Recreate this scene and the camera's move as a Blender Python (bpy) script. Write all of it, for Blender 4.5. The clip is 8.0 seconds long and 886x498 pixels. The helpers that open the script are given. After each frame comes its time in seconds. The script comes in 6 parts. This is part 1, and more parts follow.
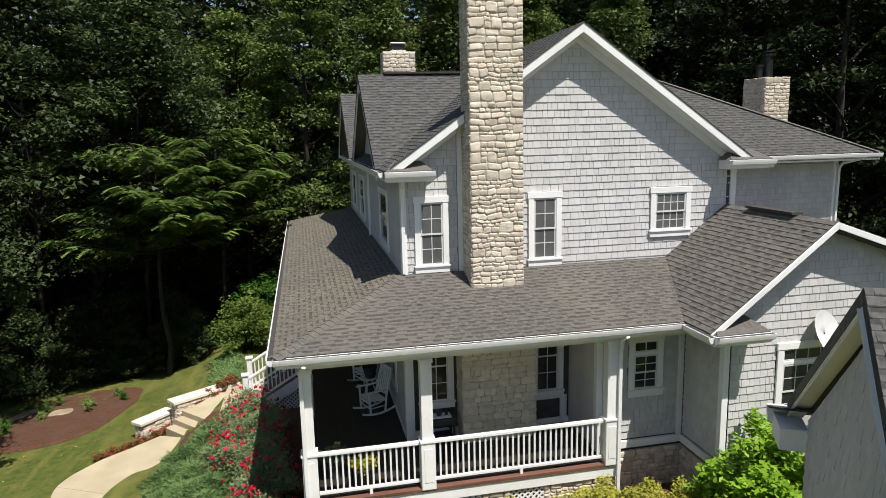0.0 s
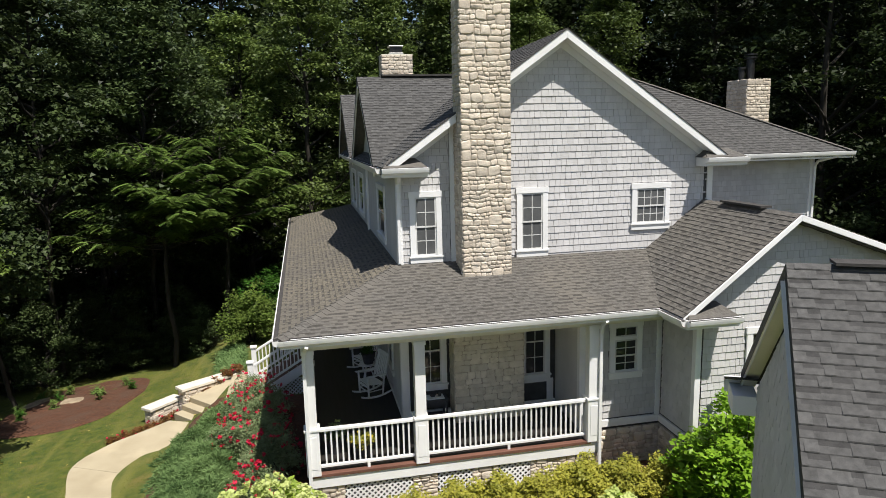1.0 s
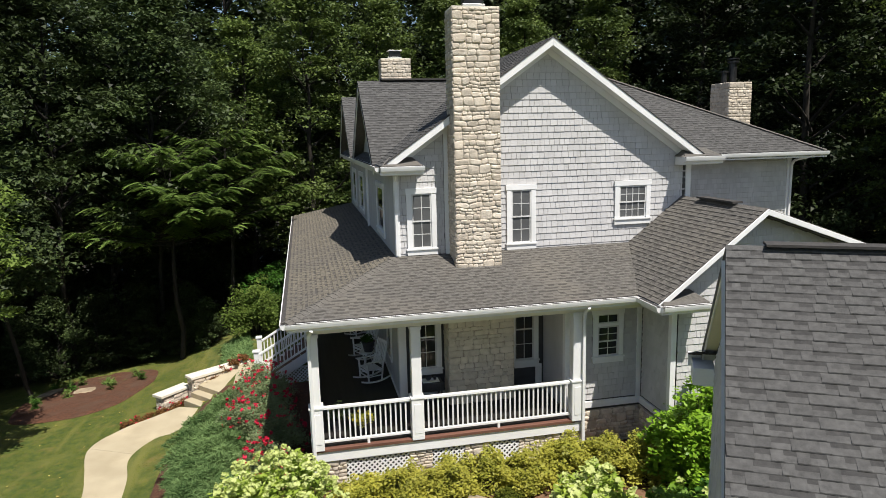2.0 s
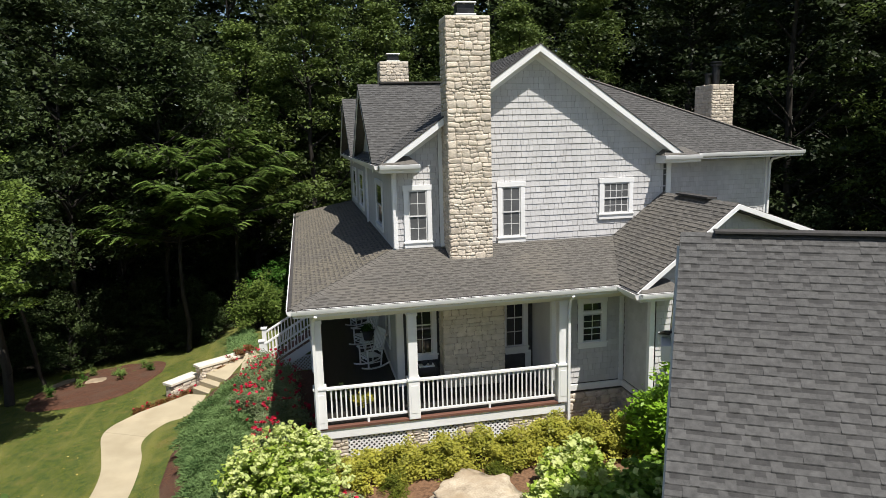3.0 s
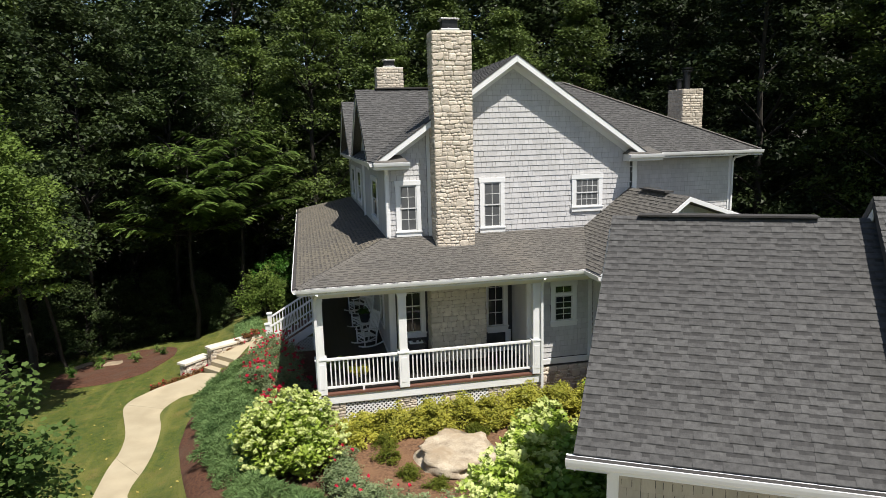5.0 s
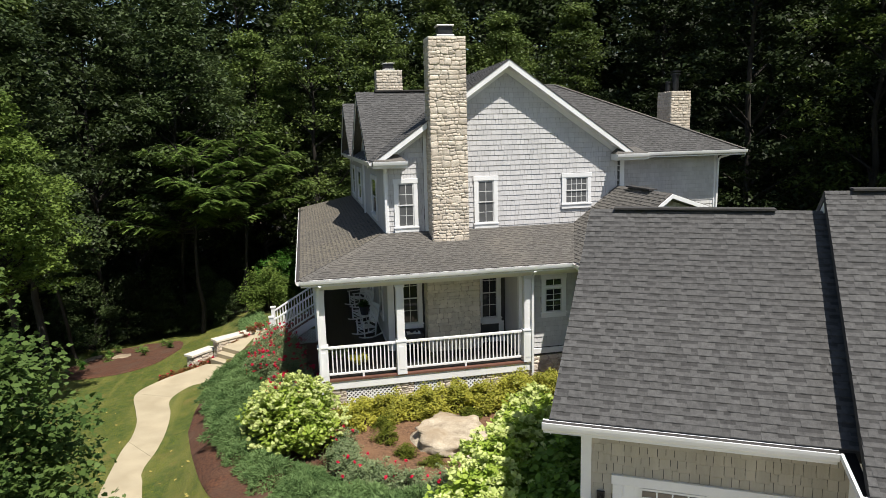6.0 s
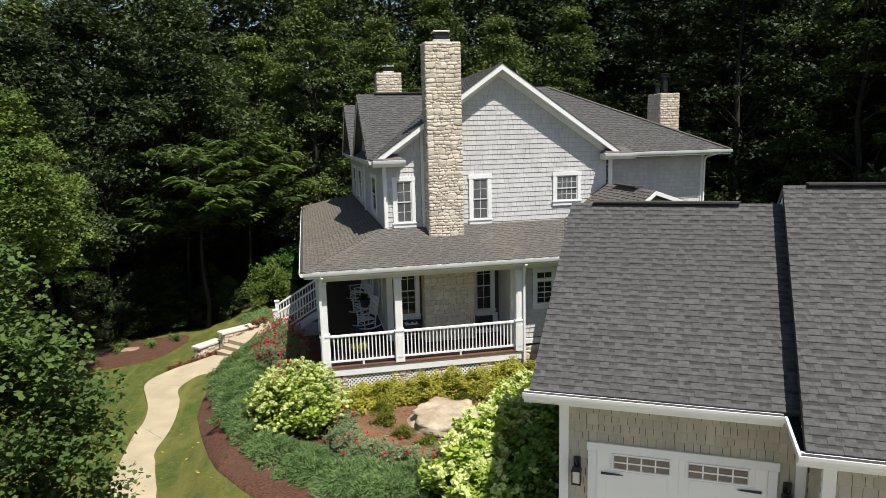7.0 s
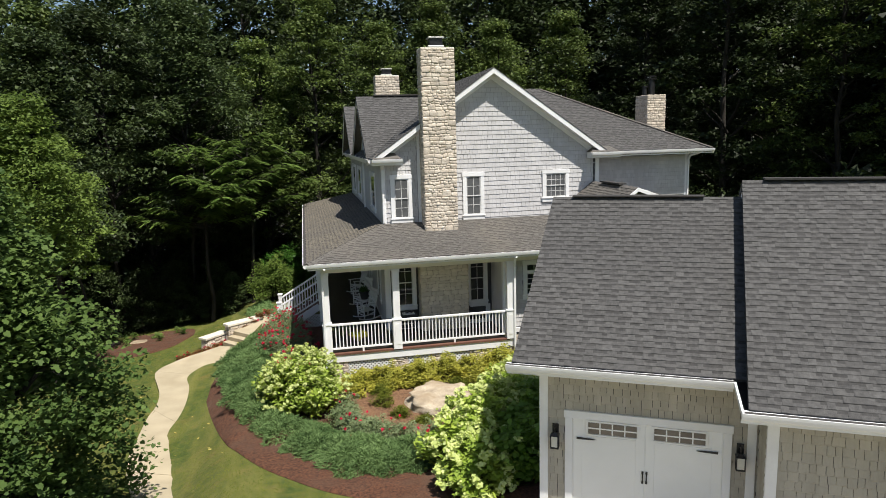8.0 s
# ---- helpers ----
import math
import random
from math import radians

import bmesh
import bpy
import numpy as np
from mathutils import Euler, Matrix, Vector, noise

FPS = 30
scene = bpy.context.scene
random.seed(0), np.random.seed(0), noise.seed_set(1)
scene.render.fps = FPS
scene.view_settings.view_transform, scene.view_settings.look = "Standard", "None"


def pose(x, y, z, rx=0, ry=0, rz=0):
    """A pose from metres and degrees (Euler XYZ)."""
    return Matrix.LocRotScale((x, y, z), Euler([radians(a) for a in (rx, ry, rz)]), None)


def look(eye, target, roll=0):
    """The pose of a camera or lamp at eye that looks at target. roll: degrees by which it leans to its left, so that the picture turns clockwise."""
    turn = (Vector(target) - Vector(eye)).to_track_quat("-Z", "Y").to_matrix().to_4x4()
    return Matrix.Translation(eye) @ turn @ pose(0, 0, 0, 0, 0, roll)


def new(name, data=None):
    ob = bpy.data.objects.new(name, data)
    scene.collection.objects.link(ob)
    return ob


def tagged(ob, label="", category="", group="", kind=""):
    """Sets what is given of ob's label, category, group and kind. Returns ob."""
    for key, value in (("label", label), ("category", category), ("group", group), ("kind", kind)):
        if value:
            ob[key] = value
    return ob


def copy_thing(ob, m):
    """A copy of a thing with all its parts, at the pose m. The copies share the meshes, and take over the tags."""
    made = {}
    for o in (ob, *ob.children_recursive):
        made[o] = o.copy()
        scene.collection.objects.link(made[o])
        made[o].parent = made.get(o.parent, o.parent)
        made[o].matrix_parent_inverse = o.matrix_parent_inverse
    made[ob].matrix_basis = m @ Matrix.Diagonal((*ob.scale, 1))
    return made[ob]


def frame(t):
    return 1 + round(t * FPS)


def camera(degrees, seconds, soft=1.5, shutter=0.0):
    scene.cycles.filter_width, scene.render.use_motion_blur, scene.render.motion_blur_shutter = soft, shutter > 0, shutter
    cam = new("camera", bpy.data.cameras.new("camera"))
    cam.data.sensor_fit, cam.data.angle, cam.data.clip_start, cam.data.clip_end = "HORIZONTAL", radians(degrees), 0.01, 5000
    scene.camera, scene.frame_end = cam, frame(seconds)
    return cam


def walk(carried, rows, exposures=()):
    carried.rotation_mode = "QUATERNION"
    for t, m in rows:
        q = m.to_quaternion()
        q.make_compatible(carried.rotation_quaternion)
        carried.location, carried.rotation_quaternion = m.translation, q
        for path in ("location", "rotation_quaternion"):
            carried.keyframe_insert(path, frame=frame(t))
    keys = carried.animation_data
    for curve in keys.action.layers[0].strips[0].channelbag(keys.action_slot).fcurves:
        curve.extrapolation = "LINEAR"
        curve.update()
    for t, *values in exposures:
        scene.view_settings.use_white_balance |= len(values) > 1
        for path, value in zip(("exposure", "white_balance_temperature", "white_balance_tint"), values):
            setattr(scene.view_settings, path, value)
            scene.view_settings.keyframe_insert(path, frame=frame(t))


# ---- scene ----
cam = camera(68.0, 8.0, soft=0.6)
PATH = [
    (0, (-2.055, -14.183, 7.069), (-1.65, -12.255, 6.726), -1.4),
    (0.5, (-2.076, -14.674, 7.052), (-1.672, -12.745, 6.71), -1.4),
    (1, (-2.11, -15.225, 7.043), (-1.706, -13.297, 6.7), -1.4),
    (1.5, (-2.154, -15.799, 7.03), (-1.751, -13.87, 6.69), -1.4),
    (3, (-2.336, -17.542, 7.057), (-1.931, -15.614, 6.715), -1.5),
    (3.5, (-2.368, -18.106, 7.034), (-1.964, -16.177, 6.695), -1.5),
    (4, (-2.374, -18.649, 7.065), (-1.971, -16.72, 6.723), -1.5),
    (4.5, (-2.373, -19.2, 7.085), (-1.971, -17.271, 6.742), -1.5),
    (6, (-2.467, -20.826, 7.068), (-2.067, -18.896, 6.728), -1.5),
    (6.5, (-2.494, -21.339, 7.041), (-2.096, -19.408, 6.703), -1.5),
    (7, (-2.537, -21.931, 7.039), (-2.14, -20.0, 6.702), -1.5),
    (7.5, (-2.598, -22.55, 7.029), (-2.2, -20.619, 6.693), -1.6),
    (8, (-2.663, -23.233, 7.035), (-2.264, -21.302, 6.698), -1.6),
]
walk(cam, [(t, look(eye, target, roll)) for t, eye, target, roll in PATH])

# ---------------------------------------------------------------- light
SUN = Vector((0.20, -0.45, 1.0)).normalized()
world = bpy.data.worlds.new("world")
scene.world = world
world.use_nodes = True
wn = world.node_tree.nodes
sky = wn.new("ShaderNodeTexSky")
sky.sky_type = "NISHITA"
sky.sun_disc = False
sky.sun_elevation = math.asin(SUN.z)
sky.sun_rotation = math.atan2(SUN.x, SUN.y)
wn["Background"].inputs["Strength"].default_value = 0.07
world.node_tree.links.new(sky.outputs["Color"], wn["Background"].inputs["Color"])
sun_data = bpy.data.lights.new("sun", "SUN")
sun_data.energy = 4.6
sun_data.angle = radians(0.55)
sun_data.color = (1.0, 0.95, 0.87)
sun = new("sun", sun_data)
sun.matrix_world = look(SUN * 60, (0, 0, 0))
scene.view_settings.exposure = 0.55


# ---------------------------------------------------------------- materials
def surface(name, a, b, scale=6.0, rough=0.7, bump=0.25, fine=60.0, piece=0.0, spread=0.0, stain=None, metal=0.0, squash=(1, 1, 1), stain_scale=0.6):
    """A two-scale procedural surface. piece: brightness spread from mesh island to mesh island; spread: from object to object."""
    m = bpy.data.materials.new(name)
    m.use_nodes = True
    nt = m.node_tree
    n, k = nt.nodes, nt.links.new
    bs = n["Principled BSDF"]
    bs.inputs["Roughness"].default_value = rough
    bs.inputs["Metallic"].default_value = metal
    tc = n.new("ShaderNodeTexCoord")
    mp = n.new("ShaderNodeMapping")
    mp.inputs["Scale"].default_value = squash
    if piece:
        place = n.new("ShaderNodeNewGeometry").outputs["Position"]
    else:
        place = tc.outputs["Object"]
    k(place, mp.inputs["Vector"])
    n1 = n.new("ShaderNodeTexNoise")
    n1.inputs["Scale"].default_value = scale
    n1.inputs["Detail"].default_value = 5
    n2 = n.new("ShaderNodeTexNoise")
    n2.inputs["Scale"].default_value = fine
    n2.inputs["Detail"].default_value = 3
    k(mp.outputs[0], n1.inputs["Vector"])
    k(mp.outputs[0], n2.inputs["Vector"])
    add = n.new("ShaderNodeMath")
    add.operation = "MULTIPLY_ADD"
    k(n2.outputs["Fac"], add.inputs[0])
    add.inputs[1].default_value = 0.5
    sub = n.new("ShaderNodeMath")
    sub.operation = "MULTIPLY_ADD"
    k(n1.outputs["Fac"], sub.inputs[0])
    sub.inputs[1].default_value = 1.4
    sub.inputs[2].default_value = -0.45
    k(sub.outputs[0], add.inputs[2])
    ramp = n.new("ShaderNodeValToRGB")
    ramp.color_ramp.elements[0].color = (*a, 1)
    ramp.color_ramp.elements[1].color = (*b, 1)
    ramp.color_ramp.elements[0].position = 0.2
    ramp.color_ramp.elements[1].position = 0.85
    k(add.outputs[0], ramp.inputs["Fac"])
    col = ramp.outputs["Color"]
    if stain:
        n3 = n.new("ShaderNodeTexNoise")
        n3.inputs["Scale"].default_value = stain_scale
        n3.inputs["Detail"].default_value = 6
        k(place, n3.inputs["Vector"])
        r3 = n.new("ShaderNodeValToRGB")
        r3.color_ramp.elements[0].position, r3.color_ramp.elements[1].position = 0.45, 0.68
        k(n3.outputs["Fac"], r3.inputs["Fac"])
        mx = n.new("ShaderNodeMix")
        mx.data_type = "RGBA"
        k(r3.outputs["Color"], mx.inputs["Factor"])
        k(col, mx.inputs["A"])
        mx.inputs["B"].default_value = (*stain, 1)
        col = mx.outputs["Result"]
    for amount, source in ((piece, "piece"), (spread, "object")):
        if not amount:
            continue
        if source == "piece":
            g = n.new("ShaderNodeNewGeometry")
            val = g.outputs["Random Per Island"]
        else:
            g = n.new("ShaderNodeObjectInfo")
            val = g.outputs["Random"]
        mr = n.new("ShaderNodeMapRange")
        mr.inputs["To Min"].default_value, mr.inputs["To Max"].default_value = 1 - amount, 1 + amount
        k(val, mr.inputs["Value"])
        hs = n.new("ShaderNodeHueSaturation")
        k(mr.outputs[0], hs.inputs["Value"])
        k(col, hs.inputs["Color"])
        col = hs.outputs["Color"]
    k(col, bs.inputs["Base Color"])
    bp = n.new("ShaderNodeBump")
    bp.inputs["Strength"].default_value = bump
    bp.inputs["Distance"].default_value = 0.02
    k(add.outputs[0], bp.inputs["Height"])
    k(bp.outputs[0], bs.inputs["Normal"])
    return m


def leafy(name, a, b, through_light=0.35, rough=0.45, spread=0.25, patches=1.5, gloss=0.18):
    """Leaves: shades that change from clump to clump and from leaf to leaf, some light passing through."""
    m = bpy.data.materials.new(name)
    m.use_nodes = True
    nt = m.node_tree
    n, k = nt.nodes, nt.links.new
    bs = n["Principled BSDF"]
    bs.inputs["Roughness"].default_value = rough
    bs.inputs["Specular IOR Level"].default_value = gloss
    g = n.new("ShaderNodeNewGeometry")
    ramp = n.new("ShaderNodeValToRGB")
    ramp.color_ramp.elements[0].color = (*a, 1)
    ramp.color_ramp.elements[1].color = (*b, 1)
    tc = n.new("ShaderNodeTexCoord")
    patch = n.new("ShaderNodeTexNoise")
    patch.inputs["Scale"].default_value = patches
    patch.inputs["Detail"].default_value = 2
    k(tc.outputs["Object"], patch.inputs["Vector"])
    lean = n.new("ShaderNodeMath")
    lean.operation = "MULTIPLY_ADD"
    k(patch.outputs["Fac"], lean.inputs[0])
    lean.inputs[1].default_value, lean.inputs[2].default_value = 1.7, -0.6
    both = n.new("ShaderNodeMath")
    both.operation = "MULTIPLY_ADD"
    k(g.outputs["Random Per Island"], both.inputs[0])
    both.inputs[1].default_value = 0.5
    k(lean.outputs[0], both.inputs[2])
    k(both.outputs[0], ramp.inputs["Fac"])
    oi = n.new("ShaderNodeObjectInfo")
    mr = n.new("ShaderNodeMapRange")
    mr.inputs["To Min"].default_value, mr.inputs["To Max"].default_value = 1 - spread, 1 + spread
    k(oi.outputs["Random"], mr.inputs["Value"])
    hs = n.new("ShaderNodeHueSaturation")
    k(mr.outputs[0], hs.inputs["Value"])
    k(ramp.outputs["Color"], hs.inputs["Color"])
    k(hs.outputs["Color"], bs.inputs["Base Color"])
    tr = n.new("ShaderNodeBsdfTranslucent")
    k(hs.outputs["Color"], tr.inputs["Color"])
    mix = n.new("ShaderNodeMixShader")
    mix.inputs["Fac"].default_value = through_light
    k(bs.outputs[0], mix.inputs[1])
    k(tr.outputs[0], mix.inputs[2])
    k(mix.outputs[0], n["Material Output"].inputs["Surface"])
    return m


def glassy(name):
    m = bpy.data.materials.new(name)
    m.use_nodes = True
    bs = m.node_tree.nodes["Principled BSDF"]
    bs.inputs["Base Color"].default_value = (0.02, 0.022, 0.025, 1)
    bs.inputs["Roughness"].default_value = 0.06
    bs.inputs["IOR"].default_value = 1.5
    return m


M_SIDING = surface("grey_cedar_siding", (0.49, 0.482, 0.482), (0.575, 0.565, 0.565), 2.0, 0.75, 0.2, 40, piece=0.06, spread=0.05, squash=(1, 1, 0.5))
M_TAUPE = surface("taupe_cedar_siding", (0.37, 0.34, 0.28), (0.47, 0.435, 0.365), 3.0, 0.75, 0.25, 40, piece=0.07, spread=0.06, squash=(1, 1, 0.3))
M_BACK = surface("siding_underlay", (0.045, 0.045, 0.045), (0.08, 0.08, 0.08), 4, 0.9, 0.1)
M_WHITE = surface("white_painted_trim", (0.76, 0.76, 0.765), (0.84, 0.84, 0.84), 2.0, 0.45, 0.05, 30, stain=(0.73, 0.73, 0.72))
# cream paint, lightened and yellowed for light bounced off the ground
M_CREAM = surface("cream_painted_soffit", (0.72, 0.69, 0.58), (0.80, 0.77, 0.66), 2.0, 0.6, 0.05, 30)
M_ROOF = surface("brown_grey_roof_shingle", (0.071, 0.066, 0.060), (0.142, 0.133, 0.121), 14, 0.95, 0.5, 220, piece=0.08, stain=(0.132, 0.120, 0.104), stain_scale=0.5)
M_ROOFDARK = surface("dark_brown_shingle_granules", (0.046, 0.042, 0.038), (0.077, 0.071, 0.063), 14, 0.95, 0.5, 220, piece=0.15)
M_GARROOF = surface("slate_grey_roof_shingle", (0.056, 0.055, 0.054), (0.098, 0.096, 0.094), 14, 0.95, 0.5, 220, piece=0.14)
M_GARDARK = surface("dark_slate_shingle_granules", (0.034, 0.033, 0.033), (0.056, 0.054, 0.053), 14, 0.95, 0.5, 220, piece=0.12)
# lighter tan shingles, used only on the left porch slope
M_ROOFTAN = surface("tan_weathered_roof_shingle", (0.092, 0.081, 0.063), (0.185, 0.164, 0.130), 14, 0.95, 0.5, 220, piece=0.08, stain=(0.115, 0.104, 0.088), stain_scale=0.7)
M_ROOFBASE = surface("roof_underlay", (0.035, 0.033, 0.032), (0.06, 0.056, 0.053), 10, 0.95, 0.3)
M_STONE = surface("cream_ledge_stone", (0.43, 0.37, 0.30), (0.665, 0.595, 0.50), 7, 0.85, 0.9, 45, spread=0.20, stain=(0.55, 0.47, 0.38), stain_scale=3.0)
# ashlar of the porch wall, bounced light added to its colour
M_VENEER = surface("pale_ashlar_veneer", (0.52, 0.46, 0.355), (0.76, 0.695, 0.57), 6, 0.85, 0.5, 45, spread=0.13, stain=(0.62, 0.56, 0.46), stain_scale=3.0)
M_MORTAR = surface("stone_mortar", (0.36, 0.315, 0.25), (0.46, 0.41, 0.335), 12, 0.95, 0.6)
M_DARKMETAL = surface("dark_metal", (0.02, 0.02, 0.022), (0.05, 0.05, 0.052), 5, 0.4, 0.05, metal=0.6)
M_GALV = surface("weathered_steel", (0.45, 0.44, 0.42), (0.62, 0.61, 0.58), 5, 0.4, 0.05, metal=0.7)
M_GLASS = glassy("window_glass")
# near-black boards inside the red-brown border
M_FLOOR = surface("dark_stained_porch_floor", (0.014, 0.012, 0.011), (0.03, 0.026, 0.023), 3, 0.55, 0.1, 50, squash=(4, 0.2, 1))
M_SCREEN = surface("window_behind_insect_screen", (0.075, 0.078, 0.08), (0.12, 0.122, 0.125), 2.0, 0.35, 0.02)
M_DECK = surface("red_brown_decking", (0.10, 0.045, 0.032), (0.18, 0.085, 0.06), 4, 0.6, 0.2, 50, squash=(0.2, 4, 1), spread=0.15)
M_DOOR = surface("painted_garage_door", (0.80, 0.80, 0.78), (0.86, 0.86, 0.84), 1.5, 0.4, 0.03)
M_CONCRETE = surface("tan_concrete", (0.34, 0.285, 0.19), (0.42, 0.36, 0.25), 1.2, 0.85, 0.15, 120, stain=(0.45, 0.38, 0.26), stain_scale=0.8)
M_CAP = surface("pale_capstone", (0.60, 0.55, 0.46), (0.72, 0.68, 0.58), 4, 0.85, 0.3, 60)
M_MULCH = surface("red_brown_mulch", (0.029, 0.011, 0.005), (0.15, 0.060, 0.029), 16, 0.95, 1.0, 60, stain=(0.085, 0.044, 0.026), stain_scale=1.2)
M_DRYMULCH = surface("sun_bleached_mulch", (0.070, 0.034, 0.017), (0.235, 0.128, 0.068), 14, 0.95, 1.0, 55, stain=(0.185, 0.10, 0.052), stain_scale=1.5)
M_FLATSTONE = surface("weathered_flat_stone", (0.20, 0.15, 0.10), (0.36, 0.29, 0.20), 4, 0.9, 0.7, 30)
M_BARK = surface("tree_bark", (0.014, 0.012, 0.009), (0.042, 0.035, 0.028), 6, 0.95, 0.9, 40, squash=(1, 1, 0.2), spread=0.3)
M_BOULDER = surface("tan_boulder", (0.27, 0.215, 0.15), (0.62, 0.535, 0.41), 3.2, 0.9, 1.2, 26, stain=(0.33, 0.255, 0.17), stain_scale=1.8)
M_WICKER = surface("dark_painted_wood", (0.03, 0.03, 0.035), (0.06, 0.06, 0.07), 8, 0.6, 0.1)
M_JUNIPER = leafy("juniper_needles", (0.062, 0.12, 0.038), (0.225, 0.335, 0.125), 0.25, 0.8, 0.05, 1.2)
M_HYDRANGEA = leafy("hydrangea_leaf", (0.19, 0.295, 0.040), (0.44, 0.54, 0.095), 0.35, 0.45, 0.1)
M_BLOOM = leafy("lime_white_bloom", (0.45, 0.54, 0.14), (0.71, 0.75, 0.35), 0.3, 0.6, 0.1)
M_AZALEA = leafy("yellow_green_leaf", (0.22, 0.24, 0.036), (0.55, 0.51, 0.09), 0.35, 0.45, 0.12)
M_ROSELEAF = leafy("grey_green_rose_leaf", (0.095, 0.140, 0.058), (0.285, 0.345, 0.175), 0.25, 0.4, 0.1)
M_ROSE = leafy("red_rose_petal", (0.45, 0.01, 0.03), (0.75, 0.04, 0.11), 0.25, 0.5, 0.15)
M_BRIGHT = leafy("bright_green_leaf", (0.11, 0.23, 0.015), (0.31, 0.50, 0.045), 0.35, 0.4, 0.1)
M_MAPLE = leafy("dark_green_leaf", (0.03, 0.09, 0.012), (0.08, 0.19, 0.03), 0.35, 0.4, 0.1)
M_REDBUD = leafy("heart_shaped_leaf", (0.044, 0.084, 0.022), (0.132, 0.195, 0.052), 0.33, 0.55, 0.1, 0.9, 0.12)
M_DRYLEAF = leafy("dry_yellow_leaf", (0.35, 0.26, 0.06), (0.55, 0.46, 0.14), 0.2, 0.7, 0.1)
M_COLEUS = leafy("red_bronze_leaf", (0.10, 0.032, 0.015), (0.28, 0.15, 0.05), 0.25, 0.5, 0.1)
M_GRASS = leafy("grass_blade", (0.070, 0.098, 0.010), (0.195, 0.215, 0.032), 0.4, 0.6, 0.05)
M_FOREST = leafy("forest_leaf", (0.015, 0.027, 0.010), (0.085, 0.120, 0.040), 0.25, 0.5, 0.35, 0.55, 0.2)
# forest_leaf darkened: shade put into the leaf colour of the right-hand trees
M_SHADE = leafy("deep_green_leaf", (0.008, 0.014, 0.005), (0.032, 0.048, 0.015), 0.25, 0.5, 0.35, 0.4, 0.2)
# paler copy of forest_leaf, sunlight put into the colour
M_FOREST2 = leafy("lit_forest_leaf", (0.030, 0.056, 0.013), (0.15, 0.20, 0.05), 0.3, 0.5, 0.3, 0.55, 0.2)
M_BROAD = leafy("broad_green_leaf", (0.10, 0.19, 0.02), (0.24, 0.38, 0.06), 0.35, 0.4, 0.1)
M_SUMAC = leafy("pinnate_leaf", (0.085, 0.15, 0.035), (0.225, 0.32, 0.08), 0.35, 0.5, 0.1)


# ---------------------------------------------------------------- mesh helpers
class Solid:
    """Collects boxes, slabs and tubes into one mesh."""

    def __init__(self):
        self.v, self.f = [], []

    def add(self, verts, faces):
        o = len(self.v)
        self.v += [tuple(p) for p in verts]
        self.f += [tuple(i + o for i in q) for q in faces]
        return self

    def box(self, x0, x1, y0, y1, z0, z1, m=None):
        vs = [Vector((x, y, z)) for z in (z0, z1) for y in (y0, y1) for x in (x0, x1)]
        if m is not None:
            vs = [m @ p for p in vs]
        return self.add(vs, [(0, 2, 3, 1), (4, 5, 7, 6), (0, 1, 5, 4), (2, 6, 7, 3), (0, 4, 6, 2), (1, 3, 7, 5)])

    def slab(self, poly, off):
        """A flat polygon given thickness by the vector off."""
        n = len(poly)
        a = [Vector(p) for p in poly]
        b = [p + Vector(off) for p in a]
        fs = [tuple(range(n))[::-1], tuple(range(n, 2 * n))]
        fs += [(i, (i + 1) % n, n + (i + 1) % n, n + i) for i in range(n)]
        return self.add(a + b, fs)

    def bar(self, p, q, w, h, up=(0, 0, 1)):
        """A bar of section w x h from p to q."""
        p, q, up = Vector(p), Vector(q), Vector(up)
        d = (q - p).normalized()
        s = d.cross(up)
        s = s.normalized() if s.length > 1e-4 else Vector((1, 0, 0))
        t = s.cross(d).normalized()
        vs = [e + s * a * w / 2 + t * b * h / 2 for e in (p, q) for a, b in ((-1, -1), (1, -1), (1, 1), (-1, 1))]
        return self.add(vs, [(3, 2, 1, 0), (4, 5, 6, 7), (0, 1, 5, 4), (1, 2, 6, 5), (2, 3, 7, 6), (3, 0, 4, 7)])

    def tube(self, p, q, r0, r1, n=10, caps=True):
        p, q = Vector(p), Vector(q)
        d = (q - p).normalized()
        s = d.cross(Vector((0.13, 0.31, 0.94)))
        s = s.normalized() if s.length > 1e-3 else Vector((1, 0, 0))
        t = d.cross(s)
        vs = [e + (s * math.cos(2 * math.pi * i / n) + t * math.sin(2 * math.pi * i / n)) * r for e, r in ((p, r0), (q, r1)) for i in range(n)]
        fs = [(i, (i + 1) % n, n + (i + 1) % n, n + i) for i in range(n)]
        if caps:
            fs += [tuple(range(n))[::-1], tuple(range(n, 2 * n))]
        return self.add(vs, fs)

    def mesh(self, name, material, smooth=False):
        me = bpy.data.meshes.new(name)
        me.from_pydata(self.v, [], self.f)
        me.materials.append(material)
        if smooth:
            me.polygons.foreach_set("use_smooth", [True] * len(me.polygons))
        me.update()
        return me


def thing(name, m=None, label="", category="", group="", kind=""):
    ob = new(name)
    ob.empty_display_size = 0.2
    if m is not None:
        ob.matrix_basis = m
    return tagged(ob, label, category, group, kind)


def part(name, solid, material, parent=None, label="", bevel=0.0, smooth=False, kind=""):
    ob = new(name, solid.mesh(name, material, smooth))
    ob.parent = parent
    if bevel:
        bv = ob.modifiers.new("edge", "BEVEL")
        bv.width, bv.segments, bv.limit_method = bevel, 2, "ANGLE"
    return tagged(ob, label, kind=kind)


def placed(name, mesh, parent, m):
    """A piece: an object of its own on a shared mesh."""
    ob = bpy.data.objects.new(name, mesh)
    scene.collection.objects.link(ob)
    ob.parent = parent
    ob.matrix_basis = m
    return ob


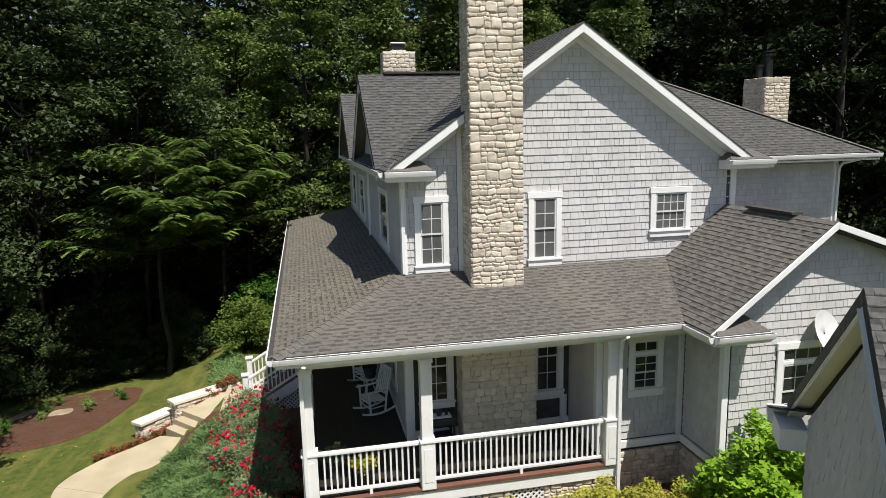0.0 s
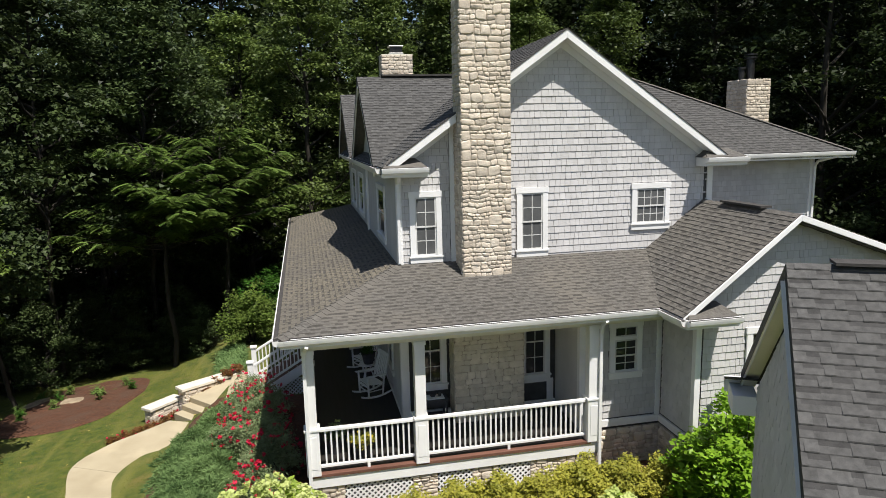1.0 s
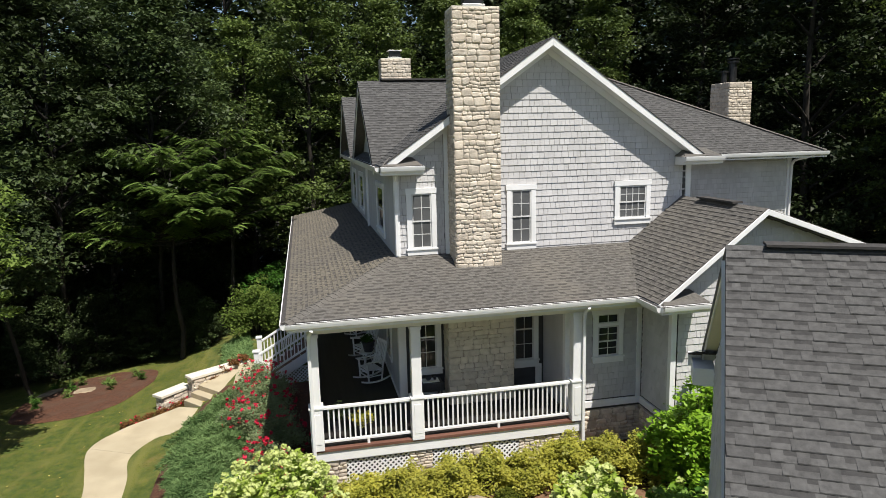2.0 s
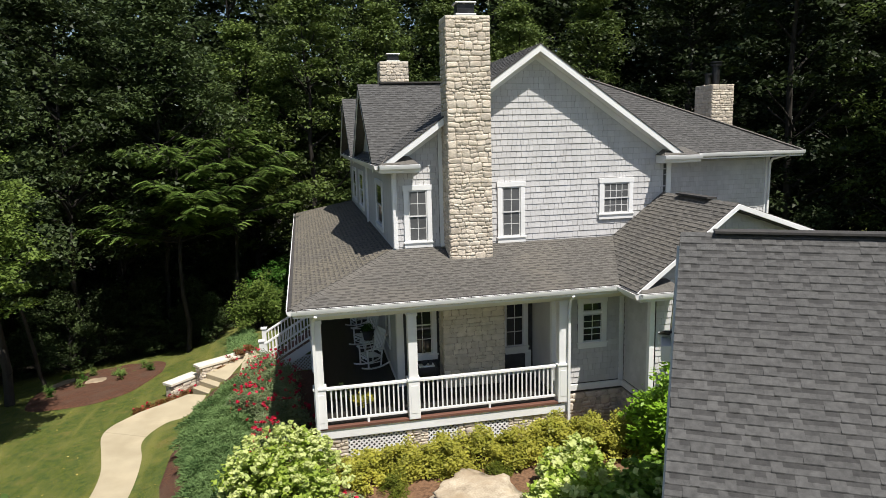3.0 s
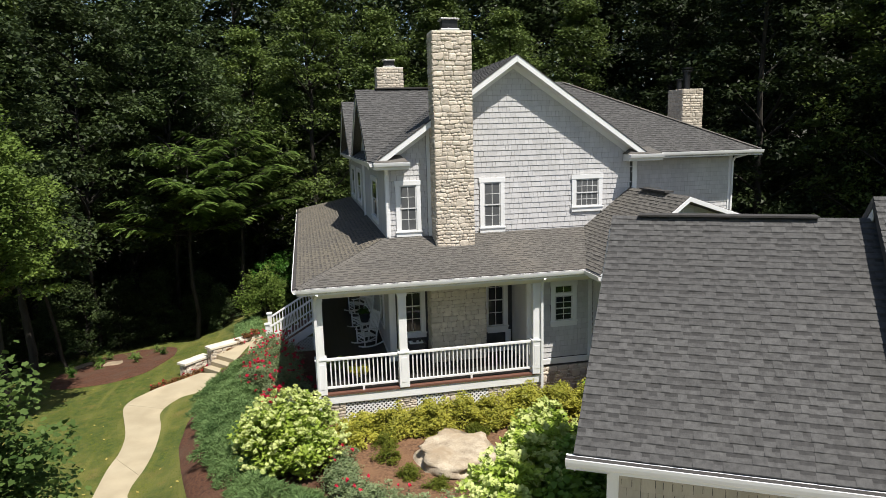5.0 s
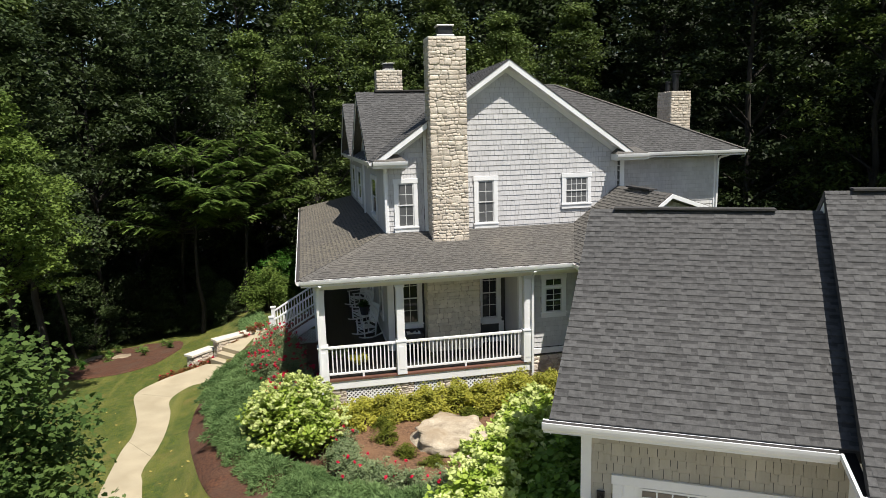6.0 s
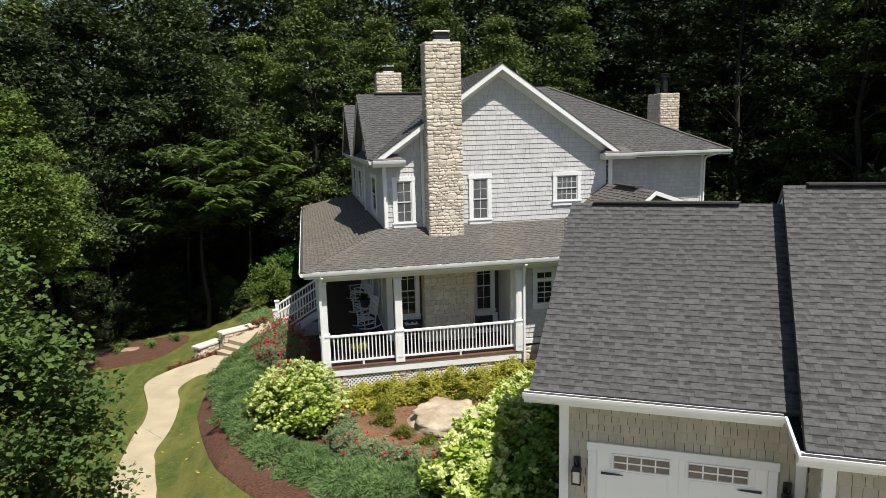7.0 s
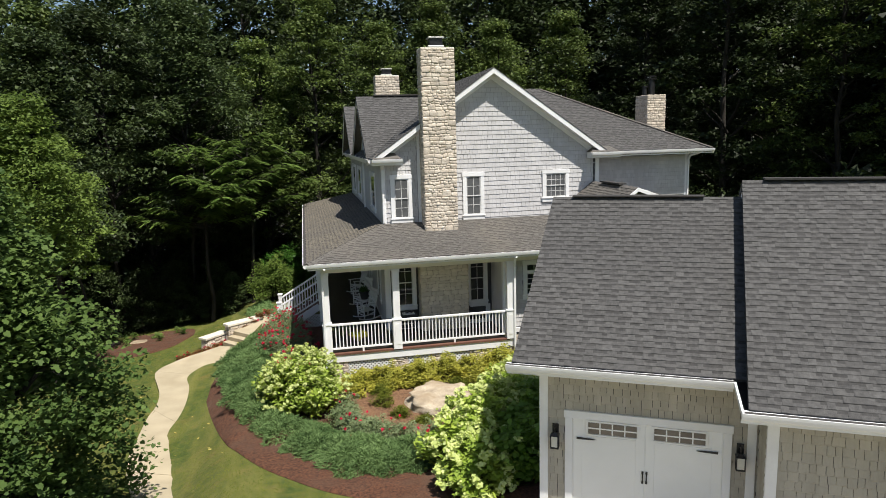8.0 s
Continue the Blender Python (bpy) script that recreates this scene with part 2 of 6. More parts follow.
def spans(poly, v):
    """The stretch of u that a convex outline in (u, v) covers at height v."""
    us = []
    for (u0, v0), (u1, v1) in zip(poly, poly[1:] + poly[:1]):
        if (v0 <= v < v1) or (v1 <= v < v0):
            us.append(u0 + (u1 - u0) * (v - v0) / (v1 - v0))
    return (min(us), max(us)) if len(us) >= 2 else None


PIECES = {}


def wedge(w, h, low, high, name, material, butt):
    """One thin shingle, thick at its worn lower edge; its base lies in the plane y=0 and it faces -y."""
    key = (name, material.name, round(w, 3), round(h, 3), round(low, 4))
    if key not in PIECES:
        s = Solid()
        s.add([(0, 0, 0), (w, 0, 0), (w, 0, h), (0, 0, h), (0, -low * 0.55, 0), (w, -low * 0.55, 0), (w, -low, butt), (0, -low, butt), (w, -high, h), (0, -high, h)],
              [(7, 6, 8, 9), (4, 5, 6, 7), (0, 1, 5, 4), (1, 2, 8, 6, 5), (3, 0, 4, 7, 9)])
        PIECES[key] = s.mesh(name, material)
    return PIECES[key]


def courses(parent, origin, u, up, out, poly, holes, course, widths, low, high, material, name, singles, zone, seed, jag=0.0, lap=1.12, joint=0.004, butt=0.012, lifts=(0.9, 1.1), bands=None):
    """Cover a plane with courses of shingles. poly and holes: convex outlines in (u, v). The shingles inside zone (u0, u1, v0, v1) are
    objects of their own, up to `singles`; the others are joined."""
    rnd = random.Random(seed)
    o, u, up, out = Vector(origin), Vector(u).normalized(), Vector(up).normalized(), Vector(out).normalized()
    frame_m = Matrix((( u.x, -out.x, up.x, o.x), (u.y, -out.y, up.y, o.y), (u.z, -out.z, up.z, o.z), (0, 0, 0, 1)))
    v0, v1 = min(p[1] for p in poly), max(p[1] for p in poly)
    rest, band, made = Solid(), Solid(), 0
    v = v0
    while v < v1 - 0.02:
        lo, hi = spans(poly, v + 0.004), spans(poly, min(v + course, v1 - 0.004))
        mid = spans(poly, min(v + course * 0.5, v1 - 0.006))
        if mid:
            lo, hi = lo or mid, hi or mid
            a, b = min(lo[0], hi[0]), max(lo[1], hi[1])
            x = a - rnd.random() * widths[0]
            raised = rnd.random() < 0.5
            while x < b - 0.005:
                w = rnd.choice(widths)
                raised = not raised if rnd.random() < 0.85 else raised
                x0, x1 = max(x, a), min(x + w, b)
                x += w
                if x1 - x0 < 0.015:
                    continue
                pieces = [(x0, x1)]
                for h0, h1, g0, g1 in holes:
                    if g0 < v + course * 0.55 < g1:
                        cut = []
                        for p0, p1 in pieces:
                            if p1 <= h0 or p0 >= h1:
                                cut.append((p0, p1))
                            else:
                                if p0 < h0 - 0.015:
                                    cut.append((p0, h0))
                                if p1 > h1 + 0.015:
                                    cut.append((h1, p1))
                        pieces = cut
                for p0, p1 in pieces:
                    dv = rnd.uniform(-jag, jag)
                    lift = (lifts[1] if raised else lifts[0]) if bands else rnd.choice(lifts)
                    full = abs((p1 - p0) - w) < 1e-4
                    l0, l1 = max(p0, lo[0]), min(p1, lo[1])
                    t0, t1 = max(p0, hi[0]), min(p1, hi[1])
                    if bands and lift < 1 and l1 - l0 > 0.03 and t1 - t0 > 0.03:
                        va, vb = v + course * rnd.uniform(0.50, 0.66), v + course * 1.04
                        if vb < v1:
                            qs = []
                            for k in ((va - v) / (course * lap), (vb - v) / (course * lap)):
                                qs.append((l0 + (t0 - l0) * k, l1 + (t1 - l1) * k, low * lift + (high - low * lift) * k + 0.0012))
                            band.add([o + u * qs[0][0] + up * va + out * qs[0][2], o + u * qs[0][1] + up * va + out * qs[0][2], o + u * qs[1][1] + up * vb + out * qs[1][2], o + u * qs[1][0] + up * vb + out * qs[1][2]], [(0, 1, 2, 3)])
                    whole = full and l0 == p0 and t0 == p0 and l1 == p1 and t1 == p1
                    if whole and made < singles and zone[0] <= p0 and p1 <= zone[1] and zone[2] <= v <= zone[3]:
                        me = wedge(w - joint, course * lap, low * lift, high, name, material, butt)
                        placed(name, me, parent, frame_m @ Matrix.Translation((p0, 0, v + dv)))
                        made += 1
                        continue
                    if l1 - l0 < 0.004:
                        l0 = l1 = min(max((l0 + l1) / 2, lo[0]), lo[1])
                    if t1 - t0 < 0.004:
                        t0 = t1 = min(max((t0 + t1) / 2, hi[0]), hi[1])
                    g = joint / 2 if l1 - l0 > joint else 0
                    gt = joint / 2 if t1 - t0 > joint else 0
                    top = min(v + course * lap, v1)
                    k = butt / (top - v)
                    b0, b1 = l0 + (t0 - l0) * k, l1 + (t1 - l1) * k
                    q = []
                    for (uu, vv, dd) in ((l0 + g, v + dv, 0), (l1 - g, v + dv, 0), (t1 - gt, top, 0), (t0 + gt, top, 0),
                                         (l0 + g, v + dv, low * lift * 0.55), (l1 - g, v + dv, low * lift * 0.55), (b1 - g, v + dv + butt, low * lift), (b0 + g, v + dv + butt, low * lift),
                                         (t1 - gt, top, high), (t0 + gt, top, high)):
                        q.append(o + u * uu + up * vv + out * dd)
                    rest.add(q, [(7, 6, 8, 9), (4, 5, 6, 7), (0, 1, 5, 4), (1, 2, 8, 6, 5), (3, 0, 4, 7, 9)])
        v += course
    if rest.f:
        part(name + "_field", rest, material, parent, kind="stuff")
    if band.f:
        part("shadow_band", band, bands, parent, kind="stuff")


SIDE_W = (0.10, 0.12, 0.14, 0.16, 0.19)
TAB_W = (0.09, 0.11, 0.14, 0.17, 0.20, 0.24)


def siding(parent, origin, u, out, poly, holes, material, singles=0, zone=(-99, 99, -99, 99), seed=1, jag=0.0, joint=0.006, low=0.021):
    courses(parent, origin, u, (0, 0, 1), out, poly, holes, 0.166, SIDE_W, low, 0.004, material, "wall_shingle", singles, zone, seed, jag, 1.1 if not jag else 1.3, joint, 0.010)


def roofing(parent, origin, u, up, poly, singles=0, zone=(-99, 99, -99, 99), seed=1, tones=None):
    """Laminated shingles: a run of tabs, some of double thickness."""
    n = Vector(u).cross(Vector(up)).normalized()
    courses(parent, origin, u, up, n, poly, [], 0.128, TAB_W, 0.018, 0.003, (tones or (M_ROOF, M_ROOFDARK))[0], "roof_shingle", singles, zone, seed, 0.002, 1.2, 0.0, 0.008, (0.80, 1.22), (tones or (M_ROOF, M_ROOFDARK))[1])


def stonework(parent, origin, u, out, w, h, depth, seed, size=(0.30, 0.16), name="stone", gap=-0.002, material=None):
    """Random rubble in rough courses: each stone an object of its own, with rounded uneven edges."""
    rnd = random.Random(seed)
    o, u, out = Vector(origin), Vector(u).normalized(), Vector(out).normalized()
    cells = []

    def split(x0, x1, z0, z1):
        a, b = x1 - x0, z1 - z0
        if b > size[1] * rnd.uniform(0.95, 1.6) and b > 0.13:
            c = z0 + b * rnd.uniform(0.36, 0.64)
            split(x0, x1, z0, c), split(x0, x1, c, z1)
        elif a > size[0] * rnd.uniform(1.0, 2.1):
            c = x0 + a * rnd.uniform(0.32, 0.68)
            split(x0, c, z0, z1), split(c, x1, z0, z1)
        else:
            cells.append((x0, x1, z0, z1))

    z = 0.0
    while z < h - 0.01:
        band = min(rnd.uniform(0.14, 0.5), h - z)
        if h - z - band < 0.12:
            band = h - z
        split(0, w, z, z + band)
        z += band
    for x0, x1, z0, z1 in cells:
        a, b = x1 - x0 - gap, z1 - z0 - gap
        d = depth * rnd.uniform(0.7, 1.25)
        vs, fs = [], []
        ring = ((0.0, 1.0), (0.70, 0.97), (1.0, 0.78))
        cx, cz = (x0 + x1) / 2, (z0 + z1) / 2
        shape = [(-1, -0.7), (-0.88, -1), (0.0, -1.04), (0.85, -1), (1, -0.72), (1.02, 0.1), (0.98, 0.7), (0.8, 1), (-0.1, 1.04), (-0.85, 1), (-1, 0.6)]
        ns = len(shape)
        kx = [rnd.uniform(0.88, 1.04) for _ in range(ns)]
        kz = [rnd.uniform(0.85, 1.05) for _ in range(ns)]
        skew = rnd.uniform(-0.12, 0.12)
        for lev, sc in ring:
            for i, (sx, sz) in enumerate(shape):
                px = cx + sx * a / 2 * kx[i] * (1 - (1 - sc) * min(1, 0.17 / a))
                pz = cz + (sz * kz[i] + skew * sx) * b / 2 * (1 - (1 - sc) * min(1, 0.15 / b))
                dd = d * lev + (rnd.uniform(-0.006, 0.006) if lev else 0)
                vs.append(o + u * px + Vector((0, 0, pz)) + out * dd)
        vs.append(o + u * cx + Vector((0, 0, cz)) + out * d * rnd.uniform(0.98, 1.08))
        for r in range(2):
            for i in range(ns):
                j = (i + 1) % ns
                fs.append((r * ns + i, r * ns + j, r * ns + ns + j, r * ns + ns + i))
        for i in range(ns):
            fs.append((2 * ns + i, 2 * ns + (i + 1) % ns, 3 * ns))
        me = bpy.data.meshes.new(name)
        me.from_pydata(vs, [], fs)
        me.materials.append(material or M_STONE)
        ob = bpy.data.objects.new(name, me)
        scene.collection.objects.link(ob)
        ob.parent = parent


def rubble(parent, origin, u, out, w, h, depth, seed, rise=(0.085, 0.17), material=None):
    """Rounded field stones laid in wandering courses, now and then one as tall as two: each an object of its own."""
    rnd = random.Random(seed)
    o, u, out = Vector(origin), Vector(u).normalized(), Vector(out).normalized()
    rows, z = [], 0.0
    while z < h - 0.02:
        b = min(rnd.uniform(*rise), h - z)
        if h - z - b < rise[0]:
            b = h - z
        rows.append((z, z + b))
        z += b
    taken = []
    for k, (z0, z1) in enumerate(rows):
        nxt, x = [], 0.0
        while x < w - 0.005:
            block = next((q for q in taken if q[0] <= x + 1e-4 < q[1]), None)
            if block:
                x = block[1]
                continue
            stop = min([q[0] for q in taken if q[0] > x] + [w])
            a = min((z1 - z0) * rnd.uniform(1.0, 2.7), stop - x)
            if stop - x - a < 0.075:
                a = stop - x
            top = z1
            if k + 1 < len(rows) and rnd.random() < 0.3 and a > 0.2 and rows[k + 1][1] - z0 < 0.24:
                top = rows[k + 1][1]
                nxt.append((x, x + a))
            lump(parent, o, u, out, x, x + a, z0, top, depth * rnd.uniform(0.75, 1.35), rnd, w, h, material or M_STONE)
            x += a
        taken = nxt


def lump(parent, o, u, out, x0, x1, z0, z1, d, rnd, w, h, material):
    """One rounded, uneven stone that fills the cell."""
    def sway(x, z):
        edge = min(1.0, z / 0.1, (h - z) / 0.1)
        return 0.038 * edge * noise.noise(Vector((x * 4.0, z * 2.0, o.x + 3 * o.y)))

    a, b = (x1 - x0) / 2, (z1 - z0) / 2
    cx, cz = (x0 + x1) / 2, (z0 + z1) / 2
    n, power = 12, rnd.uniform(0.28, 0.5)
    tilt = (rnd.uniform(-0.18, 0.18), rnd.uniform(-0.18, 0.18))
    rim = []
    for i in range(n):
        c, q = math.cos((i + 0.5) * 2 * math.pi / n), math.sin((i + 0.5) * 2 * math.pi / n)
        k = rnd.uniform(0.87, 1.04)
        rim.append((math.copysign(abs(c) ** power, c) * k, math.copysign(abs(q) ** power, q) * k))
    vs, fs = [], []
    for lev, inset in ((0.0, -0.005), (0.55, 0.001), (0.88, 0.009), (1.0, 0.028)):
        for sx, sz in rim:
            px = cx + sx * max(a - inset, a * 0.45)
            pz = cz + sz * max(b - inset, b * 0.4)
            dd = d * lev * (1 + tilt[0] * sx + tilt[1] * sz) + (rnd.uniform(-0.004, 0.004) if lev > 0.7 else 0)
            vs.append(o + u * px + Vector((0, 0, pz + sway(px, pz))) + out * dd)
    vs.append(o + u * cx + Vector((0, 0, cz + sway(cx, cz))) + out * d * rnd.uniform(0.98, 1.1))
    for r in range(3):
        for i in range(n):
            fs.append((r * n + i, r * n + (i + 1) % n, r * n + n + (i + 1) % n, r * n + n + i))
    fs += [(3 * n + i, 3 * n + (i + 1) % n, 4 * n) for i in range(n)]
    me = bpy.data.meshes.new("stone")
    me.from_pydata(vs, [], fs)
    me.materials.append(material)
    me.polygons.foreach_set("use_smooth", [True] * len(fs))
    ob = bpy.data.objects.new("stone", me)
    scene.collection.objects.link(ob)
    ob.parent = parent


# ---------------------------------------------------------------- ground
def ground_z(x, y):
    z = -0.85
    if y < -6:
        z += min(0.55, (-6 - y) * 0.09)
    if y > -3:
        z -= (min(y, 40) + 3) * 0.03
    if y > 8:
        z -= (min(y, 30) - 8) * 0.06
    t = max(0.0, min(1.0, (-4.6 - x) / 2.2))
    z -= 0.85 * t * t * (3 - 2 * t)
    if x < -6.8:
        z += 0.08 * (max(x, -30) + 6.8)
        if y > 6:
            z -= 0.045 * (min(y, 22) - 6) * min(1.0, (-6.8 - x) / 2.0)
    return z


def sheet(name, xs, ys, material, lift=0.0, outline=None, wave=0.0, kind="structure", label="", category=""):
    """A sheet draped on the ground over a grid; with an outline, its rim follows that line."""
    s, index = Solid(), {}
    test = inside_poly(outline) if outline else None

    def nearest(x, y):
        p, best = Vector((x, y)), None
        for a, b in zip(outline, outline[1:] + outline[:1]):
            a, b = Vector(a), Vector(b)
            d = b - a
            t = max(0.0, min(1.0, (p - a).dot(d) / max(d.length_squared, 1e-9)))
            q = a + d * t
            if best is None or (q - p).length_squared < best[0]:
                best = ((q - p).length_squared, q)
        return best[1]

    cells = []
    inner = {}
    for j, y in enumerate(ys):
        for i, x in enumerate(xs):
            inner[i, j] = test(x, y) if test else True
    for j in range(len(ys) - 1):
        for i in range(len(xs) - 1):
            c = [(i, j), (i + 1, j), (i + 1, j + 1), (i, j + 1)]
            if any(inner[q] for q in c):
                cells.append(c)
    for c in cells:
        for i, j in c:
            if (i, j) in index:
                continue
            x, y, up = xs[i], ys[j], lift
            if not inner[i, j]:
                q = nearest(x, y)
                x, y, up = q.x, q.y, lift * 0.2
            w = wave * noise.noise(Vector((x * 1.7, y * 1.7, 0.3))) + 0.4 * wave * noise.noise(Vector((x * 7, y * 7, 2.3))) if wave and inner[i, j] else 0
            index[i, j] = len(s.v)
            s.v.append((x, y, ground_z(x, y) + up + w))
        s.f.append(tuple(index[q] for q in c))
    ob = part(name, s, material, None, label, smooth=True, kind=kind)
    return tagged(ob, category=category)


def inside_poly(poly):
    def test(x, y):
        c = False
        for (x0, y0), (x1, y1) in zip(poly, poly[1:] + poly[:1]):
            if (y0 > y) != (y1 > y) and x < x0 + (x1 - x0) * (y - y0) / (y1 - y0):
                c = not c
        return c
    return test


def smooth_line(pts, n=8):
    """A rounded line through the points."""
    pts = [Vector(p) for p in pts]
    out = []
    for i in range(len(pts) - 1):
        p0, p1, p2, p3 = pts[max(i - 1, 0)], pts[i], pts[i + 1], pts[min(i + 2, len(pts) - 1)]
        for k in range(n):
            t = k / n
            out.append(0.5 * ((2 * p1) + (p2 - p0) * t + (2 * p0 - 5 * p1 + 4 * p2 - p3) * t * t + (3 * p1 - p0 - 3 * p2 + p3) * t ** 3))
    return out + [pts[-1]]


def ground_material():
    """Mown lawn near the house, brown leaf litter beyond, darkened for the woods' shade."""
    m = bpy.data.materials.new("lawn_and_woodland_floor")
    m.use_nodes = True
    nt = m.node_tree
    n, k = nt.nodes, nt.links.new
    bs = n["Principled BSDF"]
    bs.inputs["Roughness"].default_value = 0.9
    tc = n.new("ShaderNodeTexCoord")

    def fuzz(scale, detail=4):
        t = n.new("ShaderNodeTexNoise")
        t.inputs["Scale"].default_value = scale
        t.inputs["Detail"].default_value = detail
        k(tc.outputs["Object"], t.inputs["Vector"])
        return t.outputs["Fac"]

    def mixed(fac, a, b):
        r = n.new("ShaderNodeMix")
        r.data_type = "RGBA"
        k(fac, r.inputs["Factor"])
        for sock, c in (("A", a), ("B", b)):
            if isinstance(c, tuple):
                r.inputs[sock].default_value = (*c, 1)
            else:
                k(c, r.inputs[sock])
        return r.outputs["Result"]

    def steep(fac, a, b):
        r = n.new("ShaderNodeMapRange")
        r.inputs["From Min"].default_value, r.inputs["From Max"].default_value = a, b
        k(fac, r.inputs["Value"])
        return r.outputs[0]

    grass = mixed(steep(fuzz(45, 3), 0.3, 0.7), (0.048, 0.068, 0.007), (0.15, 0.17, 0.024))
    grass = mixed(steep(fuzz(5, 4), 0.38, 0.62), grass, (0.05, 0.085, 0.010))
    grass = mixed(steep(fuzz(0.6, 6), 0.46, 0.76), grass, (0.165, 0.165, 0.036))
    grass = mixed(steep(fuzz(1.8, 5), 0.53, 0.77), grass, (0.18, 0.15, 0.038))
    turn = n.new("ShaderNodeMapping")
    turn.inputs["Rotation"].default_value = (0, 0, math.radians(30))
    turn.inputs["Scale"].default_value = (1.9, 0.3, 1)
    k(tc.outputs["Object"], turn.inputs["Vector"])
    mown = n.new("ShaderNodeTexNoise")
    mown.inputs["Scale"].default_value = 1.0
    k(turn.outputs[0], mown.inputs["Vector"])
    grass = mixed(steep(mown.outputs["Fac"], 0.5, 0.72), grass, (0.17, 0.17, 0.034))
    # litter colour lowered to carry the shade under the trees
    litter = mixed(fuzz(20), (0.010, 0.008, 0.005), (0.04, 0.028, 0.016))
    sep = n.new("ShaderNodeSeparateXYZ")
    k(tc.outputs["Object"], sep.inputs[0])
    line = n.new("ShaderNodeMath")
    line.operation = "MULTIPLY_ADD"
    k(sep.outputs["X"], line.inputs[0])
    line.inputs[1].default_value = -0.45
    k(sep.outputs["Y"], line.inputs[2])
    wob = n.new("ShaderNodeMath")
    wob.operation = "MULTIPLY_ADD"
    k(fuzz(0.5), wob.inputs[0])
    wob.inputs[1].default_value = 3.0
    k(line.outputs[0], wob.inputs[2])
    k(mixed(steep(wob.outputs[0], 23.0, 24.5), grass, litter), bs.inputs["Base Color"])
    bp = n.new("ShaderNodeBump")
    bp.inputs["Strength"].default_value = 0.8
    bp.inputs["Distance"].default_value = 0.05
    k(fuzz(60), bp.inputs["Height"])
    k(bp.outputs[0], bs.inputs["Normal"])
    return m


def steps_of(a, b, d):
    n = max(1, round((b - a) / d))
    return [a + (b - a) * i / n for i in range(n + 1)]


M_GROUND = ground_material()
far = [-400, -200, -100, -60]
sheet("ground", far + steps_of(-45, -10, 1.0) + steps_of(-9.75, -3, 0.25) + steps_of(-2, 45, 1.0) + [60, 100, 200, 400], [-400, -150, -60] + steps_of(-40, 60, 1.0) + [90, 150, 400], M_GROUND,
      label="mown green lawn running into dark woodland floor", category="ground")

# ---------------------------------------------------------------- house
house = thing("house", None, "two-storey grey cedar-shingled house with white trim and a wraparound porch", "house")

G = 0.697             # slope of the main roofs
RX, RZ = 4.05, 9.385   # main ridge
EZ = 6.30             # main eave height
WX = 8.2              # right end of the gable wall
BACK = 14.9


def wall(name, poly, off, parent=house, material=M_BACK):
    return part(name, Solid().slab(poly, off), material, parent)


# front gable wall
gw = wall("wall", [(0, 0.02, 0), (WX, 0.02, 0), (WX, 0.02, RZ - G * (WX - RX) - 0.17), (RX, 0.02, RZ - 0.17), (0, 0.02, RZ - G * RX - 0.17)], (0, 0.2, 0))
WIN_A, WIN_B, WIN_C = (0.29, 1.06, 4.03, 5.74), (2.93, 3.73, 4.02, 5.73), (5.98, 7.03, 4.53, 5.72)
siding(gw, (0, 0.02, 3.9), (1, 0, 0), (0, -1, 0), [(0.1, 0), (WX - 0.1, 0), (WX - 0.1, 2.482), (RX, 5.315), (0.1, 2.552)],
       [(a + 0.02, b - 0.02, c - 3.9, d - 3.9) for a, b, c, d in (WIN_A, WIN_B, WIN_C)] + [(1.27, 2.56, -1, 9)], M_SIDING, 300, (2.8, 8.0, 0.0, 2.4), 3)
# side and rear walls of the main block
wall("wall", [(0, 0.22, 0), (0, BACK, 0), (0, BACK, EZ), (0, 0.22, EZ)], (0.2, 0, 0))
wall("wall", [(0, BACK, 0), (13.7, BACK, 0), (13.7, BACK, EZ), (0, BACK, EZ)], (0, 0.2, 0))
rbw = wall("wall", [(WX, 2.82, 0), (13.7, 2.82, 0), (13.7, 2.82, EZ), (WX, 2.82, EZ)], (0, 0.2, 0))
siding(rbw, (WX, 2.82, 3.6), (1, 0, 0), (0, -1, 0), [(0, 0), (5.4, 0), (5.4, 2.4), (0, 2.4)], [], M_SIDING, 0, seed=5, joint=0.005, low=0.026)
wall("wall", [(WX, 0.0, 0), (WX, 2.82, 0), (WX, 2.82, EZ), (WX, 0.0, EZ)], (-0.2, 0, 0))
wall("wall", [(13.7, 2.82, 0), (13.7, BACK, 0), (13.7, BACK, EZ), (13.7, 2.82, EZ)], (-0.2, 0, 0))
wall("wall", [(-0.02, 0.02, 4.0), (-0.02, BACK, 4.0), (-0.02, BACK, EZ), (-0.02, 0.02, EZ)], (-0.01, 0, 0), material=M_SIDING)


def trim(x0, x1, y0, y1, z0, z1, name="trim", material=M_WHITE, parent=house, bevel=0.008):
    return part(name, Solid().box(x0, x1, y0, y1, z0, z1), material, parent, bevel=bevel)


trim(-0.03, 0.11, -0.035, 0.05, 3.85, 6.1, "corner_board")
trim(1.28, 1.43, -0.035, 0.03, 3.8, 7.35, "corner_board")
trim(WX - 0.12, WX + 0.03, -0.035, 0.1, 4.2, 6.1, "corner_board")
trim(13.58, 13.73, 2.77, 2.9, 3.0, 6.1, "corner_board")


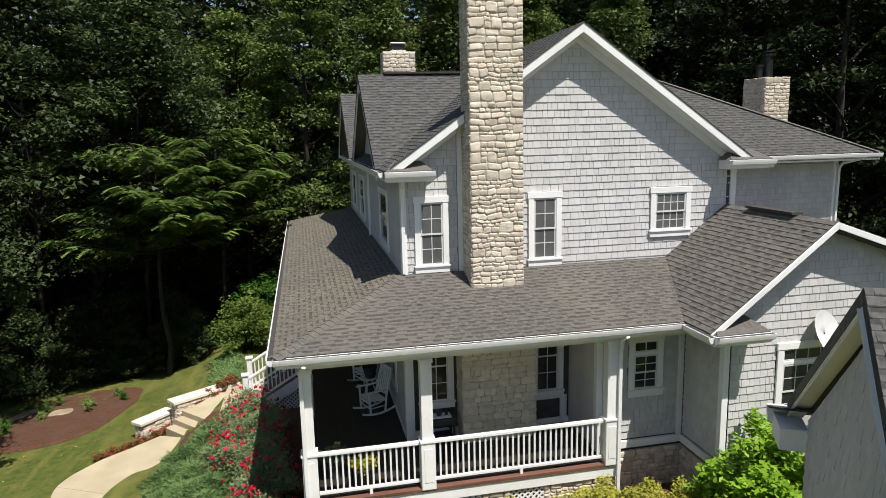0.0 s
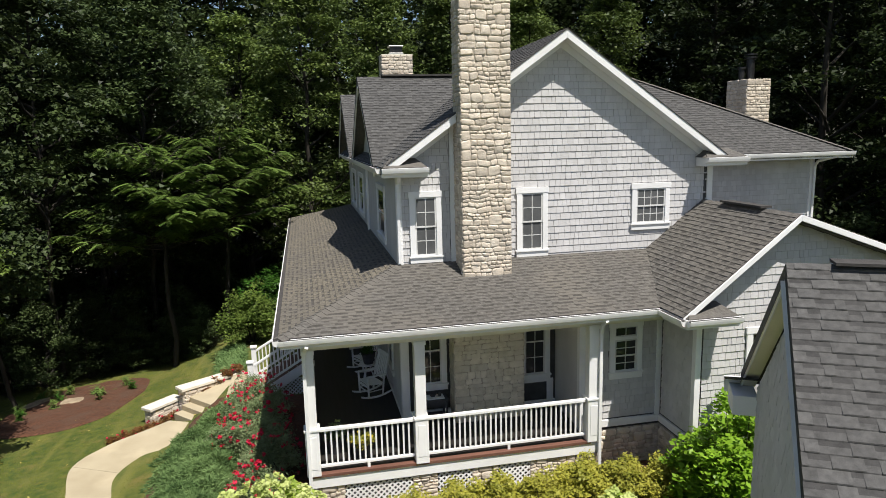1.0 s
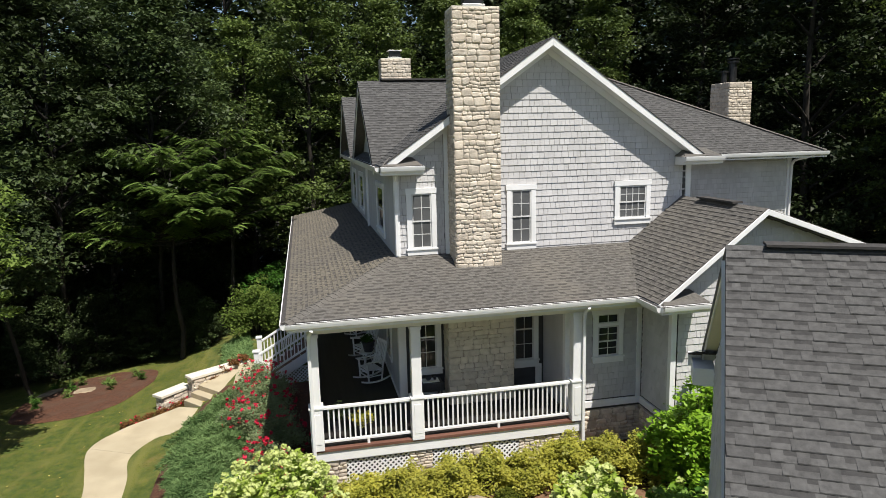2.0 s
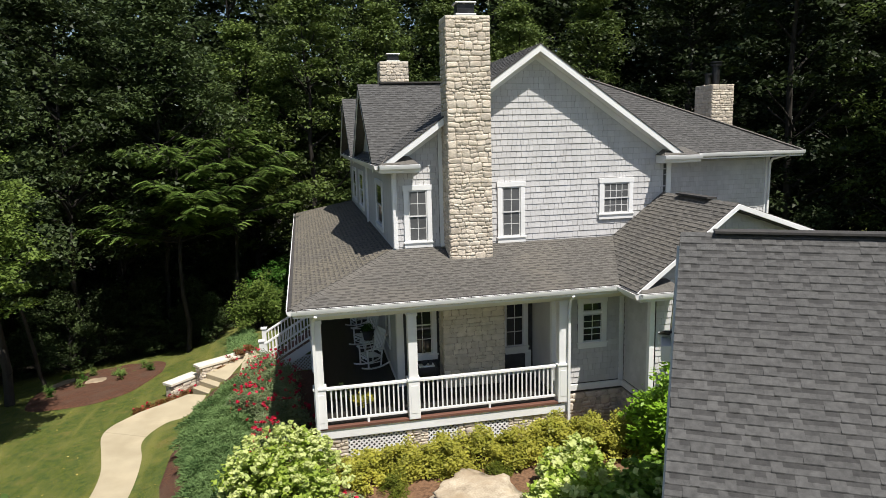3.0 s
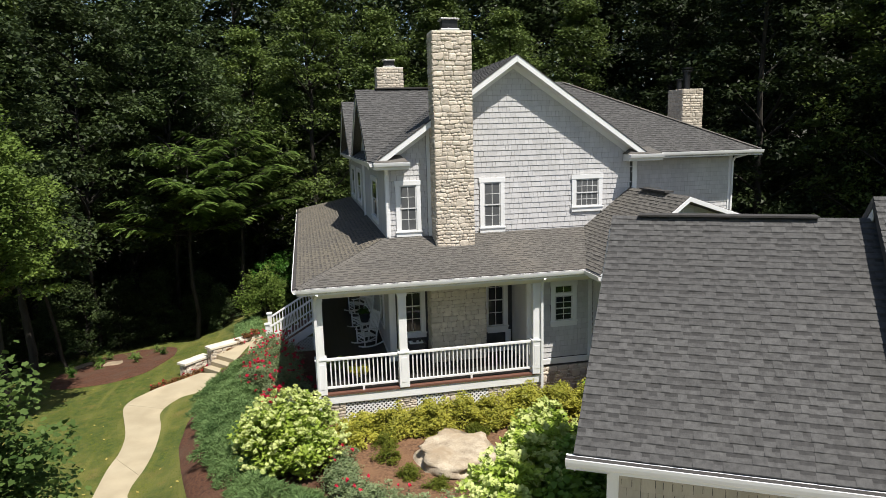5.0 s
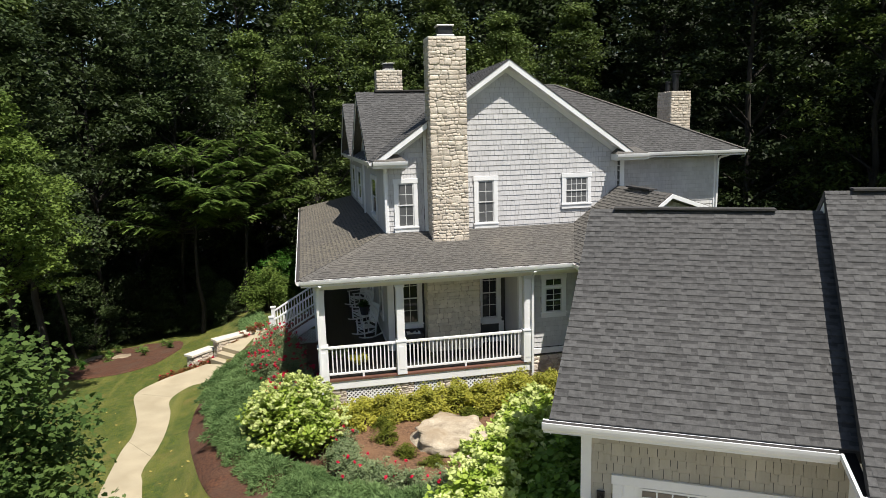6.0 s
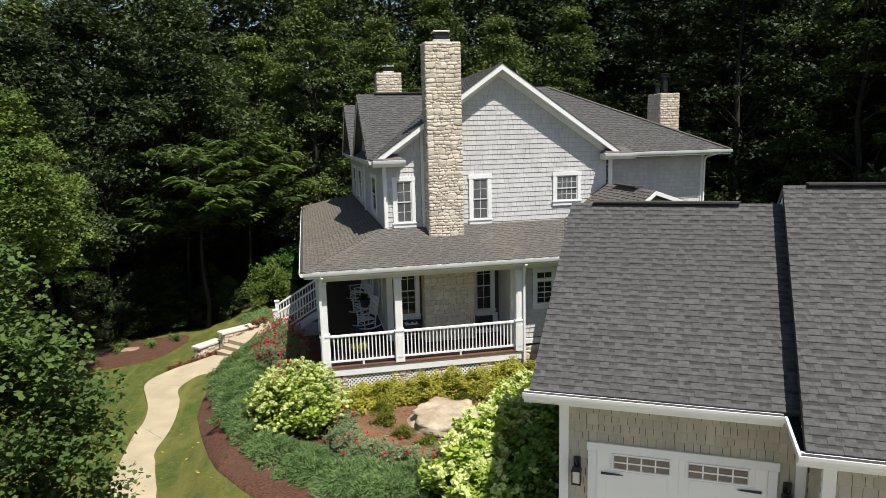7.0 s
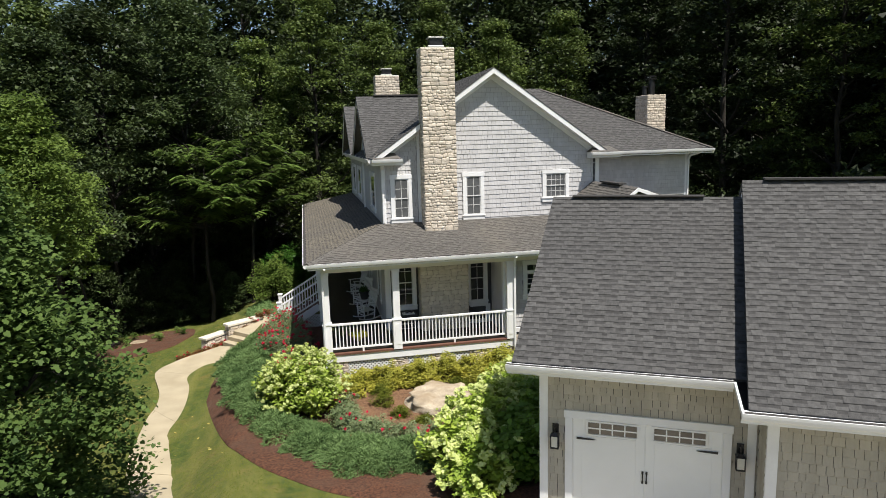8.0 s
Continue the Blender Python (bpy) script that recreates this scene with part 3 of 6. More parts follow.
def slope_roof(poly, u, singles=0, zone=(-99, 99, -99, 99), seed=1, thick=0.16, parent=house, tones=None, bare=False):
    """A roof plane with its shingles. poly: corners in the plane, the first two along the eave in the direction u."""
    p = [Vector(q) for q in poly]
    u = Vector(u).normalized()
    nrm = None
    for q in p[2:]:
        c = (p[1] - p[0]).cross(q - p[0])
        if c.length > 1e-3:
            nrm = c.normalized()
            break
    if nrm.z < 0:
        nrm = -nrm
    up = nrm.cross(u).normalized()
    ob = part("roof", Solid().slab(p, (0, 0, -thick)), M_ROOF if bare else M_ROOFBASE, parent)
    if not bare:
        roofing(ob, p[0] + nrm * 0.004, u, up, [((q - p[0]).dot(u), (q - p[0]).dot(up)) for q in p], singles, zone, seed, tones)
    return ob


YF = -0.37
XL, XR = RX - 4.40, RX + 4.40
EAVE = RZ - 4.40 * G
slope_roof([(XR, YF, EAVE), (XR, BACK + 0.3, EAVE), (RX, BACK + 0.3, RZ), (RX, YF, RZ)], (0, 1, 0), seed=11, tones=(M_GARROOF, M_GARDARK))
slope_roof([(XL, BACK + 0.3, EAVE), (XL, YF, EAVE), (RX, YF, RZ), (RX, BACK + 0.3, RZ)], (0, -1, 0), seed=12, tones=(M_GARROOF, M_GARDARK))
# right block: hipped roof
hip, hc = (8.1, 6.14, 9.08), (14.42, 2.06, 6.26)
slope_roof([(6.5, 2.06, 6.26), hc, hip, (6.5, 6.14, 9.08)], (1, 0, 0), seed=13, tones=(M_GARROOF, M_GARDARK))
slope_roof([hc, (14.42, 12.0, 6.26), (8.1, 8.5, 9.08), hip], (0, 1, 0), seed=14, bare=True)
slope_roof([(14.42, 12.0, 6.26), (6.5, 12.0, 6.26), (6.5, 8.5, 9.08), (8.1, 8.5, 9.08)], (-1, 0, 0), seed=17, bare=True)
wall("wall", [(0, BACK, EZ), (WX, BACK, EZ), (RX, BACK, RZ - 0.17)], (0, 0.2, 0), material=M_SIDING)
wall("wall", [(12.2, -2.88, -1.3), (12.2, 2.82, -1.3), (12.2, 2.82, 3.5), (12.2, -2.88, 3.5)], (-0.2, 0, 0), material=M_SIDING)
# cross gables of the shaded side
for gy, gz in ((4.44, 8.74), (12.6, 8.74)):
    hw = (gz - EAVE) / G
    slope_roof([(-0.42, gy - hw, EAVE), (4.0, gy - hw, EAVE), (4.0, gy, gz), (-0.42, gy, gz)], (1, 0, 0), seed=15, tones=(M_GARROOF, M_GARDARK))
    slope_roof([(4.0, gy + hw, EAVE), (-0.42, gy + hw, EAVE), (-0.42, gy, gz), (4.0, gy, gz)], (-1, 0, 0), seed=16, bare=True)
    part("gable_wall", Solid().slab([(-0.05, gy - hw + 0.05, EAVE - 0.15), (-0.05, gy + hw - 0.05, EAVE - 0.15), (-0.05, gy, gz - 0.17)], (0.2, 0, 0)), M_SIDING, house)
    for sgn in (-1, 1):
        part("rake_board", Solid().bar((-0.40, gy + sgn * hw, EAVE - 0.2), (-0.40, gy, gz - 0.2), 0.03, 0.12), M_WHITE, house)


def rake(p, q, depth=0.24, thick=0.045, soffit=0.4, inward=(0, 1, 0)):
    """A sloping white rake board with the soffit behind it."""
    p, q = Vector(p), Vector(q)
    part("rake_board", Solid().slab([p, q, q - Vector((0, 0, depth)), p - Vector((0, 0, depth))], Vector(inward) * -thick), M_WHITE, house, bevel=0.006)
    a, b = p - Vector((0, 0, depth - 0.02)), q - Vector((0, 0, depth - 0.02))
    iv = Vector(inward) * soffit
    part("soffit", Solid().slab([a, b, b + iv, a + iv], (0, 0, 0.02)), M_WHITE, house)


def drip_edge(p, q):
    """The dark shingle ends that lie over the rake board."""
    p, q = Vector(p), Vector(q)
    part("shingle_edge", Solid().slab([p, q, q - Vector((0, 0, 0.02)), p - Vector((0, 0, 0.02))], (0, -0.06, 0)), M_ROOFBASE, house)


drip_edge((XL, YF, EAVE + 0.01), (1.37, YF, EAVE + 0.01 + (1.37 - XL) * G))
rake((XL, YF, EAVE - 0.01), (1.37, YF, EAVE - 0.01 + (1.37 - XL) * G), 0.20)
drip_edge((2.56, YF, EAVE + 0.01 + (2.56 - XL) * G), (RX, YF, RZ + 0.01))
rake((2.56, YF, EAVE - 0.01 + (2.56 - XL) * G), (RX, YF, RZ - 0.01), 0.20)
drip_edge((XR, YF, EAVE + 0.01), (RX, YF, RZ + 0.01))
rake((XR, YF, EAVE - 0.01), (RX, YF, RZ - 0.01), 0.20)



def frieze(p, q, depth=0.20, thick=0.035):
    p, q = Vector(p), Vector(q)
    part("frieze_board", Solid().slab([p, q, q - Vector((0, 0, depth)), p - Vector((0, 0, depth))], (0, thick, 0)), M_WHITE, house)


frieze((WX, -0.03, RZ - G * (WX - RX) - 0.17), (RX, -0.03, RZ - 0.17))
frieze((2.56, -0.03, RZ - G * (RX - 2.56) - 0.17), (RX, -0.03, RZ - 0.17))
frieze((0.1, -0.03, RZ - G * (RX - 0.1) - 0.17), (1.27, -0.03, RZ - G * (RX - 1.27) - 0.17))
# porch roof
PE, PY, PX, PB = 3.20, -2.58, -2.77, 17.6
PT = 4.02
valley_b, valley_t = (5.36, PY, PE), (6.43, 0.0, PT)
slope_roof([(PX, PY, PE), valley_b, valley_t, (0.0, 0.0, PT)], (1, 0, 0), 300, (2.2, 6.6, 0.0, 2.0), 21)
slope_roof([(PX, PB, PE), (PX, PY, PE), (0, 0, PT), (0, BACK, PT)], (0, -1, 0), seed=22, tones=(M_ROOFTAN, M_ROOFDARK))
slope_roof([(9.0, PB, PE), (PX, PB, PE), (0, BACK, PT), (9.0, BACK, PT)], (-1, 0, 0), seed=23, bare=True)


def cap_row(p, q, w, seed):
    """Folded cap shingles overlapping along a hip or ridge."""
    p, q = Vector(p), Vector(q)
    d = (q - p).normalized()
    sd = Vector((d.y, -d.x, 0)).normalized()
    n = int((q - p).length / 0.15)
    drop = 0.30 * w / 2
    rest = Solid()
    for i in range(n):
        a, b = p + d * 0.15 * i, p + d * (0.15 * i + 0.19)
        ha, hb = 0.040, 0.026
        rest.add([a - sd * w / 2 + Vector((0, 0, ha - drop)), a + Vector((0, 0, ha)), a + sd * w / 2 + Vector((0, 0, ha - drop)), b - sd * w / 2 + Vector((0, 0, hb - drop)), b + Vector((0, 0, hb)), b + sd * w / 2 + Vector((0, 0, hb - drop)),
                  a - sd * w / 2 + Vector((0, 0, -drop)), a, a + sd * w / 2 + Vector((0, 0, -drop))],
                 [(0, 1, 4, 3), (1, 2, 5, 4), (6, 7, 1, 0), (7, 8, 2, 1)])
    part("cap_shingle", rest, M_ROOF, house, kind="stuff")


cap_row((PX, PY, PE), (0.0, 0.0, PT), 0.34, 1)
cap_row((hc[0], hc[1], hc[2]), hip, 0.26, 2)
# wing roof
WA = (8.0, -3.47, 5.22)
WS = 0.765
wl = WA[0] - (WA[2] - PE) / WS
wr, WRZ = 12.5, WA[2] - 0.35 * 4.5
slope_roof([(wl, 0.6, PE), (wl, -3.47, PE), WA, (WA[0], 0.6, WA[2])], (0, -1, 0), seed=24)
slope_roof([(wr, -3.47, WRZ), (wr, 2.8, WRZ), (WA[0], 2.8, WA[2]), WA], (0, 1, 0), seed=25)
rake((wl, -3.47, PE), WA, 0.13)
rake((wr, -3.47, WRZ), WA, 0.13)
# wing walls
WF = -3.08
ww = wall("wall", [(6.0, WF, -1.3), (12.2, WF, -1.3), (12.2, WF, 3.58), (WA[0], WF, WA[2] - 0.17), (6.0, WF, 3.51)], (0, 0.2, 0))
WIN_W = (7.14, 8.6, 0.95, 2.75)
siding(ww, (6.0, WF, -0.6), (1, 0, 0), (0, -1, 0), [(0.1, 0), (6.1, 0), (6.1, 4.215), (2.0, 5.65), (0.1, 4.19)], [(WIN_W[0] - 6, WIN_W[1] - 6, WIN_W[2] + 0.6, WIN_W[3] + 0.6)], M_SIDING, 150, (0.1, 2.2, 1.0, 4.5), 6)
sl = wall("wall", [(6.0, -1.6, -1.2), (6.0, WF, -1.2), (6.0, WF, PE), (6.0, -1.6, PE)], (0.2, 0, 0))
siding(sl, (6.0, -1.6, 0.3), (0, -1, 0), (-1, 0, 0), [(0.08, 0), (1.4, 0), (1.4, 2.6), (0.08, 2.6)], [], M_SIDING, 0, seed=7, joint=0.004, low=0.028)
wdw = wall("wall", [(3.95, -1.6, -1.2), (6.0, -1.6, -1.2), (6.0, -1.6, PE), (3.95, -1.6, PE)], (0, 0.2, 0))
WIN_D = (4.65, 5.47, 1.27, 2.67)
siding(wdw, (3.95, -1.6, 0.3), (1, 0, 0), (0, -1, 0), [(0.05, 0), (1.95, 0), (1.95, 2.6), (0.05, 2.6)], [(WIN_D[0] - 3.95, WIN_D[1] - 3.95, WIN_D[2] - 0.3, WIN_D[3] - 0.3)], M_SIDING, 0, seed=8, joint=0.005, low=0.028)
wall("wall", [(3.95, -1.4, 0), (3.95, 0.0, 0), (3.95, 0.0, PE), (3.95, -1.4, PE)], (0.15, 0, 0), material=M_SIDING)
trim(5.92, 6.06, WF - 0.035, WF + 0.1, -0.2, 3.0, "corner_board")
trim(5.86, 5.995, -1.635, -1.57, 0.25, 2.95, "corner_board")
trim(3.90, 4.05, -1.64, -1.5, 0.0, 2.9, "corner_board")

# porch floor, beam, posts and rails
PFX0, PFX1, PFY = -2.36, 4.22, -2.22
FZ = 0.09             # height of the porch floor
part("porch_floor", Solid().box(PFX0, 3.95, PFY, -2.08, FZ - 0.06, FZ), M_DECK, house, "red-brown border boards of the porch floor")
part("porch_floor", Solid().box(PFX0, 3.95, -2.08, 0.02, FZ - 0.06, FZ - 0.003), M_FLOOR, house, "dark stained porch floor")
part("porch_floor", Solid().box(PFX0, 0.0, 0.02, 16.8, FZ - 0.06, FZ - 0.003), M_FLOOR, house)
part("porch_ceiling", Solid().slab([(PX + 0.3, PY + 0.3, 2.92), (5.9, PY + 0.3, 2.92), (5.9, 0, 2.92), (0, 0, 2.92), (0, 17, 2.92), (PX + 0.3, 17, 2.92)], (0, 0, 0.03)), M_CREAM, house)
part("porch_beam", Solid().box(-2.36, 5.9, -2.2, -2.0, 2.80, 2.92), M_CREAM, house, bevel=0.008)
part("porch_beam", Solid().box(-2.36, -2.16, -2.0, 16.8, 2.80, 2.92), M_CREAM, house, bevel=0.008)
part("porch_skirt", Solid().box(PFX0 + 0.03, PFX1 - 0.05, PFY + 0.03, PFY + 0.08, -0.22, FZ - 0.065), M_WHITE, house, bevel=0.006)
part("porch_skirt", Solid().box(PFX0 + 0.03, PFX0 + 0.08, PFY + 0.08, 16.8, -0.22, FZ - 0.065), M_WHITE, house, bevel=0.006)


def gutter(p, q, out):
    """A rounded white gutter with the fascia behind it."""
    p, q, out = Vector(p), Vector(q), Vector(out)
    prof = [(0.0, -0.13), (0.07, -0.13), (0.10, -0.10), (0.115, -0.05), (0.125, 0.0), (0.105, 0.0), (0.10, -0.02), (0.02, -0.02), (0.0, 0.0)]
    s = Solid()
    n = len(prof)
    vs = [e + out * a + Vector((0, 0, b)) for e in (p, q) for a, b in prof]
    s.add(vs, [(i, (i + 1) % n, n + (i + 1) % n, n + i) for i in range(n)] + [tuple(range(n))[::-1], tuple(range(n, 2 * n))])
    part("gutter", s, M_WHITE, house)
    f = Solid().slab([p + Vector((0, 0, -0.0)), q + Vector((0, 0, -0.0)), q + Vector((0, 0, -0.2)), p + Vector((0, 0, -0.2))], out * -0.03)
    part("fascia", f, M_WHITE, house)
    # dark strip laid over the trough
    part("gutter_guard", Solid().slab([p + out * 0.005 + Vector((0, 0, -0.006)), q + out * 0.005 + Vector((0, 0, -0.006)), q + out * 0.1 + Vector((0, 0, -0.012)), p + out * 0.1 + Vector((0, 0, -0.012))], (0, 0, -0.004)), M_ROOFBASE, house)


gutter((PX, PY - 0.0, PE - 0.01), (wl + 0.0, PY, PE - 0.01), (0, -1, 0))
gutter((PX, PY, PE - 0.01), (PX, PB, PE - 0.01), (-1, 0, 0))
gutter((wl, PY - 0.1, PE - 0.01), (wl, -3.6, PE - 0.01), Vector((-1, 0, 0)))
gutter((XR - 0.1, 2.06, 6.25), (14.45, 2.06, 6.25), (0, -1, 0))
gutter((XL, BACK, EAVE - 0.01), (XL, 0, EAVE - 0.01), (-1, 0, 0))


def porch_post(x, y=-2.1, h=2.81, base=0.29, shaft=0.23):
    e = part("porch_post", Solid().box(x - shaft / 2, x + shaft / 2, y - shaft / 2, y + shaft / 2, FZ + 1.0, h), M_WHITE, house, bevel=0.01)
    part("pedestal", Solid().box(x - base / 2, x + base / 2, y - base / 2, y + base / 2, FZ - 0.02, FZ + 0.98), M_WHITE, e, bevel=0.012)
    part("cap", Solid().box(x - base / 2 - 0.02, x + base / 2 + 0.02, y - base / 2 - 0.02, y + base / 2 + 0.02, FZ + 0.98, FZ + 1.03), M_WHITE, e, bevel=0.008)
    part("panel", Solid().box(x - base / 2 + 0.06, x + base / 2 - 0.06, y - base / 2 - 0.008, y - base / 2 + 0.01, FZ + 0.14, FZ + 0.86), M_WHITE, e, bevel=0.006)
    part("cap", Solid().box(x - shaft / 2 - 0.02, x + shaft / 2 + 0.02, y - shaft / 2 - 0.02, y + shaft / 2 + 0.02, h - 0.09, h - 0.005), M_WHITE, e, bevel=0.008)


for px in (-2.24, 0.06, 4.0):
    porch_post(px)


def railing(p, q, name="porch_railing"):
    p, q = Vector(p), Vector(q)
    d = q - p
    n = max(2, round(d.length / 0.118))
    top = part(name, Solid().bar(p + Vector((0, 0, 0.95)), q + Vector((0, 0, 0.95)), 0.10, 0.07), M_WHITE, house, bevel=0.012)
    part("bottom_rail", Solid().bar(p + Vector((0, 0, 0.14)), q + Vector((0, 0, 0.14)), 0.06, 0.06), M_WHITE, top, bevel=0.006)
    me = Solid().box(-0.018, 0.018, -0.018, 0.018, 0.165, 0.92).mesh("baluster", M_WHITE)
    for i in range(1, n):
        placed("baluster", me, top, Matrix.Translation(p + d * i / n))
    part("foot_block", Solid().box(-0.03, 0.03, -0.03, 0.03, 0, 0.11, Matrix.Translation(p + d * 0.5)), M_WHITE, top)


railing((-2.09, -2.1, FZ), (-0.09, -2.1, FZ))
railing((0.21, -2.1, FZ), (3.85, -2.1, FZ))


def window(x0, x1, z0, z1, y, cols, rows, parent=house, trim_w=0.13, head=0.14, sill=0.17, m=None, split=True, glass=None, transom=0.0):
    """A double-hung window: trim boards, sill, two sashes with glazing bars and panes. Faces -y."""
    m = m or Matrix.Identity(4)
    e = part("window", Solid().box(x0, x0 + trim_w, y - 0.045, y, z0 + sill, z1 - head, m).box(x1 - trim_w, x1, y - 0.045, y, z0 + sill, z1 - head, m)
             .box(x0 - 0.02, x1 + 0.02, y - 0.055, y, z1 - head, z1, m), M_WHITE, parent, bevel=0.005)
    part("sill", Solid().box(x0 - 0.01, x1 + 0.01, y - 0.05, y, z0, z0 + sill - 0.04, m).box(x0 - 0.03, x1 + 0.03, y - 0.08, y, z0 + sill - 0.04, z0 + sill, m), M_WHITE, e, bevel=0.005)
    a0, a1, b0, b1 = x0 + trim_w, x1 - trim_w, z0 + sill, z1 - head
    if transom:
        part("transom_bar", Solid().box(a0, a1, y - 0.035, y, b1 - transom - 0.07, b1 - transom, m), M_WHITE, e, bevel=0.004)
        tr = Solid().box(a0, a0 + 0.03, y - 0.02, y + 0.01, b1 - transom, b1, m).box(a1 - 0.03, a1, y - 0.02, y + 0.01, b1 - transom, b1, m)
        tr.box(a0 + 0.03, a1 - 0.03, y - 0.02, y + 0.01, b1 - 0.03, b1, m).box(a0 + 0.03, a1 - 0.03, y - 0.02, y + 0.01, b1 - transom, b1 - transom + 0.03, m)
        part("sash", tr, M_SASH, e)
        part("pane", Solid().box(a0 + 0.015, a1 - 0.015, y - 0.006, y - 0.002, b1 - transom + 0.015, b1 - 0.015, m), glass or M_GLASS, e)
        for i in range(1, cols):
            xx = a0 + (a1 - a0) * i / cols
            part("glazing_bar", Solid().box(xx - 0.009, xx + 0.009, y - 0.016, y + 0.004, b1 - transom + 0.03, b1 - 0.03, m), M_SASH, e)
        b1 -= transom + 0.07
    half = (b0 + b1) / 2 if split else b1
    for k, (c0, c1, yy) in enumerate(((b0, half + 0.02, y - 0.012), (half - 0.02, b1, y - 0.028))[: 2 if split else 1]):
        fr = Solid()
        w = 0.038
        fr.box(a0, a0 + w, yy, yy + 0.03, c0, c1, m).box(a1 - w, a1, yy, yy + 0.03, c0, c1, m)
        fr.box(a0 + w, a1 - w, yy, yy + 0.03, c0, c0 + w, m).box(a0 + w, a1 - w, yy, yy + 0.03, c1 - w, c1, m)
        sash = part("sash", fr, M_SASH, e)
        r = rows // 2 if split else rows
        for i in range(1, cols):
            xx = a0 + w + (a1 - a0 - 2 * w) * i / cols
            fr2 = Solid().box(xx - 0.009, xx + 0.009, yy + 0.004, yy + 0.024, c0 + w, c1 - w, m)
            part("glazing_bar", fr2, M_SASH, e)
        for j in range(1, r):
            zz = c0 + w + (c1 - c0 - 2 * w) * j / r
            part("glazing_bar", Solid().box(a0 + w, a1 - w, yy + 0.005, yy + 0.023, zz - 0.009, zz + 0.009, m), M_SASH, e)
        part("pane", Solid().box(a0 + w * 0.5, a1 - w * 0.5, yy + 0.012, yy + 0.016, c0 + w * 0.5, c1 - w * 0.5, m), glass or M_GLASS, e)
    return e


M_SASH = surface("painted_sash", (0.55, 0.55, 0.54), (0.66, 0.66, 0.65), 3, 0.5, 0.03)
for wnd, c, r in ((WIN_A, 2, 4), (WIN_B, 2, 4), (WIN_C, 4, 4)):
    window(*wnd, 0.0, c, r, glass=M_SCREEN)
window(*WIN_D, -1.62, 2, 4, transom=0.24)
window(*WIN_W, WF - 0.02, 4, 4, trim_w=0.14, transom=0.26)


def chimney(x0, x1, y0, y1, z0, z1, seed, sides="fl", size=(0.07, 0.145), cap=True, label="", rough=False):
    """A stone stack of separate stones over a mortar core, with a slab and a steel cap."""
    e = part("chimney", Solid().box(x0 + 0.005, x1 - 0.005, y0 + 0.005, y1 - 0.005, z0, z1 - 0.02), M_MORTAR, house, label)
    faces = [((x0, y0 + 0.014, z0), (1, 0, 0), (0, -1, 0), x1 - x0, seed)]
    if "l" in sides:
        faces.append(((x0 + 0.014, y1, z0), (0, -1, 0), (-1, 0, 0), y1 - y0, seed + 1))
    if "r" in sides:
        faces.append(((x1 - 0.014, y0, z0), (0, 1, 0), (1, 0, 0), y1 - y0, seed + 2))
    for o, u, out, w, sd in faces:
        if cap or rough:
            rubble(e, o, u, out, w, z1 - z0, 0.027, sd, size)
        else:
            stonework(e, o, u, out, w, z1 - z0, 0.03, sd, size, material=M_VENEER)
    if cap:
        cx, cy = (x0 + x1) / 2, (y0 + y1) / 2
        part("cap_slab", Solid().box(x0 - 0.0, x1 + 0.0, y0, y1, z1 - 0.02, z1 + 0.03), M_CAP, e, bevel=0.01)
        a = (x1 - x0) * 0.235
        part("flue_collar", Solid().slab([(cx - a, cy - a * 0.8, z1 + 0.03), (cx + a, cy - a * 0.8, z1 + 0.03), (cx + a, cy + a * 0.8, z1 + 0.03), (cx - a, cy + a * 0.8, z1 + 0.03)], (0, 0, 0.08)), M_GALV, e, bevel=0.01)
        part("spark_guard", Solid().box(cx - a * 0.82, cx + a * 0.82, cy - a * 0.66, cy + a * 0.66, z1 + 0.11, z1 + 0.35), M_DARKMETAL, e)
        part("cap_lid", Solid().box(cx - a, cx + a, cy - a * 0.85, cy + a * 0.85, z1 + 0.35, z1 + 0.39), M_GALV, e, bevel=0.008)
    return e


chimney(1.39, 2.555, -0.78, -0.04, 3.5, 9.98, 31, "l", label="tall cream ledge-stone chimney stack")
chimney(1.19, 2.94, -0.52, 0.1, FZ, 2.9, 35, "lr", (0.26, 0.19), cap=False)
chimney(1.24, 2.5, 11.85, 12.7, 8.0, 10.24, 38, "l", size=(0.08, 0.16))
ch3 = chimney(13.36, 14.3, 5.75, 6.9, 6.2, 8.72, 41, "lr", size=(0.07, 0.15), cap=False, rough=True)
part("flue_pipe", Solid().tube((13.5, 6.3, 8.7), (13.5, 6.3, 9.1), 0.11, 0.11, 12).tube((13.5, 6.3, 9.1), (13.5, 6.3, 9.16), 0.15, 0.15, 12), M_DARKMETAL, ch3)
part("flue_pipe", Solid().tube((13.85, 6.3, 8.7), (13.85, 6.3, 9.45), 0.15, 0.15, 14).tube((13.85, 6.3, 9.45), (13.85, 6.3, 9.52), 0.22, 0.22, 14).tube((13.85, 6.3, 9.57), (13.85, 6.3, 9.62), 0.22, 0.22, 14), M_DARKMETAL, ch3)



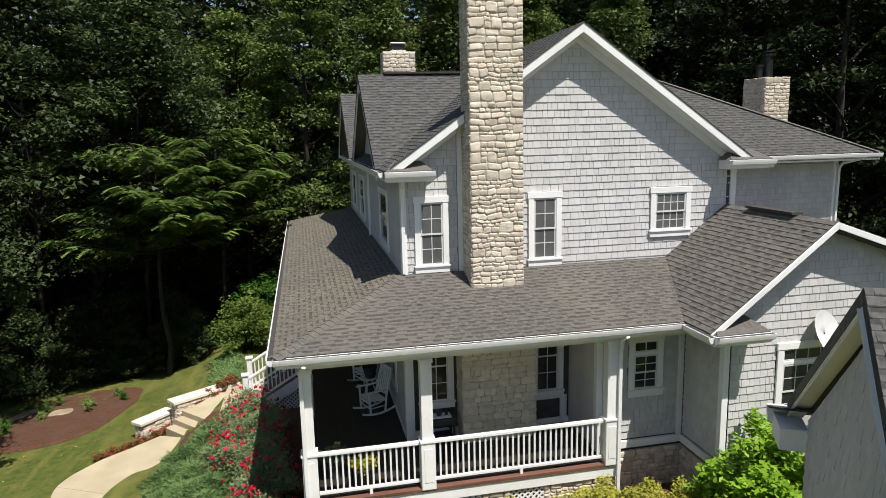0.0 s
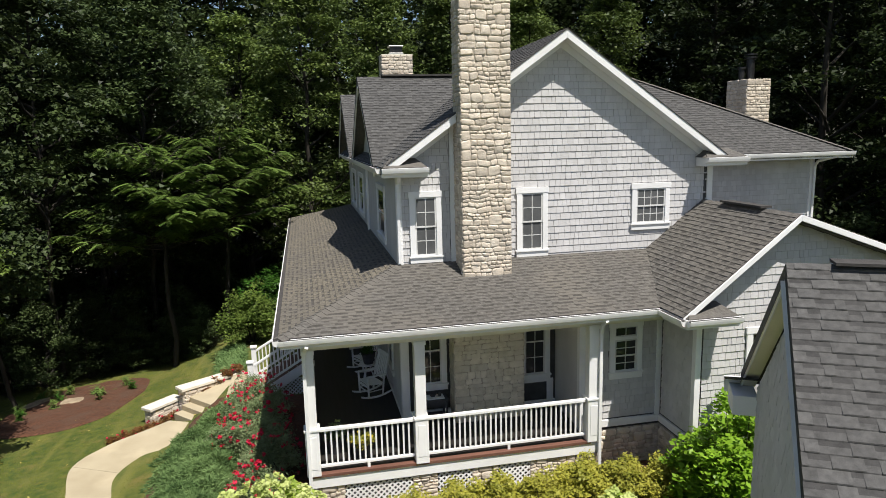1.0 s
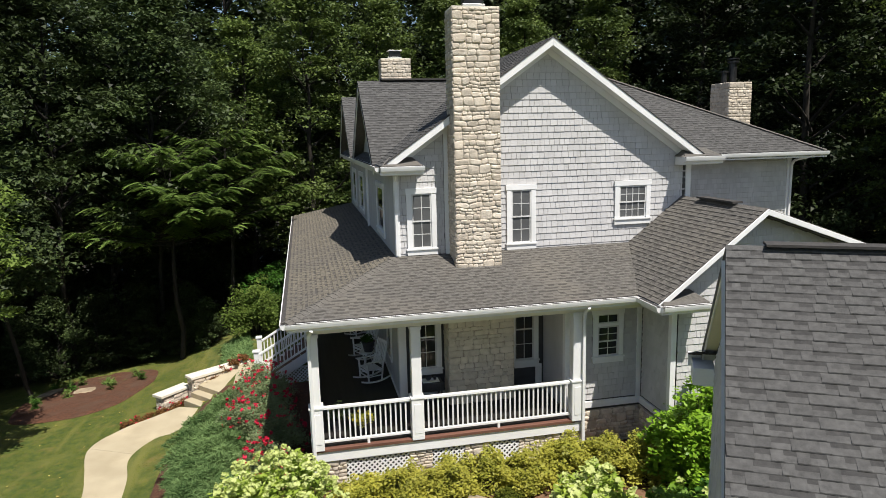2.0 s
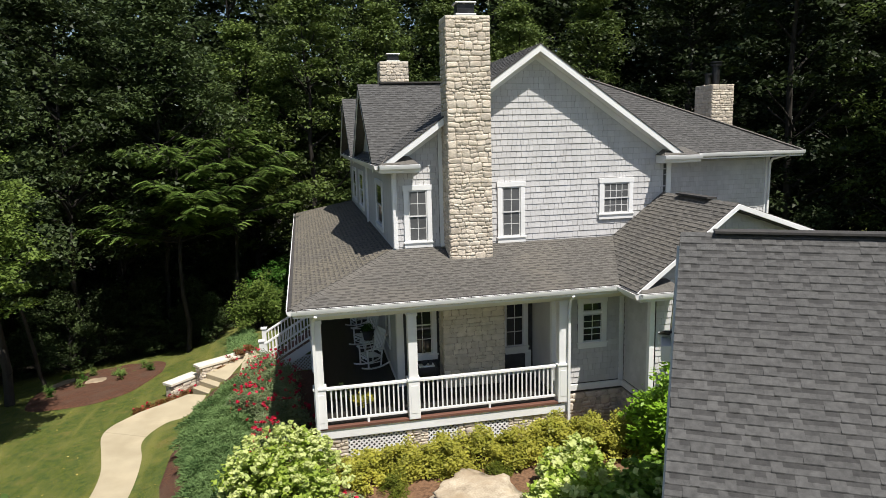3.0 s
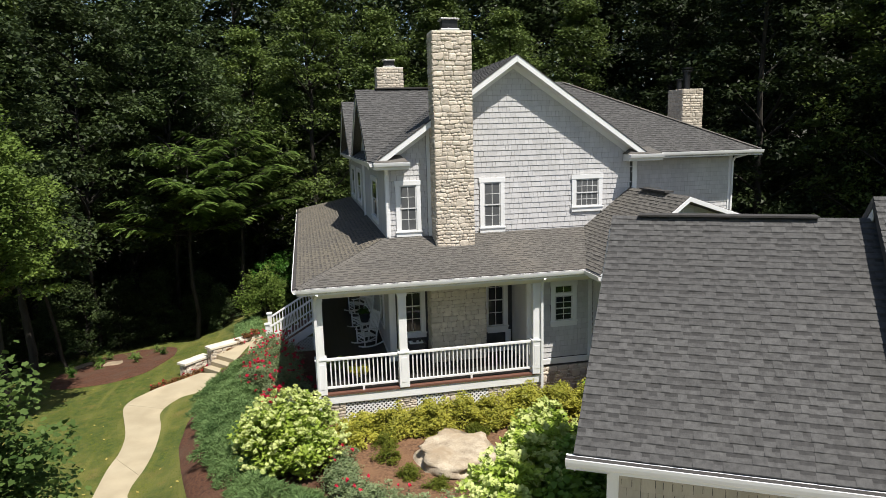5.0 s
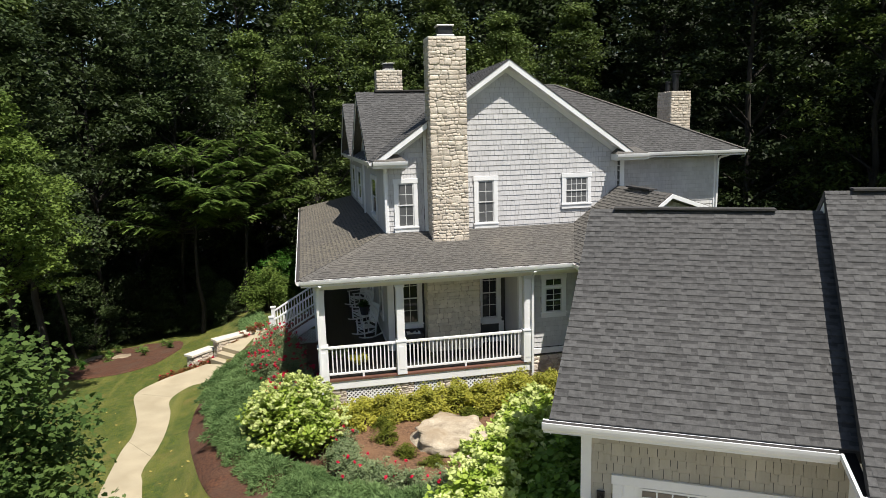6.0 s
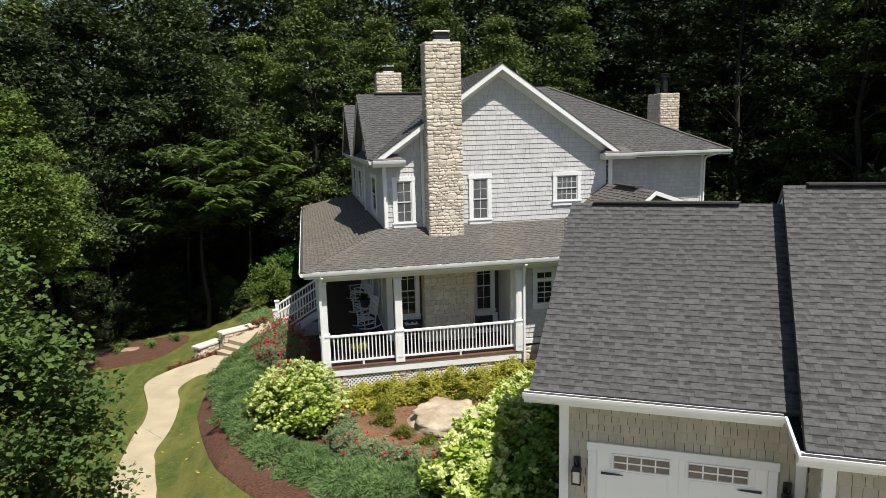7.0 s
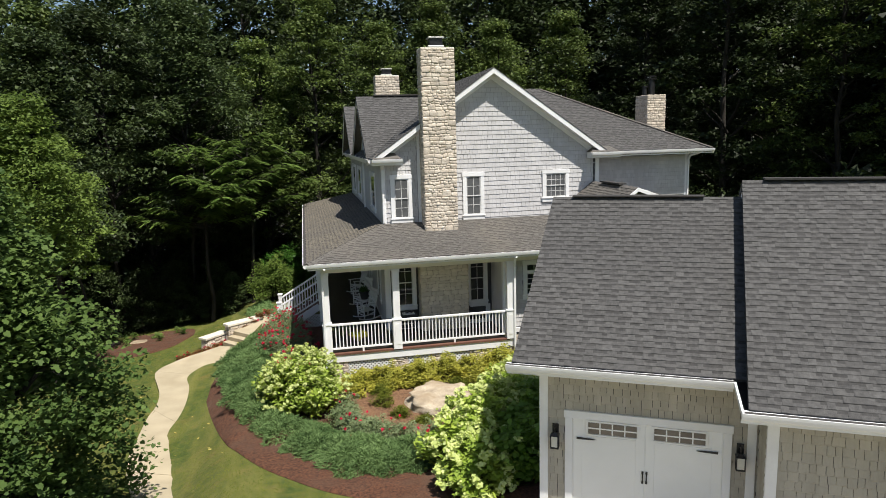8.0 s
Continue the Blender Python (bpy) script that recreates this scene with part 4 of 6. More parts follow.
def eave_return(x0, x1, y0, y1, z):
    """The boxed end of an eave that turns the corner under a gable, with its own little roof and gutter."""
    e = part("eave_return", Solid().box(x0, x1, y0, y1, z - 0.24, z - 0.02), M_WHITE, house, bevel=0.006)
    part("return_roof", Solid().add([(x0 - 0.03, y0 - 0.1, z), (x1 + 0.03, y0 - 0.1, z), (x1 - 0.17, y1, z + 0.2), (x0 + 0.24, y1, z + 0.2), (x0 - 0.03, y0 - 0.1, z - 0.02), (x1 + 0.03, y0 - 0.1, z - 0.02), (x1 + 0.03, y1, z - 0.02), (x0 - 0.03, y1, z - 0.02)],
         [(0, 1, 2, 3), (4, 7, 6, 5), (0, 4, 5, 1), (1, 5, 6, 2), (2, 6, 7, 3), (3, 7, 4, 0)]), M_ROOF, e)
    gutter((x0 - 0.06, y0 - 0.1, z - 0.02), (x1 + 0.06, y0 - 0.1, z - 0.02), (0, -1, 0))


eave_return(XL + 0.02, 0.62, -0.42, 0.0, EAVE + 0.02)
eave_return(WX - 0.45, XR + 0.35, -0.42, 0.0, EAVE + 0.02)
eave_return(wl + 0.05, 6.5, -3.55, WF, PE + 0.02)
part("ridge_vent", Solid().bar((0.3, 4.44, 8.78), (3.2, 4.44, 8.78), 0.28, 0.05), M_ROOFBASE, house)
part("ridge_vent", Solid().bar((WA[0], -2.4, WA[2] + 0.05), (WA[0], -0.9, WA[2] + 0.05), 0.28, 0.05), M_ROOFBASE, house)


def downspout(pts, parent=house):
    s = Solid()
    for p, q in zip(pts, pts[1:]):
        s.bar(p, q, 0.075, 0.055, (0, 1, 0))
    part("downspout", s, M_WHITE, parent, bevel=0.008)


downspout([(0.0, -0.42, 6.15), (0.02, -0.10, 5.95), (0.02, -0.08, 4.05)])
downspout([(-2.24, -2.66, 3.02), (-2.30, -2.36, 2.85), (-2.32, -2.27, 2.6), (-2.32, -2.27, -0.6)])
downspout([(4.08, -2.66, 3.02), (4.12, -2.36, 2.85), (4.14, -2.26, 2.6), (4.14, -2.26, -0.7)])
downspout([(13.9, 2.0, 6.12), (13.7, 2.6, 5.95), (13.7, 2.72, 5.8), (13.7, 2.74, 3.0)])
downspout([(-0.08, 6.3, EAVE - 0.2), (-0.08, 6.3, 3.95), (-0.4, 6.3, 3.85)])

# windows of the shaded side, facing -x
for yc in (2.75, 8.9, 12.2):
    turn = Matrix.Translation((-0.035, yc, 0)) @ Matrix.Rotation(radians(-90), 4, "Z")
    window(-0.85, 0.85, 4.2, 5.75, 0.0, 1, 2, m=turn, trim_w=0.10)

# the porch wall behind the posts: trim, windows, dark door side
trim(-0.03, 0.16, -0.04, 0.02, 0.0, 2.92, "corner_board")
trim(-0.045, 0.0, -0.03, 0.14, 0.0, 2.92, "corner_board")
trim(0.16, 1.24, -0.03, 0.02, FZ, FZ + 0.2, "baseboard")
trim(3.05, 3.95, -0.03, 0.02, FZ, FZ + 0.14, "baseboard")
trim(-0.05, -0.02, 0.14, 14.0, 0.0, 0.22, "baseboard")
part("wall_panel", Solid().slab([(-0.035, 0.1, 0.0), (-0.035, BACK, 0.0), (-0.035, BACK, 2.92), (-0.035, 0.1, 2.92)], (0.01, 0, 0)), M_SIDING, house)
window(0.28, 1.10, 0.80, 2.82, -0.005, 2, 4)
window(3.0, 3.80, 0.78, 2.82, -0.005, 2, 4)
trim(3.12, 3.90, -0.025, 0.0, 0.72, 0.80)
trim(3.72, 3.90, -0.025, 0.0, 0.16, 0.72)
for yc in (1.8, 5.2, 8.5):
    window(-0.5, 0.5, 0.75, 2.6, 0.0, 2, 4, m=Matrix.Translation((-0.04, yc, 0)) @ Matrix.Rotation(radians(-90), 4, "Z"))

# stone foundation, lattice and skirt under the porch
for i, (a, b) in enumerate(((-2.30, -1.62), (-0.16, 0.40), (1.18, 1.78), (2.52, 4.15))):
    e = part("porch_pier", Solid().box(a + 0.03, b - 0.03, -2.11, -1.9, -1.3, -0.22), M_MORTAR, house)
    rubble(e, (a, -2.11, -1.2), (1, 0, 0), (0, -1, 0), b - a, 0.97, 0.035, 70 + i, (0.06, 0.12))


def lattice(x0, x1, z0, z1, y, m=None, parent=house):
    """White diamond lattice of crossed slats in a thin rim."""
    m = m or Matrix.Identity(4)
    e = part("lattice", Solid().box(x0, x1, y - 0.012, y + 0.02, z1 - 0.03, z1, m), M_WHITE, parent)
    step = 0.125
    for k, sg in ((0, 1), (1, -1)):
        c = -(z1 - z0)
        while c < (x1 - x0) + (z1 - z0):
            pts = []
            for z in (z0, z1):
                pts.append((x0 + c + (sg * (z - z0) if sg > 0 else (z1 - z0) - (z - z0)), z))
            (xa, za), (xb, zb) = pts
            lo, hi = x0, x1

            def clip(xq, zq, xo, zo):
                t = min(max(xq, lo), hi)
                return t, zq + (zo - zq) * ((t - xq) / (xo - xq))
            if max(xa, xb) > lo + 0.02 and min(xa, xb) < hi - 0.02:
                xa2, za2 = clip(xa, za, xb, zb)
                xb2, zb2 = clip(xb, zb, xa, za)
                s = Solid().bar((xa2, y + 0.008 * k, za2), (xb2, y + 0.008 * k, zb2), 0.038, 0.008, (0, 1, 0))
                if m is not None:
                    s.v = [tuple(m @ Vector(p)) for p in s.v]
                part("slat", s, M_WHITE, e)
            c += step


lattice(-1.62, -0.16, -1.2, -0.225, -2.13)
lattice(0.40, 1.18, -1.2, -0.225, -2.13)
lattice(1.78, 2.52, -1.2, -0.225, -2.13)
# dark panels set behind the lattice under the porch
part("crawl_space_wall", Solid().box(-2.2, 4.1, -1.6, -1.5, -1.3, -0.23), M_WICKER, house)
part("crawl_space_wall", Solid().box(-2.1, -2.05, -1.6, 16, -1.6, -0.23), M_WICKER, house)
fb = part("foundation", Solid().box(4.2, 6.0, -1.62, -1.5, -1.3, 0.02), M_MORTAR, house)
rubble(fb, (4.15, -1.62, -1.1), (1, 0, 0), (0, -1, 0), 1.85, 1.1, 0.035, 81, (0.07, 0.14))
fb2 = part("foundation", Solid().box(5.97, 6.0, -3.05, -1.62, -1.3, 0.02), M_MORTAR, house)
rubble(fb2, (5.97, -1.66, -1.1), (0, -1, 0), (-1, 0, 0), 1.4, 1.1, 0.035, 82, (0.07, 0.14))
trim(4.1, 5.95, -1.67, -1.6, 0.10, 0.27, "water_table")
trim(5.93, 5.995, -3.1, -1.67, 0.10, 0.27, "water_table")

# satellite dish on the wing wall
M_DISH = surface("grey_dish", (0.55, 0.55, 0.55), (0.64, 0.64, 0.64), 4, 0.5, 0.03)
dish = thing("satellite_dish", Matrix.Translation((8.08, WF - 0.3, 2.98)) @ Matrix.Rotation(radians(20), 4, "Z") @ Matrix.Rotation(radians(-25), 4, "X"), "pale grey satellite dish bracketed to the shingled wall", "satellite dish")
sd = Solid()
ring = [[(0.42 * r * math.cos(i * math.pi / 12), -0.10 * r * r + 0.1, 0.46 * r * math.sin(i * math.pi / 12)) for i in range(24)] for r in (0.05, 0.4, 0.75, 1.0)]
sd.v = [p for rr in ring for p in rr]
for r in range(3):
    for i in range(24):
        sd.f.append((r * 24 + i, r * 24 + (i + 1) % 24, r * 24 + 24 + (i + 1) % 24, r * 24 + 24 + i))
sd.f.append(tuple(range(24)))
part("reflector", sd, M_DISH, dish, smooth=True)
part("feed_arm", Solid().bar((0, 0.05, -0.35), (0, -0.42, -0.2), 0.03, 0.03).box(-0.05, 0.05, -0.5, -0.40, -0.26, -0.14), M_DARKMETAL, dish)
part("mast", Solid().tube((0, 0.1, 0), (0, 0.26, -0.1), 0.025, 0.025, 8), M_DARKMETAL, dish)

# ---------------------------------------------------------------- garage
# near-black flashing that also holds the shade between the two roof levels
M_FLASHSHADE = surface("black_roof_membrane", (0.006, 0.006, 0.006), (0.014, 0.014, 0.014), 5, 0.95, 0.2)
M_FLASHSHADE.node_tree.nodes["Principled BSDF"].inputs["Specular IOR Level"].default_value = 0.1
GA = radians(-29.425)
garage = thing("garage", Matrix.Translation((0.705, -12.376, 0.13)) @ Matrix.Rotation(GA, 4, "Z"), "grey-shingled garage with white carriage doors and dark shingle roof", "garage")
GE, GR = 2.875, 5.513
GV = 3.584         # run from eave to ridge


def gwall(poly, off):
    return part("wall", Solid().slab(poly, off), M_BACK, garage)


def groof(poly, u, singles, zone, seed):
    return slope_roof(poly, u, singles, zone, seed, parent=garage, tones=(M_GARROOF, M_GARDARK), bare=seed in (52, 54))


groof([(0.08, 0, GE), (4.3, 0, GE), (4.3, GV, GR), (0.32, GV, GR)], (1, 0, 0), 300, (0.3, 3.9, 2.3, 5), 51)
GB, GBZ = 6.31, 3.32
groof([(9.5, GB, GBZ), (0.32, GB, GBZ), (0.32, GV, GR), (9.5, GV, GR)], (-1, 0, 0), 0, (0, 0, 0, 0), 52)
E2, V2, U2, R2, RV2 = 2.71, -0.846, 3.88, 5.86, 3.48
groof([(U2, V2, E2), (9.6, V2, E2), (9.6, RV2, R2), (U2 + 0.27, RV2, R2)], (1, 0, 0), 0, (0, 0, 0, 0), 53)
groof([(9.6, GB, 3.6), (U2 + 0.27, GB, 3.6), (U2 + 0.27, RV2, R2), (9.6, RV2, R2)], (-1, 0, 0), 0, (0, 0, 0, 0), 54)
GF = -0.41
DOOR = (1.085, 3.725, GF, 1.615)
DV = 0.13
WV = -0.05        # front wall of the taller bay
fw = gwall([(0.5, 0.62 + DV, GF - 0.3), (4.3, 0.62 + DV, GF - 0.3), (4.3, 0.62 + DV, GE - 0.1), (0.5, 0.62 + DV, GE - 0.1)], (0, 0.2, 0))
siding(fw, (0.5, 0.62 + DV, GF), (1, 0, 0), (0, -1, 0), [(0.1, 0), (3.8, 0), (3.8, 3.05), (0.1, 3.05)], [(DOOR[0] - 0.62, DOOR[1] - 0.38, -1, DOOR[3] - GF + 0.1)], M_TAUPE, 300, (0, 4, 0, 4), 55, 0.022, 0.008)
lwall = gwall([(0.5, 0.82 + DV, -1.3), (0.5, GB - 0.4, -1.3), (0.5, GB - 0.4, GBZ - 0.05), (0.5, GV, GR - 0.28), (0.5, 0.82 + DV, GE)], (0.2, 0, 0))
siding(lwall, (0.5, GB - 0.4, -0.9), (0, -1, 0), (-1, 0, 0), [(0.02, 0), (4.9, 0), (4.9, 3.78), (2.33, 6.1), (0.02, 4.15)], [], M_SIDING, 0, seed=56, joint=0.003)
# unseen slab, added to bounce sunlight up onto the garage front
M_DRIVE = surface("grey_concrete_drive", (0.27, 0.243, 0.19), (0.34, 0.31, 0.25), 1.5, 0.85, 0.15, 90, stain=(0.29, 0.26, 0.205))
tagged(part("driveway", Solid().box(-0.6, 10.5, -12.0, 0.95, GF - 0.25, GF), M_DRIVE, garage, "unseen concrete drive added to bounce light onto the garage doors"), kind="structure")
fw2 = gwall([(4.3, WV, GF - 0.3), (9.2, WV, GF - 0.3), (9.2, WV, E2 + 0.2), (4.3, WV, E2 + 0.2)], (0, 0.2, 0))
rw2 = gwall([(4.3, WV + 0.2, GF - 0.3), (4.3, 0.62 + DV, GF - 0.3), (4.3, 0.62 + DV, E2 + 0.5), (4.3, WV + 0.2, E2 + 0.3)], (0.15, 0, 0))
siding(rw2, (4.3, 0.62 + DV, GF), (0, -1, 0), (-1, 0, 0), [(0.05, 0), (0.8, 0), (0.8, 2.95), (0.05, 2.95)], [], M_TAUPE, 0, seed=59, joint=0.006)
siding(fw2, (4.1, WV, GF), (1, 0, 0), (0, -1, 0), [(0.36, 0), (5.0, 0), (5.0, 2.85), (0.32, 2.85)], [], M_TAUPE, 200, (0.3, 2.6, 1.0, 3), 57, 0.022, 0.008)
part("wall", Solid().box(4.46, 9.2, WV + 0.2, GB - 0.3, GF, 2.6), M_BACK, garage)
part("wall", Solid().box(0.7, 4.0, GB - 0.7, GB - 0.5, -1.2, 3.2), M_BACK, garage)


part("wall", Solid().slab([(9.2, 0.2, GF - 0.3), (9.2, GB - 0.3, GF - 0.3), (9.2, GB - 0.3, 3.5), (9.2, GV, 5.5), (9.2, 0.2, 2.95)], (-0.2, 0, 0)), M_TAUPE, garage)


def gtrim(x0, x1, y0, y1, z0, z1, name="trim", material=M_WHITE, parent=None):
    return part(name, Solid().box(x0, x1, y0, y1, z0, z1), material, parent or garage, bevel=0.008)


gtrim(0.46, 0.62, 0.58 + DV, 0.72 + DV, GF - 0.3, GE - 0.12, "corner_board")
gtrim(4.11, 4.26, 0.58 + DV, 0.63 + DV, GF, E2 + 0.1, "corner_board")
gtrim(4.285, 4.46, WV - 0.045, WV + 0.06, GF, E2 - 0.1, "corner_board")
gtrim(DOOR[0] - 0.14, DOOR[0], 0.565 + DV, 0.63 + DV, GF, DOOR[3], "door_trim")
gtrim(DOOR[1], DOOR[1] + 0.14, 0.565 + DV, 0.63 + DV, GF, DOOR[3], "door_trim")
gtrim(DOOR[0] - 0.16, DOOR[1] + 0.16, 0.56 + DV, 0.63 + DV, DOOR[3], DOOR[3] + 0.15, "door_trim")
gtrim(0.06, 4.0, 0.06, 0.63 + DV, GE - 0.19, GE - 0.17, "soffit", M_CREAM)
gtrim(U2, 9.6, V2 + 0.05, WV, E2 - 0.19, E2 - 0.17, "soffit", M_CREAM)


def ggutter(p, q, out):
    global house
    keep, house = house, garage
    gutter(p, q, out)
    house = keep


ggutter((-0.013, 0.0, GE - 0.01), (3.751, 0.0, GE - 0.01), (0, -1, 0))
ggutter((U2 - 0.10, V2, E2 - 0.01), (9.6, V2, E2 - 0.01), (0, -1, 0))
part("fascia", Solid().bar((3.765, -0.10, GE - 0.04), (U2 - 0.09, V2 - 0.10, E2 - 0.03), 0.035, 0.08), M_WHITE, garage)
part("flashing_pan", Solid().slab([(3.77, -0.02, GE - 0.03), (U2 - 0.08, V2 - 0.02, E2 - 0.06), (U2 + 0.06, V2 - 0.02, E2 - 0.06), (U2 + 0.06, 0.0, GE - 0.03)], (0, 0, -0.02)), M_FLASHSHADE, garage, "black pan at the end of the valley")
ggutter((0.12, GB + 0.17, GBZ - 0.16), (2.0, GB + 0.17, GBZ - 0.16), (0, 1, 0))
keep_house, house = house, garage
rake((0.105, 0, GE - 0.06), (0.345, GV, GR - 0.06), 0.17, 0.02, 0.42, (1, 0, 0))
rake((0.345, GB, GBZ - 0.06), (0.345, GV, GR - 0.06), 0.17, 0.02, 0.004, (1, 0, 0))
house = keep_house
# step face coloured black in place of its shade
part("step_wall", Solid().slab([(U2 + 0.30, V2 + 0.5, E2 + 0.2), (U2 + 0.50, RV2, R2 - 0.05), (U2 + 0.50, GV, GR - 0.1), (U2 + 0.30, 0.0, GE - 0.1)], (0.03, 0, 0)), M_FLASHSHADE, garage, "step between the two roof levels, blackened for its shade")
part("rake_board", Solid().slab([(U2 + 0.02, V2 + 0.02, E2 - 0.03), (U2 + 0.285, RV2, R2 - 0.03), (U2 + 0.285, RV2, R2 - 0.20), (U2 + 0.02, V2 + 0.02, E2 - 0.17)], (0.022, 0, 0)), M_WHITE, garage)
part("rake_board", Solid().slab([(U2 + 0.285, GB, 3.57), (U2 + 0.285, RV2, R2 - 0.03), (U2 + 0.285, RV2, R2 - 0.36), (U2 + 0.285, GB, 3.24)], (0.022, 0, 0)), M_WHITE, garage)
part("soffit", Solid().slab([(0.06, 0.02, GE - 0.17), (0.28, GV, GR - 0.2), (0.52, GV, GR - 0.2), (0.52, 0.02, GE - 0.17)], (0, 0, 0.01)), M_CREAM, garage)
part("soffit", Solid().slab([(0.318, GB, GBZ - 0.2), (0.318, GV, GR - 0.2), (0.52, GV, GR - 0.2), (0.52, GB, GBZ - 0.2)], (0, 0, 0.01)), M_CREAM, garage)
part("eave_return", Solid().box(0.17, 0.50, GB - 0.45, GB + 0.08, GBZ - 0.48, GBZ - 0.19), M_WHITE, garage, bevel=0.006)
part("return_roof", Solid().slab([(0.12, GB + 0.18, GBZ - 0.18), (0.55, GB + 0.18, GBZ - 0.18), (0.55, GB - 0.45, GBZ + 0.06), (0.20, GB - 0.45, GBZ + 0.06)], (0, 0, 0.03)), M_ROOFBASE, garage)
part("ridge_vent", Solid().bar((0.75, GV, GR + 0.025), (3.45, GV, GR + 0.025), 0.26, 0.03), M_ROOFBASE, garage)
part("ridge_vent", Solid().bar((4.55, RV2, R2 + 0.035), (9.0, RV2, R2 + 0.035), 0.26, 0.035), M_ROOFBASE, garage)


def carriage_door():
    """A white sectional garage door dressed as a pair of carriage doors."""
    x0, x1, z0, z1 = DOOR
    y = 0.60 + DV
    d = part("garage_door", Solid().box(x0, x1, y, y + 0.05, z0, z1), M_DOOR, garage, "white carriage-style garage door")
    mid = (x0 + x1) / 2
    for a, b in ((x0 + 0.02, mid - 0.006), (mid + 0.006, x1 - 0.02)):
        s = Solid()
        for p0, p1, q0, q1 in ((a, a + 0.16, z0, z1), (b - 0.16, b, z0, z1), (a + 0.16, b - 0.16, z1 - 0.03, z1), (a + 0.16, b - 0.16, z1 - 0.46, z1 - 0.33), (a + 0.16, b - 0.16, z0, z0 + 0.18)):
            s.box(p0, p1, y - 0.008, y, q0, q1)
        part("door_rail", s, M_DOOR, d, bevel=0.005)
        w0, w1 = (a + 0.265, b - 0.135) if a < mid - 0.1 else (a + 0.135, b - 0.265)
        h0, h1 = z1 - 0.285, z1 - 0.045
        part("window_frame", Solid().box(w0 - 0.03, w1 + 0.03, y - 0.03, y - 0.019, h0 - 0.03, h0).box(w0 - 0.03, w1 + 0.03, y - 0.03, y - 0.019, h1, h1 + 0.03)
             .box(w0 - 0.03, w0, y - 0.03, y - 0.019, h0, h1).box(w1, w1 + 0.03, y - 0.03, y - 0.019, h0, h1), M_DOOR, d)
        for i in range(4):
            for j in range(2):
                c0, c1 = w0 + (w1 - w0) * i / 4 + 0.012, w0 + (w1 - w0) * (i + 1) / 4 - 0.012
                e0, e1 = h0 + (h1 - h0) * j / 2 + 0.012, h0 + (h1 - h0) * (j + 1) / 2 - 0.012
                part("pane", Solid().box(c0, c1, y - 0.024, y - 0.02, e0, e1), M_PANE, d)
        for i in range(1, 4):
            c = w0 + (w1 - w0) * i / 4
            part("glazing_bar", Solid().box(c - 0.012, c + 0.012, y - 0.03, y - 0.02, h0, h1), M_DOOR, d)
        part("glazing_bar", Solid().box(w0, w1, y - 0.029, y - 0.02, (h0 + h1) / 2 - 0.012, (h0 + h1) / 2 + 0.012), M_DOOR, d)
    for sgn, hx in ((1, x0 + 0.08), (-1, x1 - 0.08)):
        zz = z1 - 0.39
        part("strap_hinge", Solid().slab([(hx, y - 0.02, zz - 0.022), (hx + sgn * 0.30, y - 0.02, zz - 0.012), (hx + sgn * 0.37, y - 0.02, zz), (hx + sgn * 0.30, y - 0.02, zz + 0.012), (hx, y - 0.02, zz + 0.022)], (0, -0.012, 0)), M_DARKMETAL, d, "black iron strap hinge")
    for sgn in (-1, 1):
        hx = mid + sgn * 0.035
        part("door_handle", Solid().bar((hx, y - 0.03, 0.49), (hx, y - 0.03, 0.67), 0.022, 0.02, (0, 1, 0)).box(hx - 0.018, hx + 0.018, y - 0.03, y - 0.018, 0.46, 0.51).box(hx - 0.018, hx + 0.018, y - 0.03, y - 0.018, 0.65, 0.70), M_DARKMETAL, d, "black iron pull handle")


M_PANE = surface("dusty_door_glass", (0.13, 0.11, 0.09), (0.20, 0.17, 0.14), 3, 0.15, 0.02)
M_LAMPGLASS = surface("frosted_lamp_glass", (0.60, 0.58, 0.50), (0.70, 0.68, 0.60), 8, 0.3, 0.02)
carriage_door()


def wall_lantern(u, v, z):
    m = garage.matrix_basis @ Matrix.Translation((u, v, z))
    e = thing("wall_lantern", m, "dark bronze wall lantern with frosted glass beside the garage door", "wall lamp", "garage lanterns")
    part("back_plate", Solid().box(-0.06, 0.06, -0.03, 0.0, -0.02, 0.22), M_DARKMETAL, e, bevel=0.006)
    part("arm", Solid().tube((0, -0.03, 0.16), (0, -0.12, 0.20), 0.012, 0.012, 8).tube((0, -0.12, 0.20), (0, -0.12, 0.08), 0.012, 0.012, 8), M_DARKMETAL, e)
    part("cap", Solid().add([(-0.085, -0.205, 0.03), (0.085, -0.205, 0.03), (0.085, -0.035, 0.03), (-0.085, -0.035, 0.03), (-0.03, -0.15, 0.09), (0.03, -0.15, 0.09), (0.03, -0.09, 0.09), (-0.03, -0.09, 0.09)],
         [(3, 2, 1, 0), (4, 5, 6, 7), (0, 1, 5, 4), (1, 2, 6, 5), (2, 3, 7, 6), (3, 0, 4, 7)]), M_DARKMETAL, e)
    part("glass", Solid().box(-0.06, 0.06, -0.18, -0.06, -0.19, 0.03), M_LAMPGLASS, e)
    fr = Solid()
    for a in (-0.068, 0.068):
        for b in (-0.188, -0.052):
            fr.box(a - 0.009, a + 0.009, b - 0.009, b + 0.009, -0.2, 0.03)
    fr.box(-0.078, 0.078, -0.198, -0.042, -0.215, -0.195)
    part("cage", fr, M_DARKMETAL, e)


wall_lantern(0.77, 0.59 + DV, 1.25)
wall_lantern(4.0, 0.59 + DV, 1.23)
wall_lantern(6.6, WV - 0.03, 1.3)

